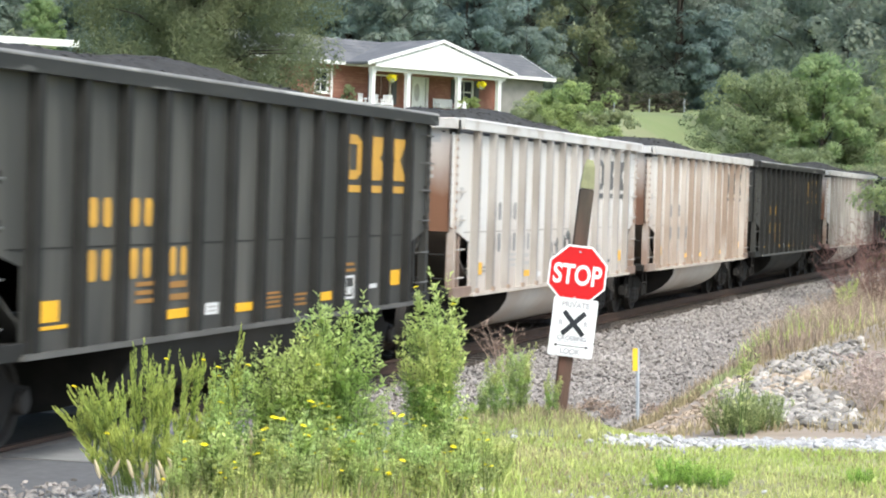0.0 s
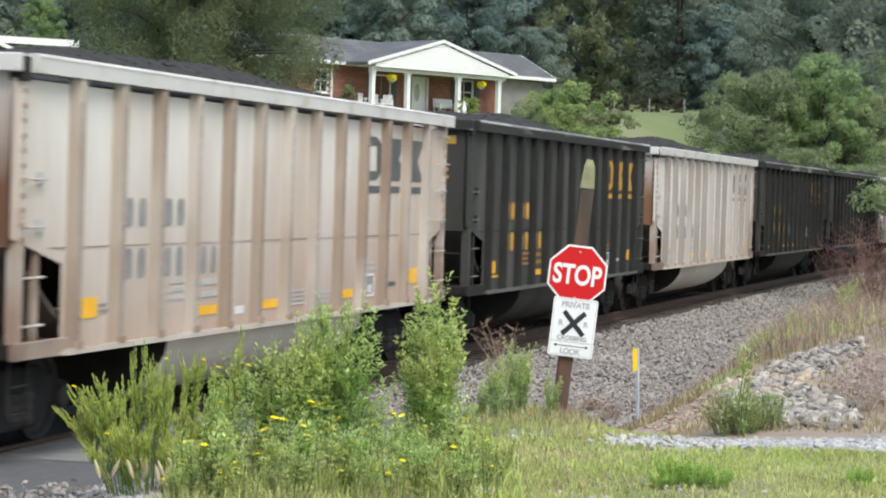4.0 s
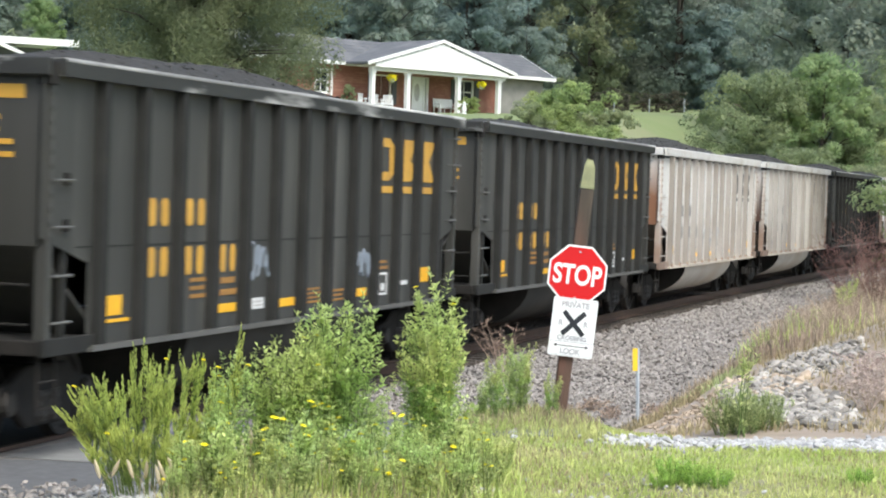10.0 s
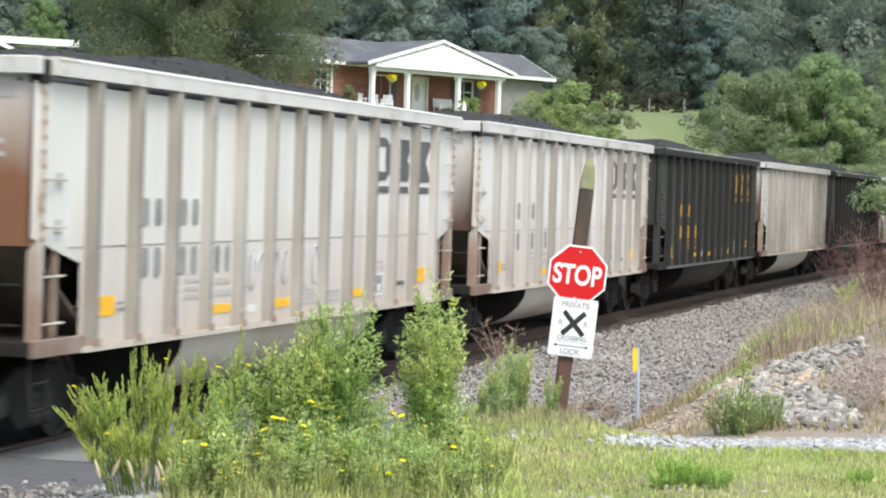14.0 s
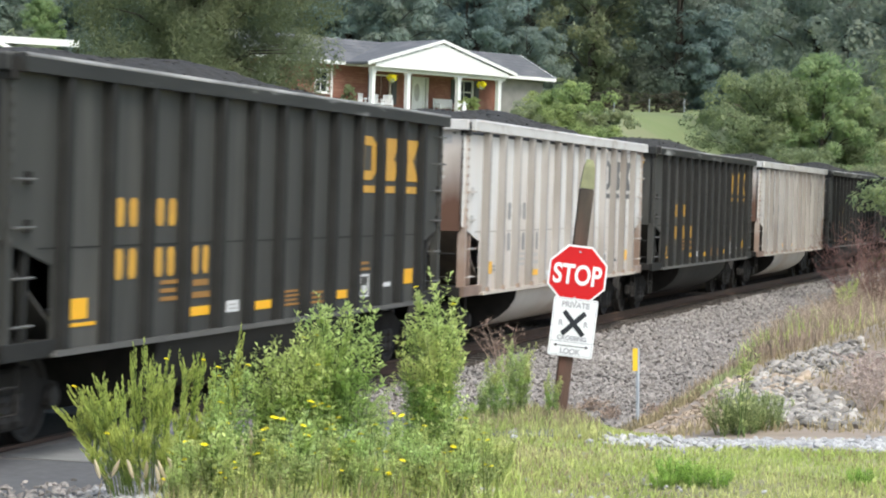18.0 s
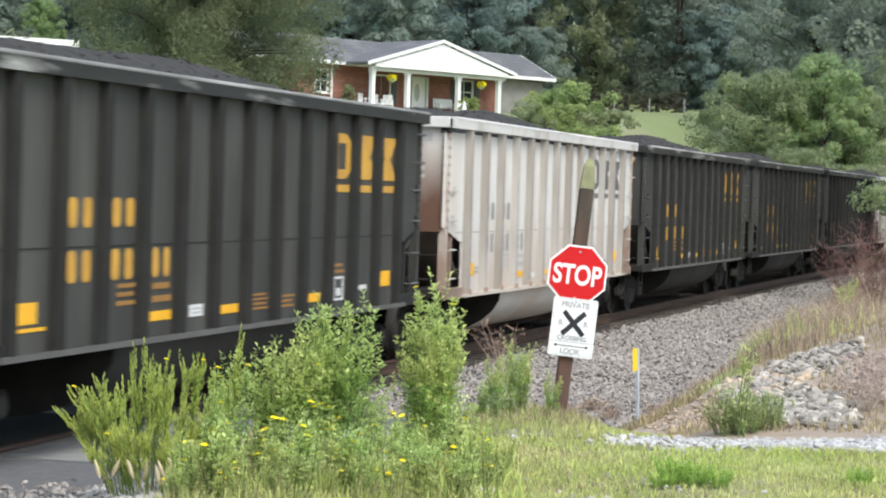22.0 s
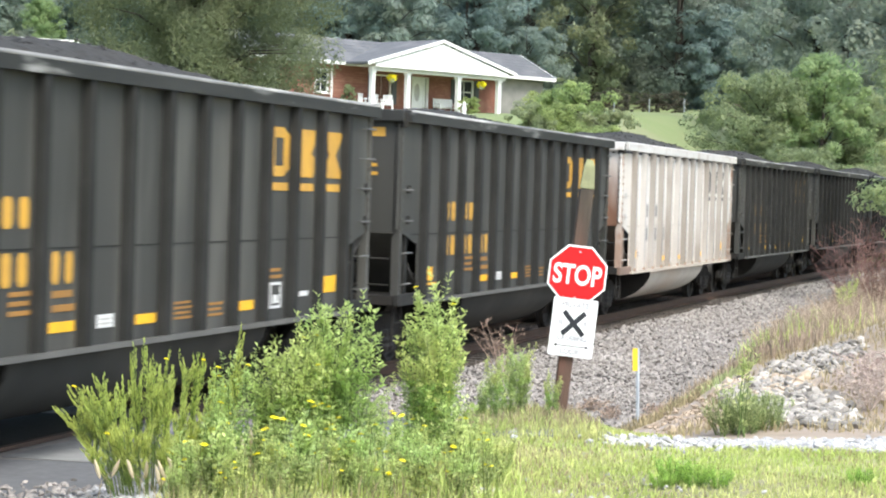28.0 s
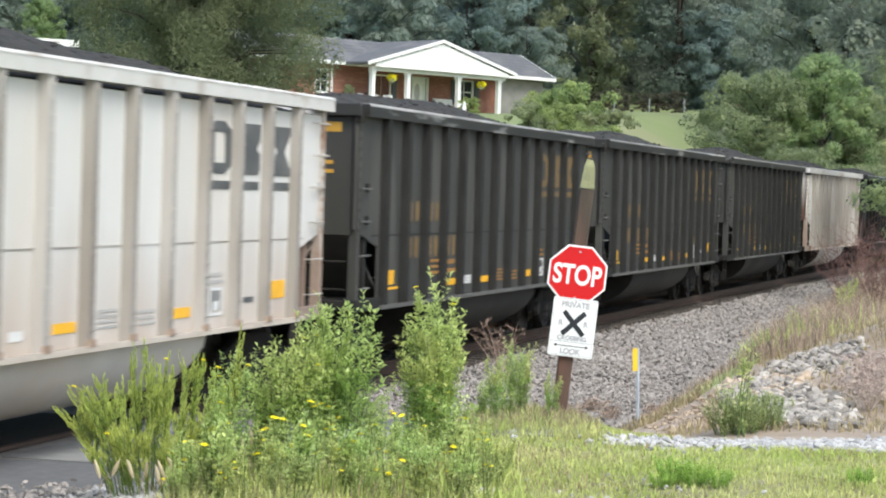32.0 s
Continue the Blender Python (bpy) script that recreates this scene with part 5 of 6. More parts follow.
def make_shed():
    """A long low building with a white metal roof edge, left of the cedar."""
    ob = thing("outbuilding", "low outbuilding with a white metal roof and dark walls", "building", pose(-18.5, 115.0, gz(-18.5, 115), 0, 0, 28))
    z = 9.50 - gz(-18.5, 115)
    part("wall", Shape().box(-10.5, -1.6, 0.9, 6.0, -1.0, z - 0.45).mesh("wall", M_DARKWALL), ob, "dark boarded wall")
    part("roof", Shape().box(-11.0, 0.0, 0.0, 6.6, z - 0.18, z - 0.06).mesh("roof", M_METALROOF), ob, "flat white metal roof")
    part("fascia", Shape().box(-11.0, 0.0, -0.06, 0.0, z - 0.34, z).mesh("fascia", M_TRIM), ob, "white fascia board")
    part("brace", Shape().prism([(-4.5, z - 0.34), (-3.9, z - 0.34), (-2.75, z - 0.80), (-3.0, z - 0.86)], -0.05, 0.05).mesh("brace", M_TRIM), ob, "white slanting brace")
    for x in (-10.6,):
        part("post", Shape().box(x - 0.07, x + 0.07, 0.0, 0.14, -0.8, z - 0.34).mesh("post", M_TRIM), ob)


make_shed()


# ---- trees ----
def tree_meshes(seed, height, width, leaf, count, leaves, base=0.25, shape="round", clumps=60, puff=(0.075, 0.14), tall=0.62, slim=0.78, jitter=0.25):
    """Trunk with limbs, and a crown of leaf clumps that sit round the limbs' ends."""
    rng = np.random.default_rng(seed)
    wood = Shape()
    lean = rng.normal(0, 0.03, 2)
    trunk = [(lean[0] * k * height, lean[1] * k * height, height * 0.92 * k) for k in np.linspace(0, 1, 7)]
    wood.tube(trunk, height * 0.022 + 0.04, 8, 0.02)
    centres, radii = [], []
    for k in range(clumps):
        h = base + (1 - base) * ((k + rng.uniform(0, 1)) / clumps)
        if shape == "cone":
            reach = width / 2 * (1 - (h - base) / (1 - base)) ** 0.75 * rng.uniform(0.55, 1.05) + 0.15
        elif shape == "oval":
            reach = width / 2 * math.sin(math.pi * min(1, max(0.06, (h - base * 0.8) / (1.06 - base * 0.8)))) ** 0.6 * rng.uniform(0.4, 1.05)
        elif shape == "dome":
            reach = width / 2 * math.sqrt(max(0.03, 1 - (0.96 * h) ** 2)) * rng.uniform(0.35, 1.03) * min(1, 0.66 + 3 * h)
        else:
            reach = width / 2 * math.sqrt(max(0.05, 1 - ((h - 0.55) / 0.52) ** 2)) * rng.uniform(0.45, 1.05)
        if k % 3 == 2:
            reach *= rng.uniform(0.1, 0.65)
        a = rng.uniform(0, 2 * math.pi)
        tip = np.array([reach * math.cos(a), reach * math.sin(a), h * height])
        root = np.array([*(lean * h * height * 0.7), max(0.12, h - 0.14) * height])
        if k % (2 if clumps < 160 else 6 if clumps < 300 else 12) == 0:
            mid = (root + tip) / 2 + np.array([0, 0, 0.04 * height])
            wood.tube([root, mid, tip], 0.004 * height + 0.012, 5, 0.006)
        centres.append(tip)
        radii.append(width * rng.uniform(*puff))
    centres, radii = np.array(centres), np.array(radii)
    pick = rng.integers(0, clumps, count)
    d = unit(rng, count)
    r = radii[pick] * rng.uniform(0.62, 1.0, count)
    pts = centres[pick] + d * r[:, None] * np.array([1, 1, tall])
    face = d + np.array([0, 0, 0.45]) + rng.normal(0, jitter, (count, 3))
    lie = np.cross(face, unit(rng, count))
    return wood.mesh("trunk", M_BARK, shade=True), leaves_mesh("crown", pts, leaf, leaves, rng, along=lie, slim=slim, droop=0.1, facing=face)


def plant_tree(meshes, x, y, label, scale=1.0, turn=0.0, group="", sink=0.1, category="tree", name="tree"):
    t = thing(name, label, category, pose(x, y, gz(x, y) - sink, 0, 0, turn) @ Matrix.Diagonal((scale, scale, scale, 1)), group)
    part("trunk", meshes[0], t)
    part("crown", meshes[1], t)
    return t


# the tall dark wood behind the lawn and the house
rng_w = random.Random(11)
FINE = (0.055, 0.11)
WOOD = [tree_meshes(21, 22, 12, 0.27, 24000, L_WOOD_HAZE, 0.02, "oval", 200, FINE, 0.85), tree_meshes(22, 25, 11, 0.27, 24000, L_WOOD_HAZE_BLUE, 0.02, "oval", 200, FINE, 0.85),
        tree_meshes(23, 19, 13, 0.27, 24000, L_WOOD_HAZE, 0.02, "round", 200, FINE, 0.85), tree_meshes(24, 20, 10, 0.26, 22000, L_WOOD_OLIVE, 0.02, "oval", 190, FINE, 0.85),
        tree_meshes(25, 18, 9, 0.24, 22000, L_WOOD_HAZE_BLUE, 0.02, "cone", 140)]
UNDER = [tree_meshes(26, 7.5, 7.5, 0.30, 7000, L_WOOD_HAZE, 0.02, "round", 70), tree_meshes(27, 8.5, 6.5, 0.30, 7000, L_WOOD_HAZE_BLUE, 0.02, "round", 70)]
W_LABEL = ["tall dark green broadleaf tree in the wood", "tall tree in the wood, leaves hazed blue-green", "broad dark tree at the wood's edge", "olive-green tree at the wood's edge", "dark conifer at the wood's edge"]
LOWWOOD = [tree_meshes(28, 22, 12, 0.42, 9000, L_WOOD_HAZE, 0.02, "oval", 90), tree_meshes(29, 24, 12, 0.42, 9000, L_WOOD_HAZE_BLUE, 0.02, "oval", 90)]
for row in range(3):
    for k in range(12):
        y = 178 + row * 15 + rng_w.uniform(-4, 4)
        x = -42 + k * 7.4 + rng_w.uniform(-2, 2) + (row % 2) * 3.5
        if row == 0 and x < 2:
            y -= 20
        if to_track(x, y)[1] > -8:
            continue
        v = (4, 1, 0, 1, 4, 1, 1, 3, 2, 0, 2, 1)[k] if row == 0 else rng_w.choice((0, 1, 2))
        plant_tree(WOOD[v] if row < 2 else LOWWOOD[v % 2], x, y, W_LABEL[v] if row < 2 else W_LABEL[v % 2], rng_w.uniform(0.85, 1.15) * (1 + 0.2 * row), rng_w.uniform(0, 360), "wood behind the lawn", 0.3)
for k in range(18):
    x, y = -40 + k * 4.6 + rng_w.uniform(-1, 1), 173 + rng_w.uniform(-2, 2)
    if x < 3:
        y -= 18
    if to_track(x, y)[1] > -8 or 8 < x < 17:
        continue
    plant_tree(UNDER[k % 2], x, y, "low dark undergrowth tree at the wood's edge", rng_w.uniform(0.8, 1.15), rng_w.uniform(0, 360), "wood behind the lawn", 0.3)

CEDAR = tree_meshes(31, 15.0, 10.6, 0.115, 280000, L_CEDAR, 0.0, "dome", 800, (0.055, 0.095), 1.1, 0.6, 0.12)
plant_tree(CEDAR, -9.25, 86.0, "broad bushy olive-green cedar beside the house", 1.0, 30, sink=0.6)
MID = [tree_meshes(41, 9.0, 6.6, 0.145, 40000, L_TREE, 0.02, "round", 220, (0.06, 0.12), 0.75), tree_meshes(42, 10.5, 5.8, 0.145, 38000, L_BRIGHT, 0.02, "oval", 220, (0.06, 0.12), 0.75), tree_meshes(43, 6.0, 5.5, 0.14, 24000, L_TREE, 0.02, "round", 170, (0.06, 0.12), 0.75)]
BACK = [tree_meshes(44, 20, 11, 0.28, 24000, L_GREY_OLIVE, 0.03, "oval", 210, FINE, 0.85), tree_meshes(45, 22, 12, 0.28, 24000, L_WOOD_HAZE, 0.03, "round", 210, FINE, 0.85)]
for v, x, y, sc in ((0, 24.0, 148, 1.05), (1, 25.0, 146, 1.0), (0, 28.5, 140, 0.95), (0, 27.0, 134, 1.1), (1, 30.0, 128, 0.9)):
    plant_tree(BACK[v], x, y, "tall grey-olive tree behind the track" if v == 0 else "tall dark tree behind the track", sc, 50 * x, "trees behind the track", 0.2)
plant_tree(MID[1], -27.0, 152.0, "bright green tree beside the outbuilding", 0.62, 80)
for v, x, y, sc, lab in ((0, 14.9, 110, 1.0, "rounded green tree on the slope behind the track"), (1, 17.9, 110, 0.95, "bright green tall tree behind the track"), (0, 20.4, 112, 0.9, "rounded green tree on the slope behind the track"),
                         (2, 16.2, 106, 0.9, "low green tree on the slope behind the track"), (2, 13.6, 108, 0.55, "low green tree on the slope behind the track"), (0, 23.5, 114, 1.05, "dark green tree on the slope behind the track"),
                         (2, 19.3, 103, 0.75, "leafy tree close to the track")):
    plant_tree(MID[v], x, y, lab, sc, 40 * x, "trees behind the track", 0.15)
SHRUB = [tree_meshes(51, 4.2, 4.0, 0.12, 10000, L_YELLOWGREEN, 0.02, "round", 70), tree_meshes(52, 4.4, 3.6, 0.13, 9000, L_TREE, 0.02, "round", 70)]
for v, x, y, sc in ((0, 6.0, 107, 1.05), (1, 7.3, 106, 0.95), (0, 4.9, 104.5, 0.78), (1, 3.7, 104, 0.62), (0, 6.9, 104, 0.85), (0, 4.6, 107.5, 0.75), (1, 4.3, 103.5, 0.55)):
    plant_tree(SHRUB[v], x, y, "yellow-green shrub below the house" if v == 0 else "green shrub below the house", sc, 77 * x, "shrubs below the house", 0.2, "shrub", "shrub")

# bush leaves are coloured dark for the shade under the wood's edge
SCRUB = tree_meshes(55, 7.5, 8.0, 0.5, 2600, L_SCRUB_SHADE, 0.02, "round", 40)
for k in range(9):
    x, y = 7.6 + 1.15 * k + rng_w.uniform(-0.3, 0.3), 171.0 + rng_w.uniform(-0.8, 0.8)
    plant_tree(SCRUB, x, y, "low brownish bush along the back of the lawn, coloured dark as shade", rng_w.uniform(0.17, 0.26), rng_w.uniform(0, 360), "bushes behind the lawn", 0.2, "shrub", "shrub")
EVERGREEN = tree_meshes(53, 1.5, 0.9, 0.08, 5000, L_TREE, 0.02, "cone", 70)
LOWSHRUB = tree_meshes(54, 0.9, 1.4, 0.09, 2200, L_YELLOWGREEN, 0.02, "round", 40)
for mesh, hx, hy, lab in ((EVERGREEN, -0.6, 0.7, "small dark evergreen cone beside the porch"), (LOWSHRUB, 6.9, -1.0, "low rounded yellow-green shrub before the porch")):
    spot = (HOUSE @ pose(hx, hy, 0)).translation
    plant_tree(mesh, spot.x, spot.y, lab, 1.0, 40 * hx, "shrubs before the porch", 0.05, "shrub", "shrub")


def lawn_fence():
    f = thing("fence", "low grey wire fence at the back of the lawn", "fence")
    post = Shape().box(-0.03, 0.03, -0.03, 0.03, -0.2, 1.0).mesh("post", M_MARKER, 0.008)
    pts = [(9.6 + 2.6 * k, 168 + 0.3 * k) for k in range(4)]
    for x, y in pts:
        part("post", post, f, m=pose(x, y, gz(x, y)))
    for h in (0.35, 0.6):
        wire = Shape().tube([(x, y, gz(x, y) + h) for x, y in pts], 0.012, 4)
        part("rail", wire.mesh("rail", M_WOOD), f)


lawn_fence()


# ---- stones: ballast, rock pile, gravel ----
def scatter(seed, count, s0, s1, q0, q1, near=1.0):
    """Places on the ground in a stretch of the plan, denser at its near end."""
    rng = np.random.default_rng(seed)
    s = s0 + (s1 - s0) * rng.uniform(0, 1, count) ** near
    q = rng.uniform(q0, q1, count)
    p = N_ARR[None] * (CENTRE + BEND * (s - 40) ** 2 - q)[:, None] + U_ARR[None] * s[:, None]
    return p, s, q, rng


U_ARR, N_ARR = np.array(U), np.array(N)


def ballast():
    p, s, q, rng = scatter(61, 52000, 24.6, 100, 1.5, 5.7, 1.9)
    keep = (q < 5.2 + 0.5 * np.sin(s * 0.9) + rng.normal(0, 0.25, len(s))) & ~((s < 25.6) & (q > 3.5))
    p, s, q = p[keep], s[keep], q[keep]
    lift = np.where(q < 1.9, 0.02 + 0.05 * smooth(1.9, 1.2, q), 0.012)
    c = np.column_stack([p, ground_z(p[:, 0], p[:, 1]) + lift + rng.uniform(-0.01, 0.02, len(p))])
    size = 0.036 + 0.00035 * (s - 25)
    thing("ballast", "pale grey crushed-stone ballast sloping down from the track", "ballast", kind="stuff", data=stones_mesh("ballast", c, size, M_STONE, rng))
    p, s, q, rng = scatter(62, 14000, 24.4, 80, -1.7, 1.6, 1.6)
    c = np.column_stack([p, np.full(len(p), -0.215) + rng.uniform(-0.02, 0.02, len(p))])
    thing("ballast", "dark ballast between the rails", "ballast", kind="stuff", data=stones_mesh("ballast_mid", c, 0.04 + 0.0 * s, M_STONE_DARK, rng))


ballast()


def ico():
    g = (1 + 5 ** 0.5) / 2
    v = np.array([(-1, g, 0), (1, g, 0), (-1, -g, 0), (1, -g, 0), (0, -1, g), (0, 1, g), (0, -1, -g), (0, 1, -g), (g, 0, -1), (g, 0, 1), (-g, 0, -1), (-g, 0, 1)], float) / 1.9
    f = np.array([(0, 11, 5), (0, 5, 1), (0, 1, 7), (0, 7, 10), (0, 10, 11), (1, 5, 9), (5, 11, 4), (11, 10, 2), (10, 7, 6), (7, 1, 8), (3, 9, 4), (3, 4, 2), (3, 2, 6), (3, 6, 8), (3, 8, 9), (4, 9, 5), (2, 4, 11), (6, 2, 10), (8, 6, 7), (9, 8, 1)])
    return v, f


ICO_V, ICO_F = ico()


def rocks_mesh(name, centres, size, material, rng, flat=0.7):
    """Rounder broken rocks with twenty faces each."""
    n = len(centres)
    v = np.repeat(ICO_V[None], n, 0) * rng.uniform(0.8, 1.15, (n, 12, 1)) * rng.uniform(0.7, 1.3, (n, 1, 3))
    t = rng.uniform(0, 6.28, n)
    c, s_ = np.cos(t)[:, None], np.sin(t)[:, None]
    x, y = v[:, :, 0] * c - v[:, :, 1] * s_, v[:, :, 0] * s_ + v[:, :, 1] * c
    tilt = rng.normal(0, 0.3, (n, 2))
    z = v[:, :, 2] * flat + x * tilt[:, :1] + y * tilt[:, 1:]
    v = np.stack([x, y, z], 2) * np.asarray(size)[:, None, None] + centres[:, None, :]
    f = ICO_F[None] + 12 * np.arange(n)[:, None, None]
    return quick_mesh(name, v.reshape(-1, 3), f.reshape(-1, 3), material)


def patch(seed, count, cx, cy, rx, ry, size, material, name, label, flat=0.7, lift=0.3, edge=0.35):
    """Stones strewn over an oval patch of the ground, thinning out at its edge."""
    rng = np.random.default_rng(seed)
    a, r = rng.uniform(0, 6.283, count), np.sqrt(rng.uniform(0, 1, count)) * (1 + rng.normal(0, edge * 0.4, count))
    x, y = cx + rx * r * np.cos(a), cy + ry * r * np.sin(a)
    k = size * rng.uniform(0.6, 1.5, count)
    c = np.column_stack([x, y, ground_z(x, y) + k * lift])
    return thing(name, label, "stones", kind="stuff", data=rocks_mesh(name, c, k, material, rng, flat))


patch(71, 1300, 3.75, 24.8, 0.55, 2.2, 0.056, M_RIPRAP, "rock_pile", "heap of pale broken limestone on the bank", lift=0.55)
patch(70, 420, 4.5, 27.6, 0.55, 0.7, 0.050, M_RIPRAP, "rock_pile", "pale broken limestone along the bank's crest")
patch(72, 300, 3.75, 26.3, 0.5, 1.0, 0.065, M_RIPRAP_TAN, "rock_pile", "tan broken rocks along the bank's edge")
patch(79, 420, 2.9, 24.6, 0.8, 1.5, 0.028, M_RIPRAP_TAN, "loose_stones", "small tan stones on the dry bank")
patch(73, 2600, 4.3, 20.3, 2.2, 0.62, 0.036, M_GRAVEL, "gravel", "strip of white gravel at the edge of the grass", lift=0.2, edge=0.8)
patch(74, 500, -3.35, 18.3, 0.75, 1.5, 0.026, M_STONE, "gravel", "loose grey gravel beside the crossing", lift=0.2)
patch(75, 650, -2.6, 17.6, 0.5, 1.4, 0.03, M_GRAVEL, "gravel", "loose pale gravel beside the crossing", lift=0.2)
patch(76, 420, -0.55, 19.5, 0.55, 2.2, 0.03, M_GRAVEL, "gravel", "loose pale gravel among the weeds", lift=0.2)
patch(80, 260, -2.95, 17.1, 0.35, 1.0, 0.024, M_GRAVEL, "gravel", "loose white gravel at the edge of the asphalt", lift=0.3)
patch(83, 2400, -3.3, 17.3, 0.85, 1.3, 0.024, M_GRAVEL_DARK, "gravel", "dark grey gravel beside the asphalt", lift=0.25)
patch(77, 90, 0.6, 15.6, 1.6, 1.5, 0.022, M_GRAVEL, "loose_stones", "a few white stones in the short grass", lift=0.6)


# ---- grass and weeds ----
def blades(name, label, x, y, height, material, rng, width=0.008, bend=0.35):
    """Grass: one bent tapering blade of two faces at each place."""
    n = len(x)
    z = ground_z(x, y) - 0.01
    a = rng.uniform(0, 6.283, n)
    d = np.column_stack([np.cos(a), np.sin(a), np.zeros(n)])
    w = np.column_stack([-np.sin(a), np.cos(a), np.zeros(n)]) * (width * rng.uniform(0.6, 1.4, n))[:, None]
    h = (height * rng.uniform(0.45, 1.35, n))[:, None]
    b = np.column_stack([x, y, z])
    up = np.array([[0, 0, 1.0]])
    lean = bend * rng.uniform(0.1, 1.3, n)[:, None]
    m = b + up * h * 0.6 + d * h * lean * 0.35
    t = b + up * h * (1 - 0.25 * lean) + d * h * lean
    v = np.stack([b - w, b + w, m + w * 0.8, m - w * 0.8, t + w * 0.12, t - w * 0.12], 1).reshape(-1, 3)
    i = 6 * np.arange(n)[:, None]
    f = np.concatenate([i + np.array([[0, 1, 2, 3]]), i + np.array([[3, 2, 4, 5]])])
    return thing(name, label, "grass", kind="stuff", data=quick_mesh(name, v, f, material))


def grass_field(seed, count, x0, x1, y0, y1, keep):
    rng = np.random.default_rng(seed)
    x, y = rng.uniform(x0, x1, count), y0 + (y1 - y0) * rng.uniform(0, 1, count) ** 1.15
    k = keep(x, y, rng)
    return x[k], y[k], rng


def wave(x, y):
    return 0.5 + 0.5 * np.sin(x * 1.9 + 1.3 * np.sin(y * 0.9)) * np.cos(y * 1.1 + 0.7 * np.sin(x * 1.3))


def turf(x, y, rng):
    s, q = to_track(x, y)
    return (q > 4.3 + 0.8 * wave(x * 2, y)) & ~((np.abs(y - 20.35) < 0.5 + 0.2 * wave(x * 3, y)) & (x > 1.5)) & ((y < 21.0) | (x < 2.2)) & (rng.uniform(0, 1, len(x)) < 0.45 + 0.55 * wave(x, y))


x, y, rng = grass_field(81, 110000, -2.6, 5.0, 12.6, 25.0, turf)
blades("grass", "short bright green grass in the foreground", x, y, 0.055, L_GRASS, rng, 0.006, 0.6)
x, y, rng = grass_field(82, 26000, -1.0, 5.0, 12.6, 24.5, lambda x, y, rng: turf(x, y, rng) & (wave(x * 1.3 + 2, y * 1.2) > 0.5))
blades("grass", "dry straw-coloured grass among the green", x, y, 0.06, L_DRY, rng, 0.005, 0.7)
x, y, rng = grass_field(83, 6000, -1.2, 1.5, 20.0, 24.6, lambda x, y, rng: (to_track(x, y)[1] > 4.6) & (rng.uniform(0, 1, len(x)) < wave(x * 1.4, y * 0.7)))
blades("tall_grass", "tall green grass round the sign post", x, y, 0.13, L_GRASS, rng, 0.006, 0.5)
x, y, rng = grass_field(84, 2500, -1.0, 1.5, 21.0, 24.8, lambda x, y, rng: (to_track(x, y)[1] > 4.8))
blades("tall_grass", "tall dry grass round the sign post", x, y, 0.15, L_DRY, rng, 0.005, 0.5)


x, y, rng = grass_field(90, 5000, -1.9, 0.6, 13.0, 18.6, lambda x, y, rng: rng.uniform(0, 1, len(x)) < 0.3 + 0.7 * wave(x * 2, y * 2))
blades("tall_grass", "tall yellow-green grass among the weeds", x, y, 0.17, L_GRASS, rng, 0.006, 0.6)
x, y, rng = grass_field(91, 700, -1.75, 0.3, 13.6, 17.6, lambda x, y, rng: rng.uniform(0, 1, len(x)) < 0.8)
blades("tall_grass", "dry stalks among the weeds", x, y, 0.22, L_DRY, rng, 0.004, 0.5)


def bank_grass(seed, count, s0, s1, q0, q1, height, material, label, bend=0.5, width=0.008):
    p, s, q, rng = scatter(seed, count, s0, s1, q0, q1)
    blades("tall_grass", label, p[:, 0], p[:, 1], height, material, rng, width, bend)


bank_grass(85, 3200, 28, 40, 5.8, 6.9, 0.11, L_OLIVE_WEED, "green grass along the bank's edge above the ballast")
bank_grass(84, 5000, 29, 46, 5.6, 7.6, 0.24, L_TAN, "dry grass along the bank's edge above the ballast")
bank_grass(86, 16000, 33, 62, 6.0, 8.8, 0.62, L_TAN, "tall tan grass on the bank", 0.7, 0.005)
bank_grass(87, 2200, 31, 62, 6.0, 8.8, 0.4, L_GRASS, "tall green grass on the bank")
bank_grass(89, 5000, 22, 30, 6.8, 10.5, 0.10, L_DRY, "thin dry grass on the soil of the bank")
# added weeds screen the lit far ground seen beneath the wagons
bank_grass(92, 9000, 6, 80, -4.2, -2.1, 0.75, L_STEM, "weeds added along the far side of the track as a dark screen", 0.4, 0.03)
bank_grass(88, 3500, 25.5, 33, 5.2, 6.4, 0.12, L_DRY, "thin dry grass at the foot of the ballast")


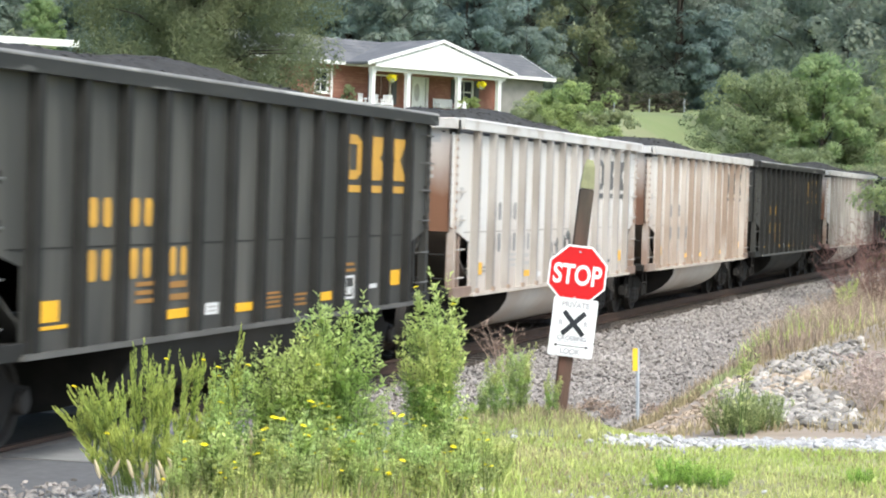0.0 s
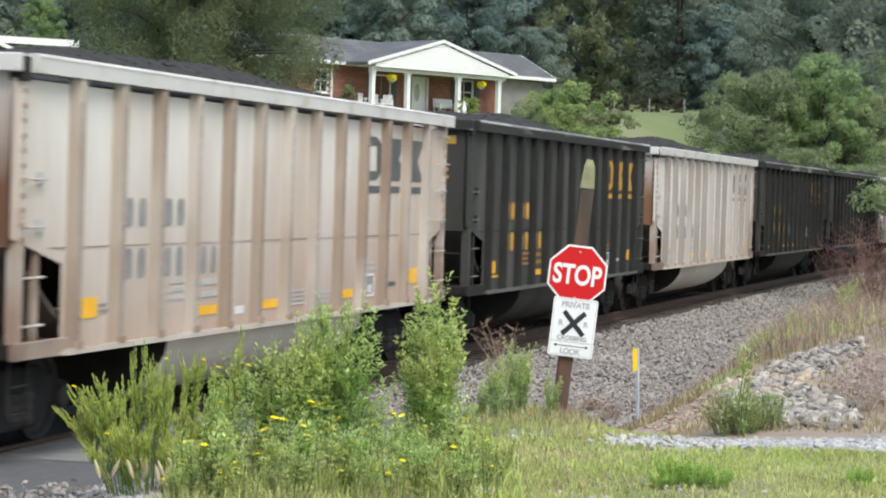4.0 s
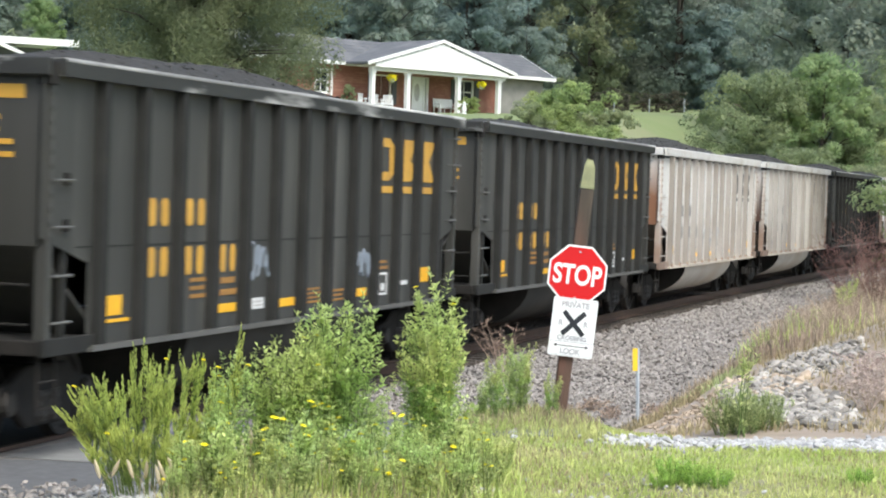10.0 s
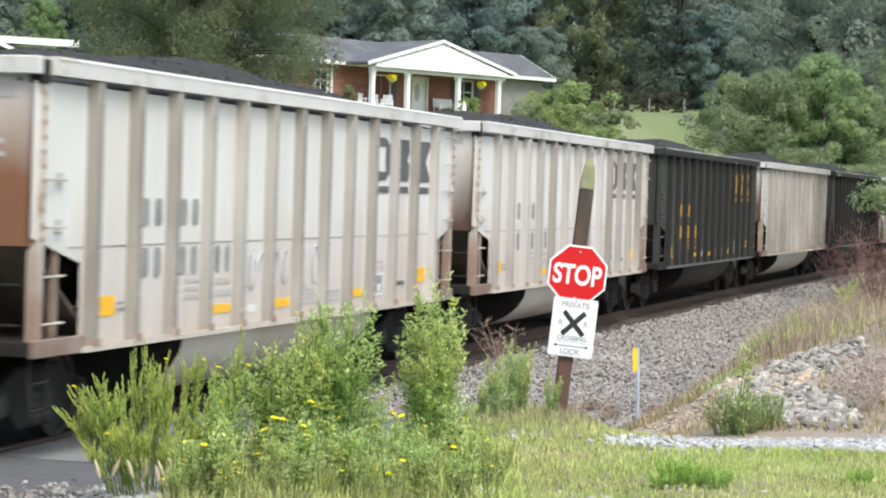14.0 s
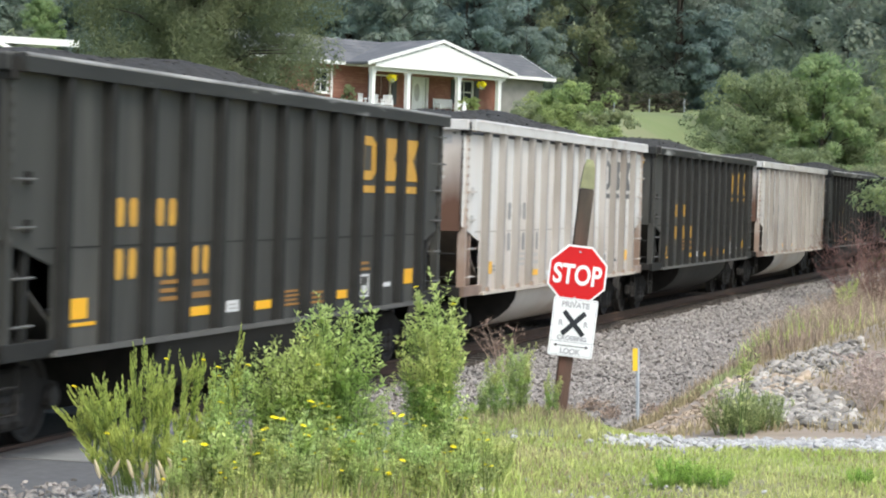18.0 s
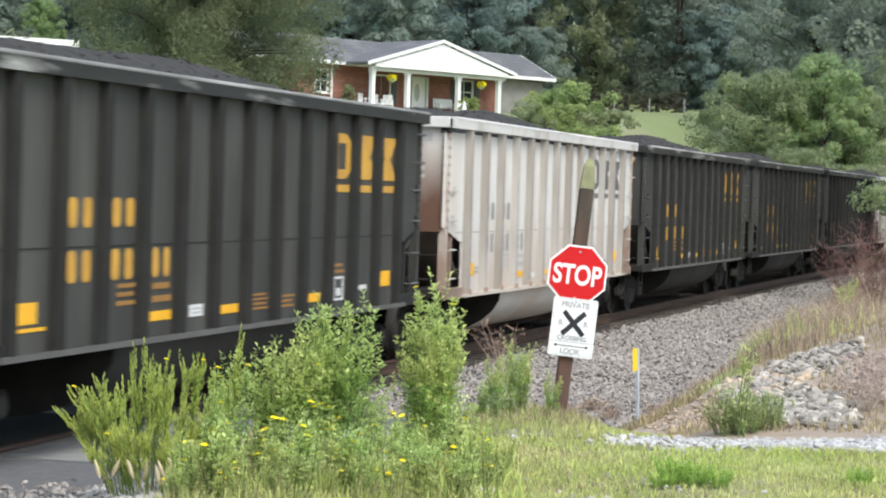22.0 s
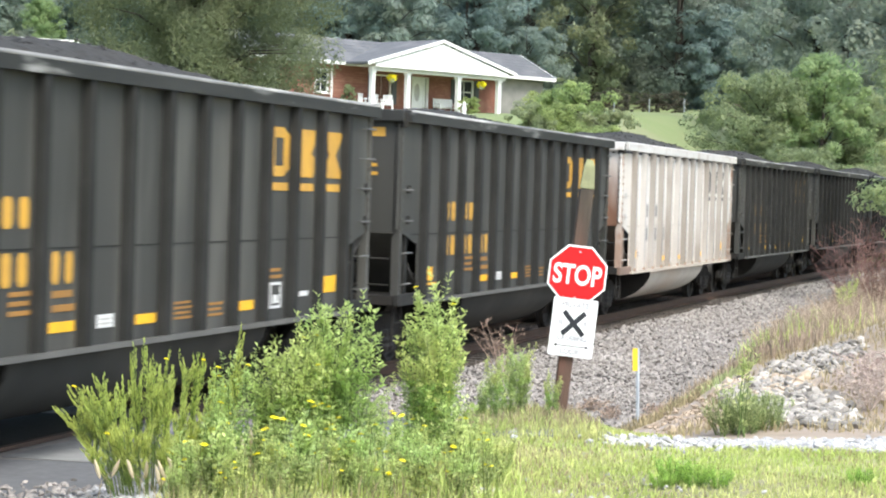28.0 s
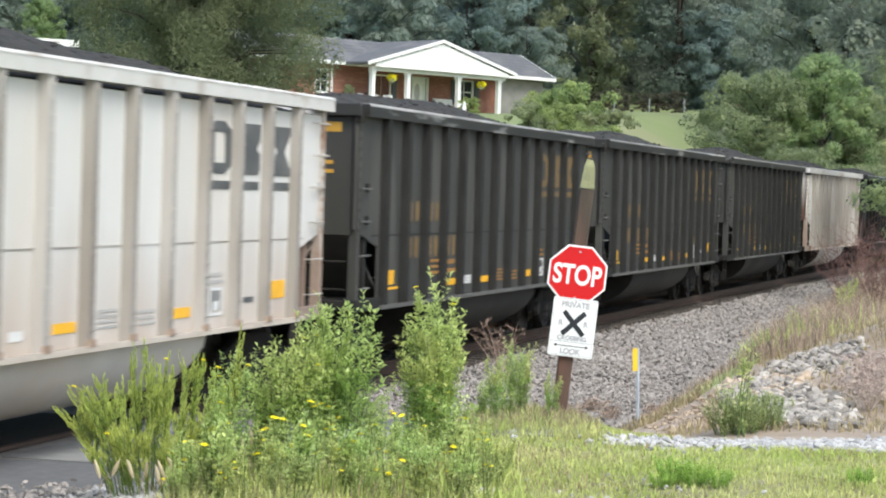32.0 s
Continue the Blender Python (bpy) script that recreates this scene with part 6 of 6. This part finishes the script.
def plume_meshes(seed, stalks, height, spread, lean, per=140):
    """Upright brushy stalks that fan out from one root, each a plume of narrow rising leaves."""
    rng = np.random.default_rng(seed)
    wood, low, high = Shape(), [], []

    def stalk(root, tip, bow, n, r, lo, wide):
        root, tip = np.array(root, float), np.array(tip, float)
        flat = np.array([tip[0] - root[0], tip[1] - root[1], 0])
        path = [root + (tip - root) * k - flat * bow * math.sin(math.pi * k) for k in np.linspace(0, 1, 6)]
        wood.tube(path, r, 4, r * 0.4)
        k = lo + (1 - lo) * rng.uniform(0, 1, n)
        j = np.minimum(4, (k * 5).astype(int))
        pa = np.array(path)
        at = pa[j] + (pa[j + 1] - pa[j]) * (k * 5 - j)[:, None]
        axis = pa[j + 1] - pa[j]
        axis /= np.linalg.norm(axis, axis=1, keepdims=True)
        a = rng.uniform(0, 6.283, n)
        out = np.column_stack([np.cos(a), np.sin(a), np.zeros(n)])
        w = wide * np.sin(np.pi * np.clip((k - lo) / (1 - lo) * 0.9 + 0.12, 0, 1)) ** 0.7 * rng.uniform(0.2, 1, n) ** 0.6
        at = at + out * w[:, None]
        d = axis + out * rng.uniform(0.15, 0.75, n)[:, None]
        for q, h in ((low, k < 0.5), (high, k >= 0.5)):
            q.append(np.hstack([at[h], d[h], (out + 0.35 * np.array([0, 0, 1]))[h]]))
        return path

    for k in range(stalks):
        a, r = rng.uniform(0, 6.283), spread * math.sqrt(rng.uniform(0.0, 1))
        h = height * rng.uniform(0.78, 1.04)
        tip = (lean[0] + r * math.cos(a), lean[1] + r * math.sin(a), h)
        path = stalk((0.42 * r * math.cos(a), 0.42 * r * math.sin(a), 0), tip, 0.16, per, 0.005, 0.26, 0.027)
        for _ in range(5):
            base = path[3] + (path[4] - path[3]) * rng.uniform(-0.6, 1)
            b = rng.uniform(0, 6.283)
            end = base + np.array([0.05 * math.cos(b), 0.05 * math.sin(b), height * rng.uniform(0.16, 0.32)])
            stalk(base, end, 0.0, per // 5, 0.003, 0.1, 0.014)
    low, high = np.vstack(low), np.vstack(high)
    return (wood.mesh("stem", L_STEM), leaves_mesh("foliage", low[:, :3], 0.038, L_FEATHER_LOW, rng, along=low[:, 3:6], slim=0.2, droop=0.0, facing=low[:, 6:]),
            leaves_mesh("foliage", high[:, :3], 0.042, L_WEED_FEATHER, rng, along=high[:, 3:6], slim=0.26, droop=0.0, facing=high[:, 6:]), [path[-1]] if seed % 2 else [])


def weed_meshes(seed, stems, height, spread, leaf, per=16, shoots=7, slim=0.34, bloom=0.05, leafage=(L_WEED, L_WEED_TIP)):
    """A leafy weed: stems with side shoots, leaves standing out all round them, paler tips, a few flower stalks."""
    rng = np.random.default_rng(seed)
    wood, low, high, heads = Shape(), [], [], []

    def dress(path, n, lo, tip):
        pa = np.array(path)
        m = len(pa) - 1
        k = rng.uniform(lo, 1, n)
        j = np.minimum(m - 1, (k * m).astype(int))
        at = pa[j] + (pa[j + 1] - pa[j]) * (k * m - j)[:, None]
        a = rng.uniform(0, 6.283, n)
        d = np.column_stack([np.cos(a), np.sin(a), rng.uniform(0.1, 0.9, n) + 0.5 * (k > 0.85)])
        d /= np.linalg.norm(d, axis=1, keepdims=True)
        face = np.column_stack([rng.normal(0, 0.35, (n, 2)), np.ones(n)])
        q = np.hstack([at + d * leaf * 0.5, d, face])
        up = (at[:, 2] > height * 0.62) | (tip & (k > 0.8))
        low.append(q[~up])
        high.append(q[up])

    for k in range(stems):
        a, r = rng.uniform(0, 6.283), spread * math.sqrt(rng.uniform(0.02, 1))
        h = height * rng.uniform(0.7, 1.05)
        root = np.array([0.4 * r * math.cos(a), 0.4 * r * math.sin(a), 0])
        tip = np.array([r * math.cos(a), r * math.sin(a), h])
        path = [root + (tip - root) * f + np.array([*rng.normal(0, 0.008, 2), 0]) for f in np.linspace(0, 1, 6)]
        wood.tube(path, 0.005, 4, 0.002)
        dress(path, per * 3, 0.12, True)
        for _ in range(shoots):
            f = rng.uniform(0.22, 0.92)
            j = int(f * 5)
            base = path[j] + (path[j + 1] - path[j]) * (f * 5 - j)
            b = rng.uniform(0, 6.283)
            reach, up = height * rng.uniform(0.05, 0.15) * (1.15 - 0.6 * f), height * rng.uniform(0.1, 0.24)
            end = base + np.array([reach * math.cos(b), reach * math.sin(b), up])
            side = [base, (base + end) / 2 + np.array([0.2 * reach * math.cos(b), 0.2 * reach * math.sin(b), 0]), end]
            wood.tube(side, 0.0028, 3, 0.0015)
            dress(side, per, 0.15, True)
            if rng.uniform() < bloom:
                top = end + np.array([*rng.normal(0, 0.02, 2), height * 0.08 + 0.02])
                wood.tube([end, top], 0.002, 3)
                heads.append(top)
    low, high = np.vstack(low), np.vstack(high)
    return (wood.mesh("stem", L_STEM), leaves_mesh("foliage", low[:, :3], leaf, leafage[0], rng, along=low[:, 3:6], slim=slim, droop=0.12, facing=low[:, 6:]),
            leaves_mesh("foliage", high[:, :3], leaf * 0.9, leafage[1], rng, along=high[:, 3:6], slim=slim, droop=0.05, facing=high[:, 6:]), heads)


def plant_weed(meshes, x, y, label, scale=1.0, turn=0.0, group="roadside weeds", flowers=True):
    w = thing("weed", label, "weed", pose(x, y, gz(x, y) - 0.02, 0, 0, turn) @ Matrix.Diagonal((scale, scale, scale, 1)), group)
    part("stem", meshes[0], w)
    part("foliage", meshes[1], w)
    part("foliage", meshes[2], w, "paler yellow-green leaf tips")
    for h in meshes[3] if flowers else ():
        part("flower", BLOOM, w, "small yellow flower head", pose(*h, 12, 8, 40))


def bloom_mesh():
    """A flat yellow daisy head: two rings of petals round a raised button."""
    sh = Shape()
    for ring, (r, w, z, n) in enumerate(((0.026, 0.008, 0.0, 13), (0.02, 0.008, 0.004, 11))):
        for k in range(n):
            a = 6.283 * (k + 0.5 * ring) / n
            c, s_ = math.cos(a), math.sin(a)
            sh.add([(0.006 * c, 0.006 * s_, z), (0.7 * r * c - w * s_, 0.7 * r * s_ + w * c, z + 0.003), (r * c, r * s_, z), (0.7 * r * c + w * s_, 0.7 * r * s_ - w * c, z + 0.003)], [(0, 1, 2, 3)])
    sh.lathe([(0.009, 0.002), (0.008, 0.008), (0.003, 0.01)], "z", 8)
    return sh.mesh("flower", L_FLOWER)


BLOOM = bloom_mesh()
FL, BL, LL = "feathery upright green weed clump with narrow leaves", "tall leafy green weed with a few yellow flowers", "low green weed dotted with yellow flowers"
for k, (x, y, stalks, h, spread, lx) in enumerate(((-2.52, 18.1, 9, 0.88, 0.20, -0.40), (-2.42, 17.9, 8, 1.00, 0.17, -0.25), (-2.30, 18.1, 9, 1.16, 0.20, -0.05), (-2.16, 17.9, 8, 1.04, 0.20, 0.05), (-1.99, 18.0, 5, 1.18, 0.12, 0.12), (-2.04, 17.7, 6, 0.8, 0.24, 0.17), (-1.80, 17.9, 4, 0.95, 0.12, 0.16), (-1.64, 17.8, 3, 1.24, 0.04, 0.10), (-2.40, 17.6, 6, 0.52, 0.17, -0.22), (-2.24, 17.5, 7, 0.60, 0.20, -0.08), (-2.08, 17.5, 7, 0.50, 0.20, 0.06), (-1.90, 17.6, 6, 0.62, 0.18, 0.10), (-1.73, 17.7, 4, 0.84, 0.10, 0.08))):
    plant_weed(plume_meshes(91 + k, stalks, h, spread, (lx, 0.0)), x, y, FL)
BUSHY = [weed_meshes(101 + k, 8, 1.15, 0.23, 0.052, 20, 10, 0.36, 0.014) for k in range(4)]
LOW = [weed_meshes(111 + k, 7, 0.50, 0.20, 0.044, 11, 6, 0.38, 0.035, (L_LOW, L_WEED_TIP)) for k in range(4)]
SPRIG = [weed_meshes(121 + k, 3, 0.62, 0.10, 0.05, 10, 4, 0.26, 0.12, (L_LOW, L_WEED_TIP)) for k in range(3)]
for k, (x, y, sc, tn) in enumerate(((-1.52, 16.9, 0.80, 0), (-1.32, 17.1, 0.86, 70), (-1.14, 17.0, 0.94, 140), (-0.96, 17.2, 0.98, 210), (-0.86, 17.3, 1.0, 30), (-0.72, 17.3, 1.12, 300), (-0.78, 17.6, 1.08, 20), (-0.12, 18.2, 1.06, 45), (-0.02, 18.3, 1.12, 190), (-0.16, 18.0, 0.86, 100), (0.0, 18.1, 0.8, 250), (-0.46, 17.4, 0.55, 160))):
    plant_weed(BUSHY[k % 4], x, y, BL, sc, tn)
rng_l = random.Random(5)
for k in range(38):
    x, y = -1.75 + 2.15 * k / 37 + rng_l.uniform(-0.12, 0.12), 15.2 + rng_l.uniform(-1.0, 2.0)
    if -0.62 < x < -0.3 and y > 15.5:
        y = 15.0
    plant_weed(LOW[k % 4], x, y, LL, rng_l.uniform(0.55, 1.15), rng_l.uniform(0, 360))
for k in range(16):
    x, y = -1.65 + 2.0 * k / 15 + rng_l.uniform(-0.1, 0.1), 14.6 + rng_l.uniform(-0.6, 2.2)
    plant_weed(SPRIG[k % 3], x, y, "slender green weed with a yellow flower", rng_l.uniform(0.6, 0.95), rng_l.uniform(0, 360))
for x, y, sc in ((0.72, 23.4, 0.68), (0.60, 23.0, 0.6), (0.85, 23.6, 0.6), (1.15, 23.2, 0.4), (0.45, 23.4, 0.4)):
    plant_weed(BUSHY[int(x * 10) % 4], x, y, "leafy green weed beside the sign post", sc, 90 * x, flowers=False)
for k_, q, sc in ((34, 6.3, 0.5), (36, 6.5, 0.6), (38.5, 6.6, 0.55), (41, 6.8, 0.7), (44, 6.6, 0.8), (32, 6.4, 0.35)):
    x, y = on_track(k_, q)
    plant_weed(BUSHY[int(k_) % 4], x, y, "leafy green weed on the bank above the ballast", sc, 50 * k_, flowers=False)
MOUND = weed_meshes(131, 26, 0.42, 0.36, 0.044, 8, 7, 0.34, 0.0, (L_TUFT, L_TUFT))
OLIVE_MOUND = weed_meshes(132, 26, 0.42, 0.36, 0.040, 8, 7, 0.30, 0.0, (L_OLIVE_WEED, L_OLIVE_WEED))
for x, y, sc in ((2.80, 22.0, 0.80), (3.02, 22.2, 0.95), (3.22, 22.3, 0.8), (2.95, 21.9, 0.7)):
    plant_weed(OLIVE_MOUND, x, y, "low bushy dull olive-green weed at the foot of the bank", sc, 90 * x, flowers=False)
plant_weed(SPRIG[0], 2.86, 21.6, "single tall thin green weed at the foot of the bank", 1.45, 30, flowers=False)
plant_weed(SPRIG[1], 2.72, 21.7, "single thin green weed at the foot of the bank", 0.9, 130, flowers=False)
for x, y, sc in ((1.87, 16.4, 0.42), (1.74, 16.6, 0.45), (2.02, 16.3, 0.36), (1.62, 16.3, 0.3), (3.1, 16.8, 0.34)):
    plant_weed(MOUND, x, y, "small tuft of green weeds in the grass", sc, 90 * x, flowers=False)


def seed_heads(seed, cx, cy, count, height):
    """Foxtail: thin stems with a tan bristly head."""
    rng = np.random.default_rng(seed)
    t = thing("foxtail", "clump of tan foxtail seed heads", "grass", pose(cx, cy, gz(cx, cy)))
    head = Shape().lathe([(0.0, -0.075), (0.010, -0.055), (0.016, -0.02), (0.0165, 0.015), (0.011, 0.055), (0.0, 0.085)], "z", 7).mesh("seed_head", L_STRAW, shade=True)
    for k in range(count):
        x, y = rng.normal(0, 0.18, 2)
        h, a = height * rng.uniform(0.7, 1.1), rng.uniform(0, 6.283)
        top = (x + 0.12 * math.cos(a), y + 0.12 * math.sin(a), h)
        stalk = part("stalk", Shape().tube([(x, y, 0), (x + 0.02 * math.cos(a), y + 0.02 * math.sin(a), h * 0.6), top], 0.003, 3).mesh("stalk", L_DRY), t)
        part("seed_head", head, stalk, "tan bristly head", pose(*top, 22 * math.sin(a), 24 * math.cos(a), 0))


seed_heads(121, -2.10, 17.0, 6, 0.24)
seed_heads(122, -1.84, 16.8, 6, 0.22)
seed_heads(123, -1.5, 16.4, 4, 0.36)


def bare_weed(seed, x, y, height, width, label, stems=7, name="dead_weed", material=L_TWIG):
    """A dead branching weed: bare brown stems and twigs with a few dry seed heads."""
    rng = np.random.default_rng(seed)
    t = thing(name, label, "dead weed", pose(x, y, gz(x, y) - 0.02))
    wood, pts = Shape(), []
    for k in range(stems):
        a = rng.uniform(0, 6.283)
        r = width / 2 * rng.uniform(0.2, 1.0)
        tip = Vector((r * math.cos(a), r * math.sin(a), height * rng.uniform(0.6, 1.0)))
        mid = tip * 0.5 + Vector((0, 0, 0.05 * height))
        wood.tube([(0, 0, 0), mid, tip], 0.009, 4, 0.004)
        for j in range(5):
            b, f = rng.uniform(0, 6.283), rng.uniform(0.35, 1.0)
            root = tip * f
            end = root + Vector((0.16 * width * math.cos(b), 0.16 * width * math.sin(b), 0.12 * height * rng.uniform(0.2, 1)))
            wood.tube([root, end], 0.005, 3, 0.003)
            pts += [np.array(end) + rng.normal(0, 0.02, 3) for _ in range(6)]
    part("stem", wood.mesh("stem", material), t)
    tagged(part("seed_head", leaves_mesh("seed_head", np.array(pts), 0.035, material, rng, slim=0.5), t), kind="stuff")


xb, yb = 0.97, 35.0
bare_weed(131, xb, yb, 1.05, 1.1, "dead brown branching weed on the ballast", 9)
for k, (s, q, h, w) in enumerate(((46, 6.4, 2.2, 2.2), (50, 6.8, 2.0, 2.4), (43, 7.2, 1.6, 1.6), (56, 6.2, 2.4, 2.6))):
    xb, yb = on_track(s, q)
    bare_weed(132 + k, xb, yb, h, w, "tangle of bare reddish-brown stems on the bank", 22, "dead_bush", L_TWIG_DARK)
for k in range(12):
    xb, yb = on_track(35.5 + 1.3 * k, 6.5 + 0.45 * math.sin(2.1 * k))
    bare_weed(160 + k, xb, yb, 0.55 + 0.05 * k, 1.3, "dry tan twiggy weed on the bank above the ballast", 18, "dead_bush")
for k, (x, y) in enumerate(((5.0, 25.4), (5.5, 26.2), (4.75, 24.6), (4.6, 25.2), (4.9, 24.9), (4.55, 24.2), (5.2, 25.9), (4.85, 26.0))):
    bare_weed(150 + k, x, y, 0.30 + 0.04 * (k % 3), 0.8, "low faded mauve-brown twiggy weed on the bank", 11, "dead_bush", L_MAUVE)
for k, (x, y) in enumerate(((1.95, 29.2), (2.3, 30.6), (2.75, 29.4), (2.1, 31.6), (1.7, 30.2))):
    bare_weed(180 + k, x, y, 0.26, 0.6, "low brown twiggy weed on the ballast", 8, "dead_bush")
EDGE = tree_meshes(141, 6.5, 4.2, 0.12, 14000, L_BRIGHT, 0.3, "round", 80)
# the tall trees stand out of view at right, added to shade far wagons
SHADE_TREE = tree_meshes(142, 11.0, 7.0, 0.16, 22000, L_TREE, 0.2, "round", 110)
for mesh, s_, q, sc, lab in ((EDGE, 54, 7.6, 0.85, "small bright green leafy tree on the bank beside the track"), (SHADE_TREE, 66, 9.0, 1.0, "unseen tall green tree on the bank, added to shade the far wagons"),
                             (SHADE_TREE, 78, 7.8, 1.1, "unseen tall green tree on the bank, added to shade the far wagons"), (SHADE_TREE, 92, 7.4, 1.15, "unseen tall green tree on the bank, added to shade the far wagons")):
    xb, yb = on_track(s_, q)
    plant_tree(mesh, xb, yb, lab, sc, 20 * s_, "trees on the bank", 0.1)


# ---- what moves ----
TRAVEL = [-109.484 - 8.19057 * u - 0.0151875 * u ** 2 + 4.877e-5 * u ** 3 + 5.72e-6 * u ** 4 for u in range(-16, 17)]


def motions():
    """The train rolls towards the camera's side and past it, a little faster all the while; its wheels turn with it."""
    for things in (CARS, LOADS):
        for i, ob in things:
            rows = []
            for t, s0 in enumerate(TRAVEL):
                s = s0 + i * PITCH - CAR_X
                rows.append((t, pose(*on_track(s), 0, 0, 0, track_turn(s))))
            walk(ob, rows)
    sets = [o for i, car in CARS for o in car.children_recursive if o.name.startswith("wheelset")]
    rows = []
    for k in range(481):
        t = k / 15
        s = float(np.interp(t, range(33), TRAVEL))
        rows.append((t, pose(0, 0, 0, 0, math.degrees((s - TRAVEL[0]) / 0.457), 0)))
    walk(sets[0], rows)
    for o in sets[1:]:
        o.rotation_mode = "QUATERNION"
        o.animation_data_create()
        o.animation_data.action = sets[0].animation_data.action
        o.animation_data.action_slot = sets[0].animation_data.action_slot


motions()
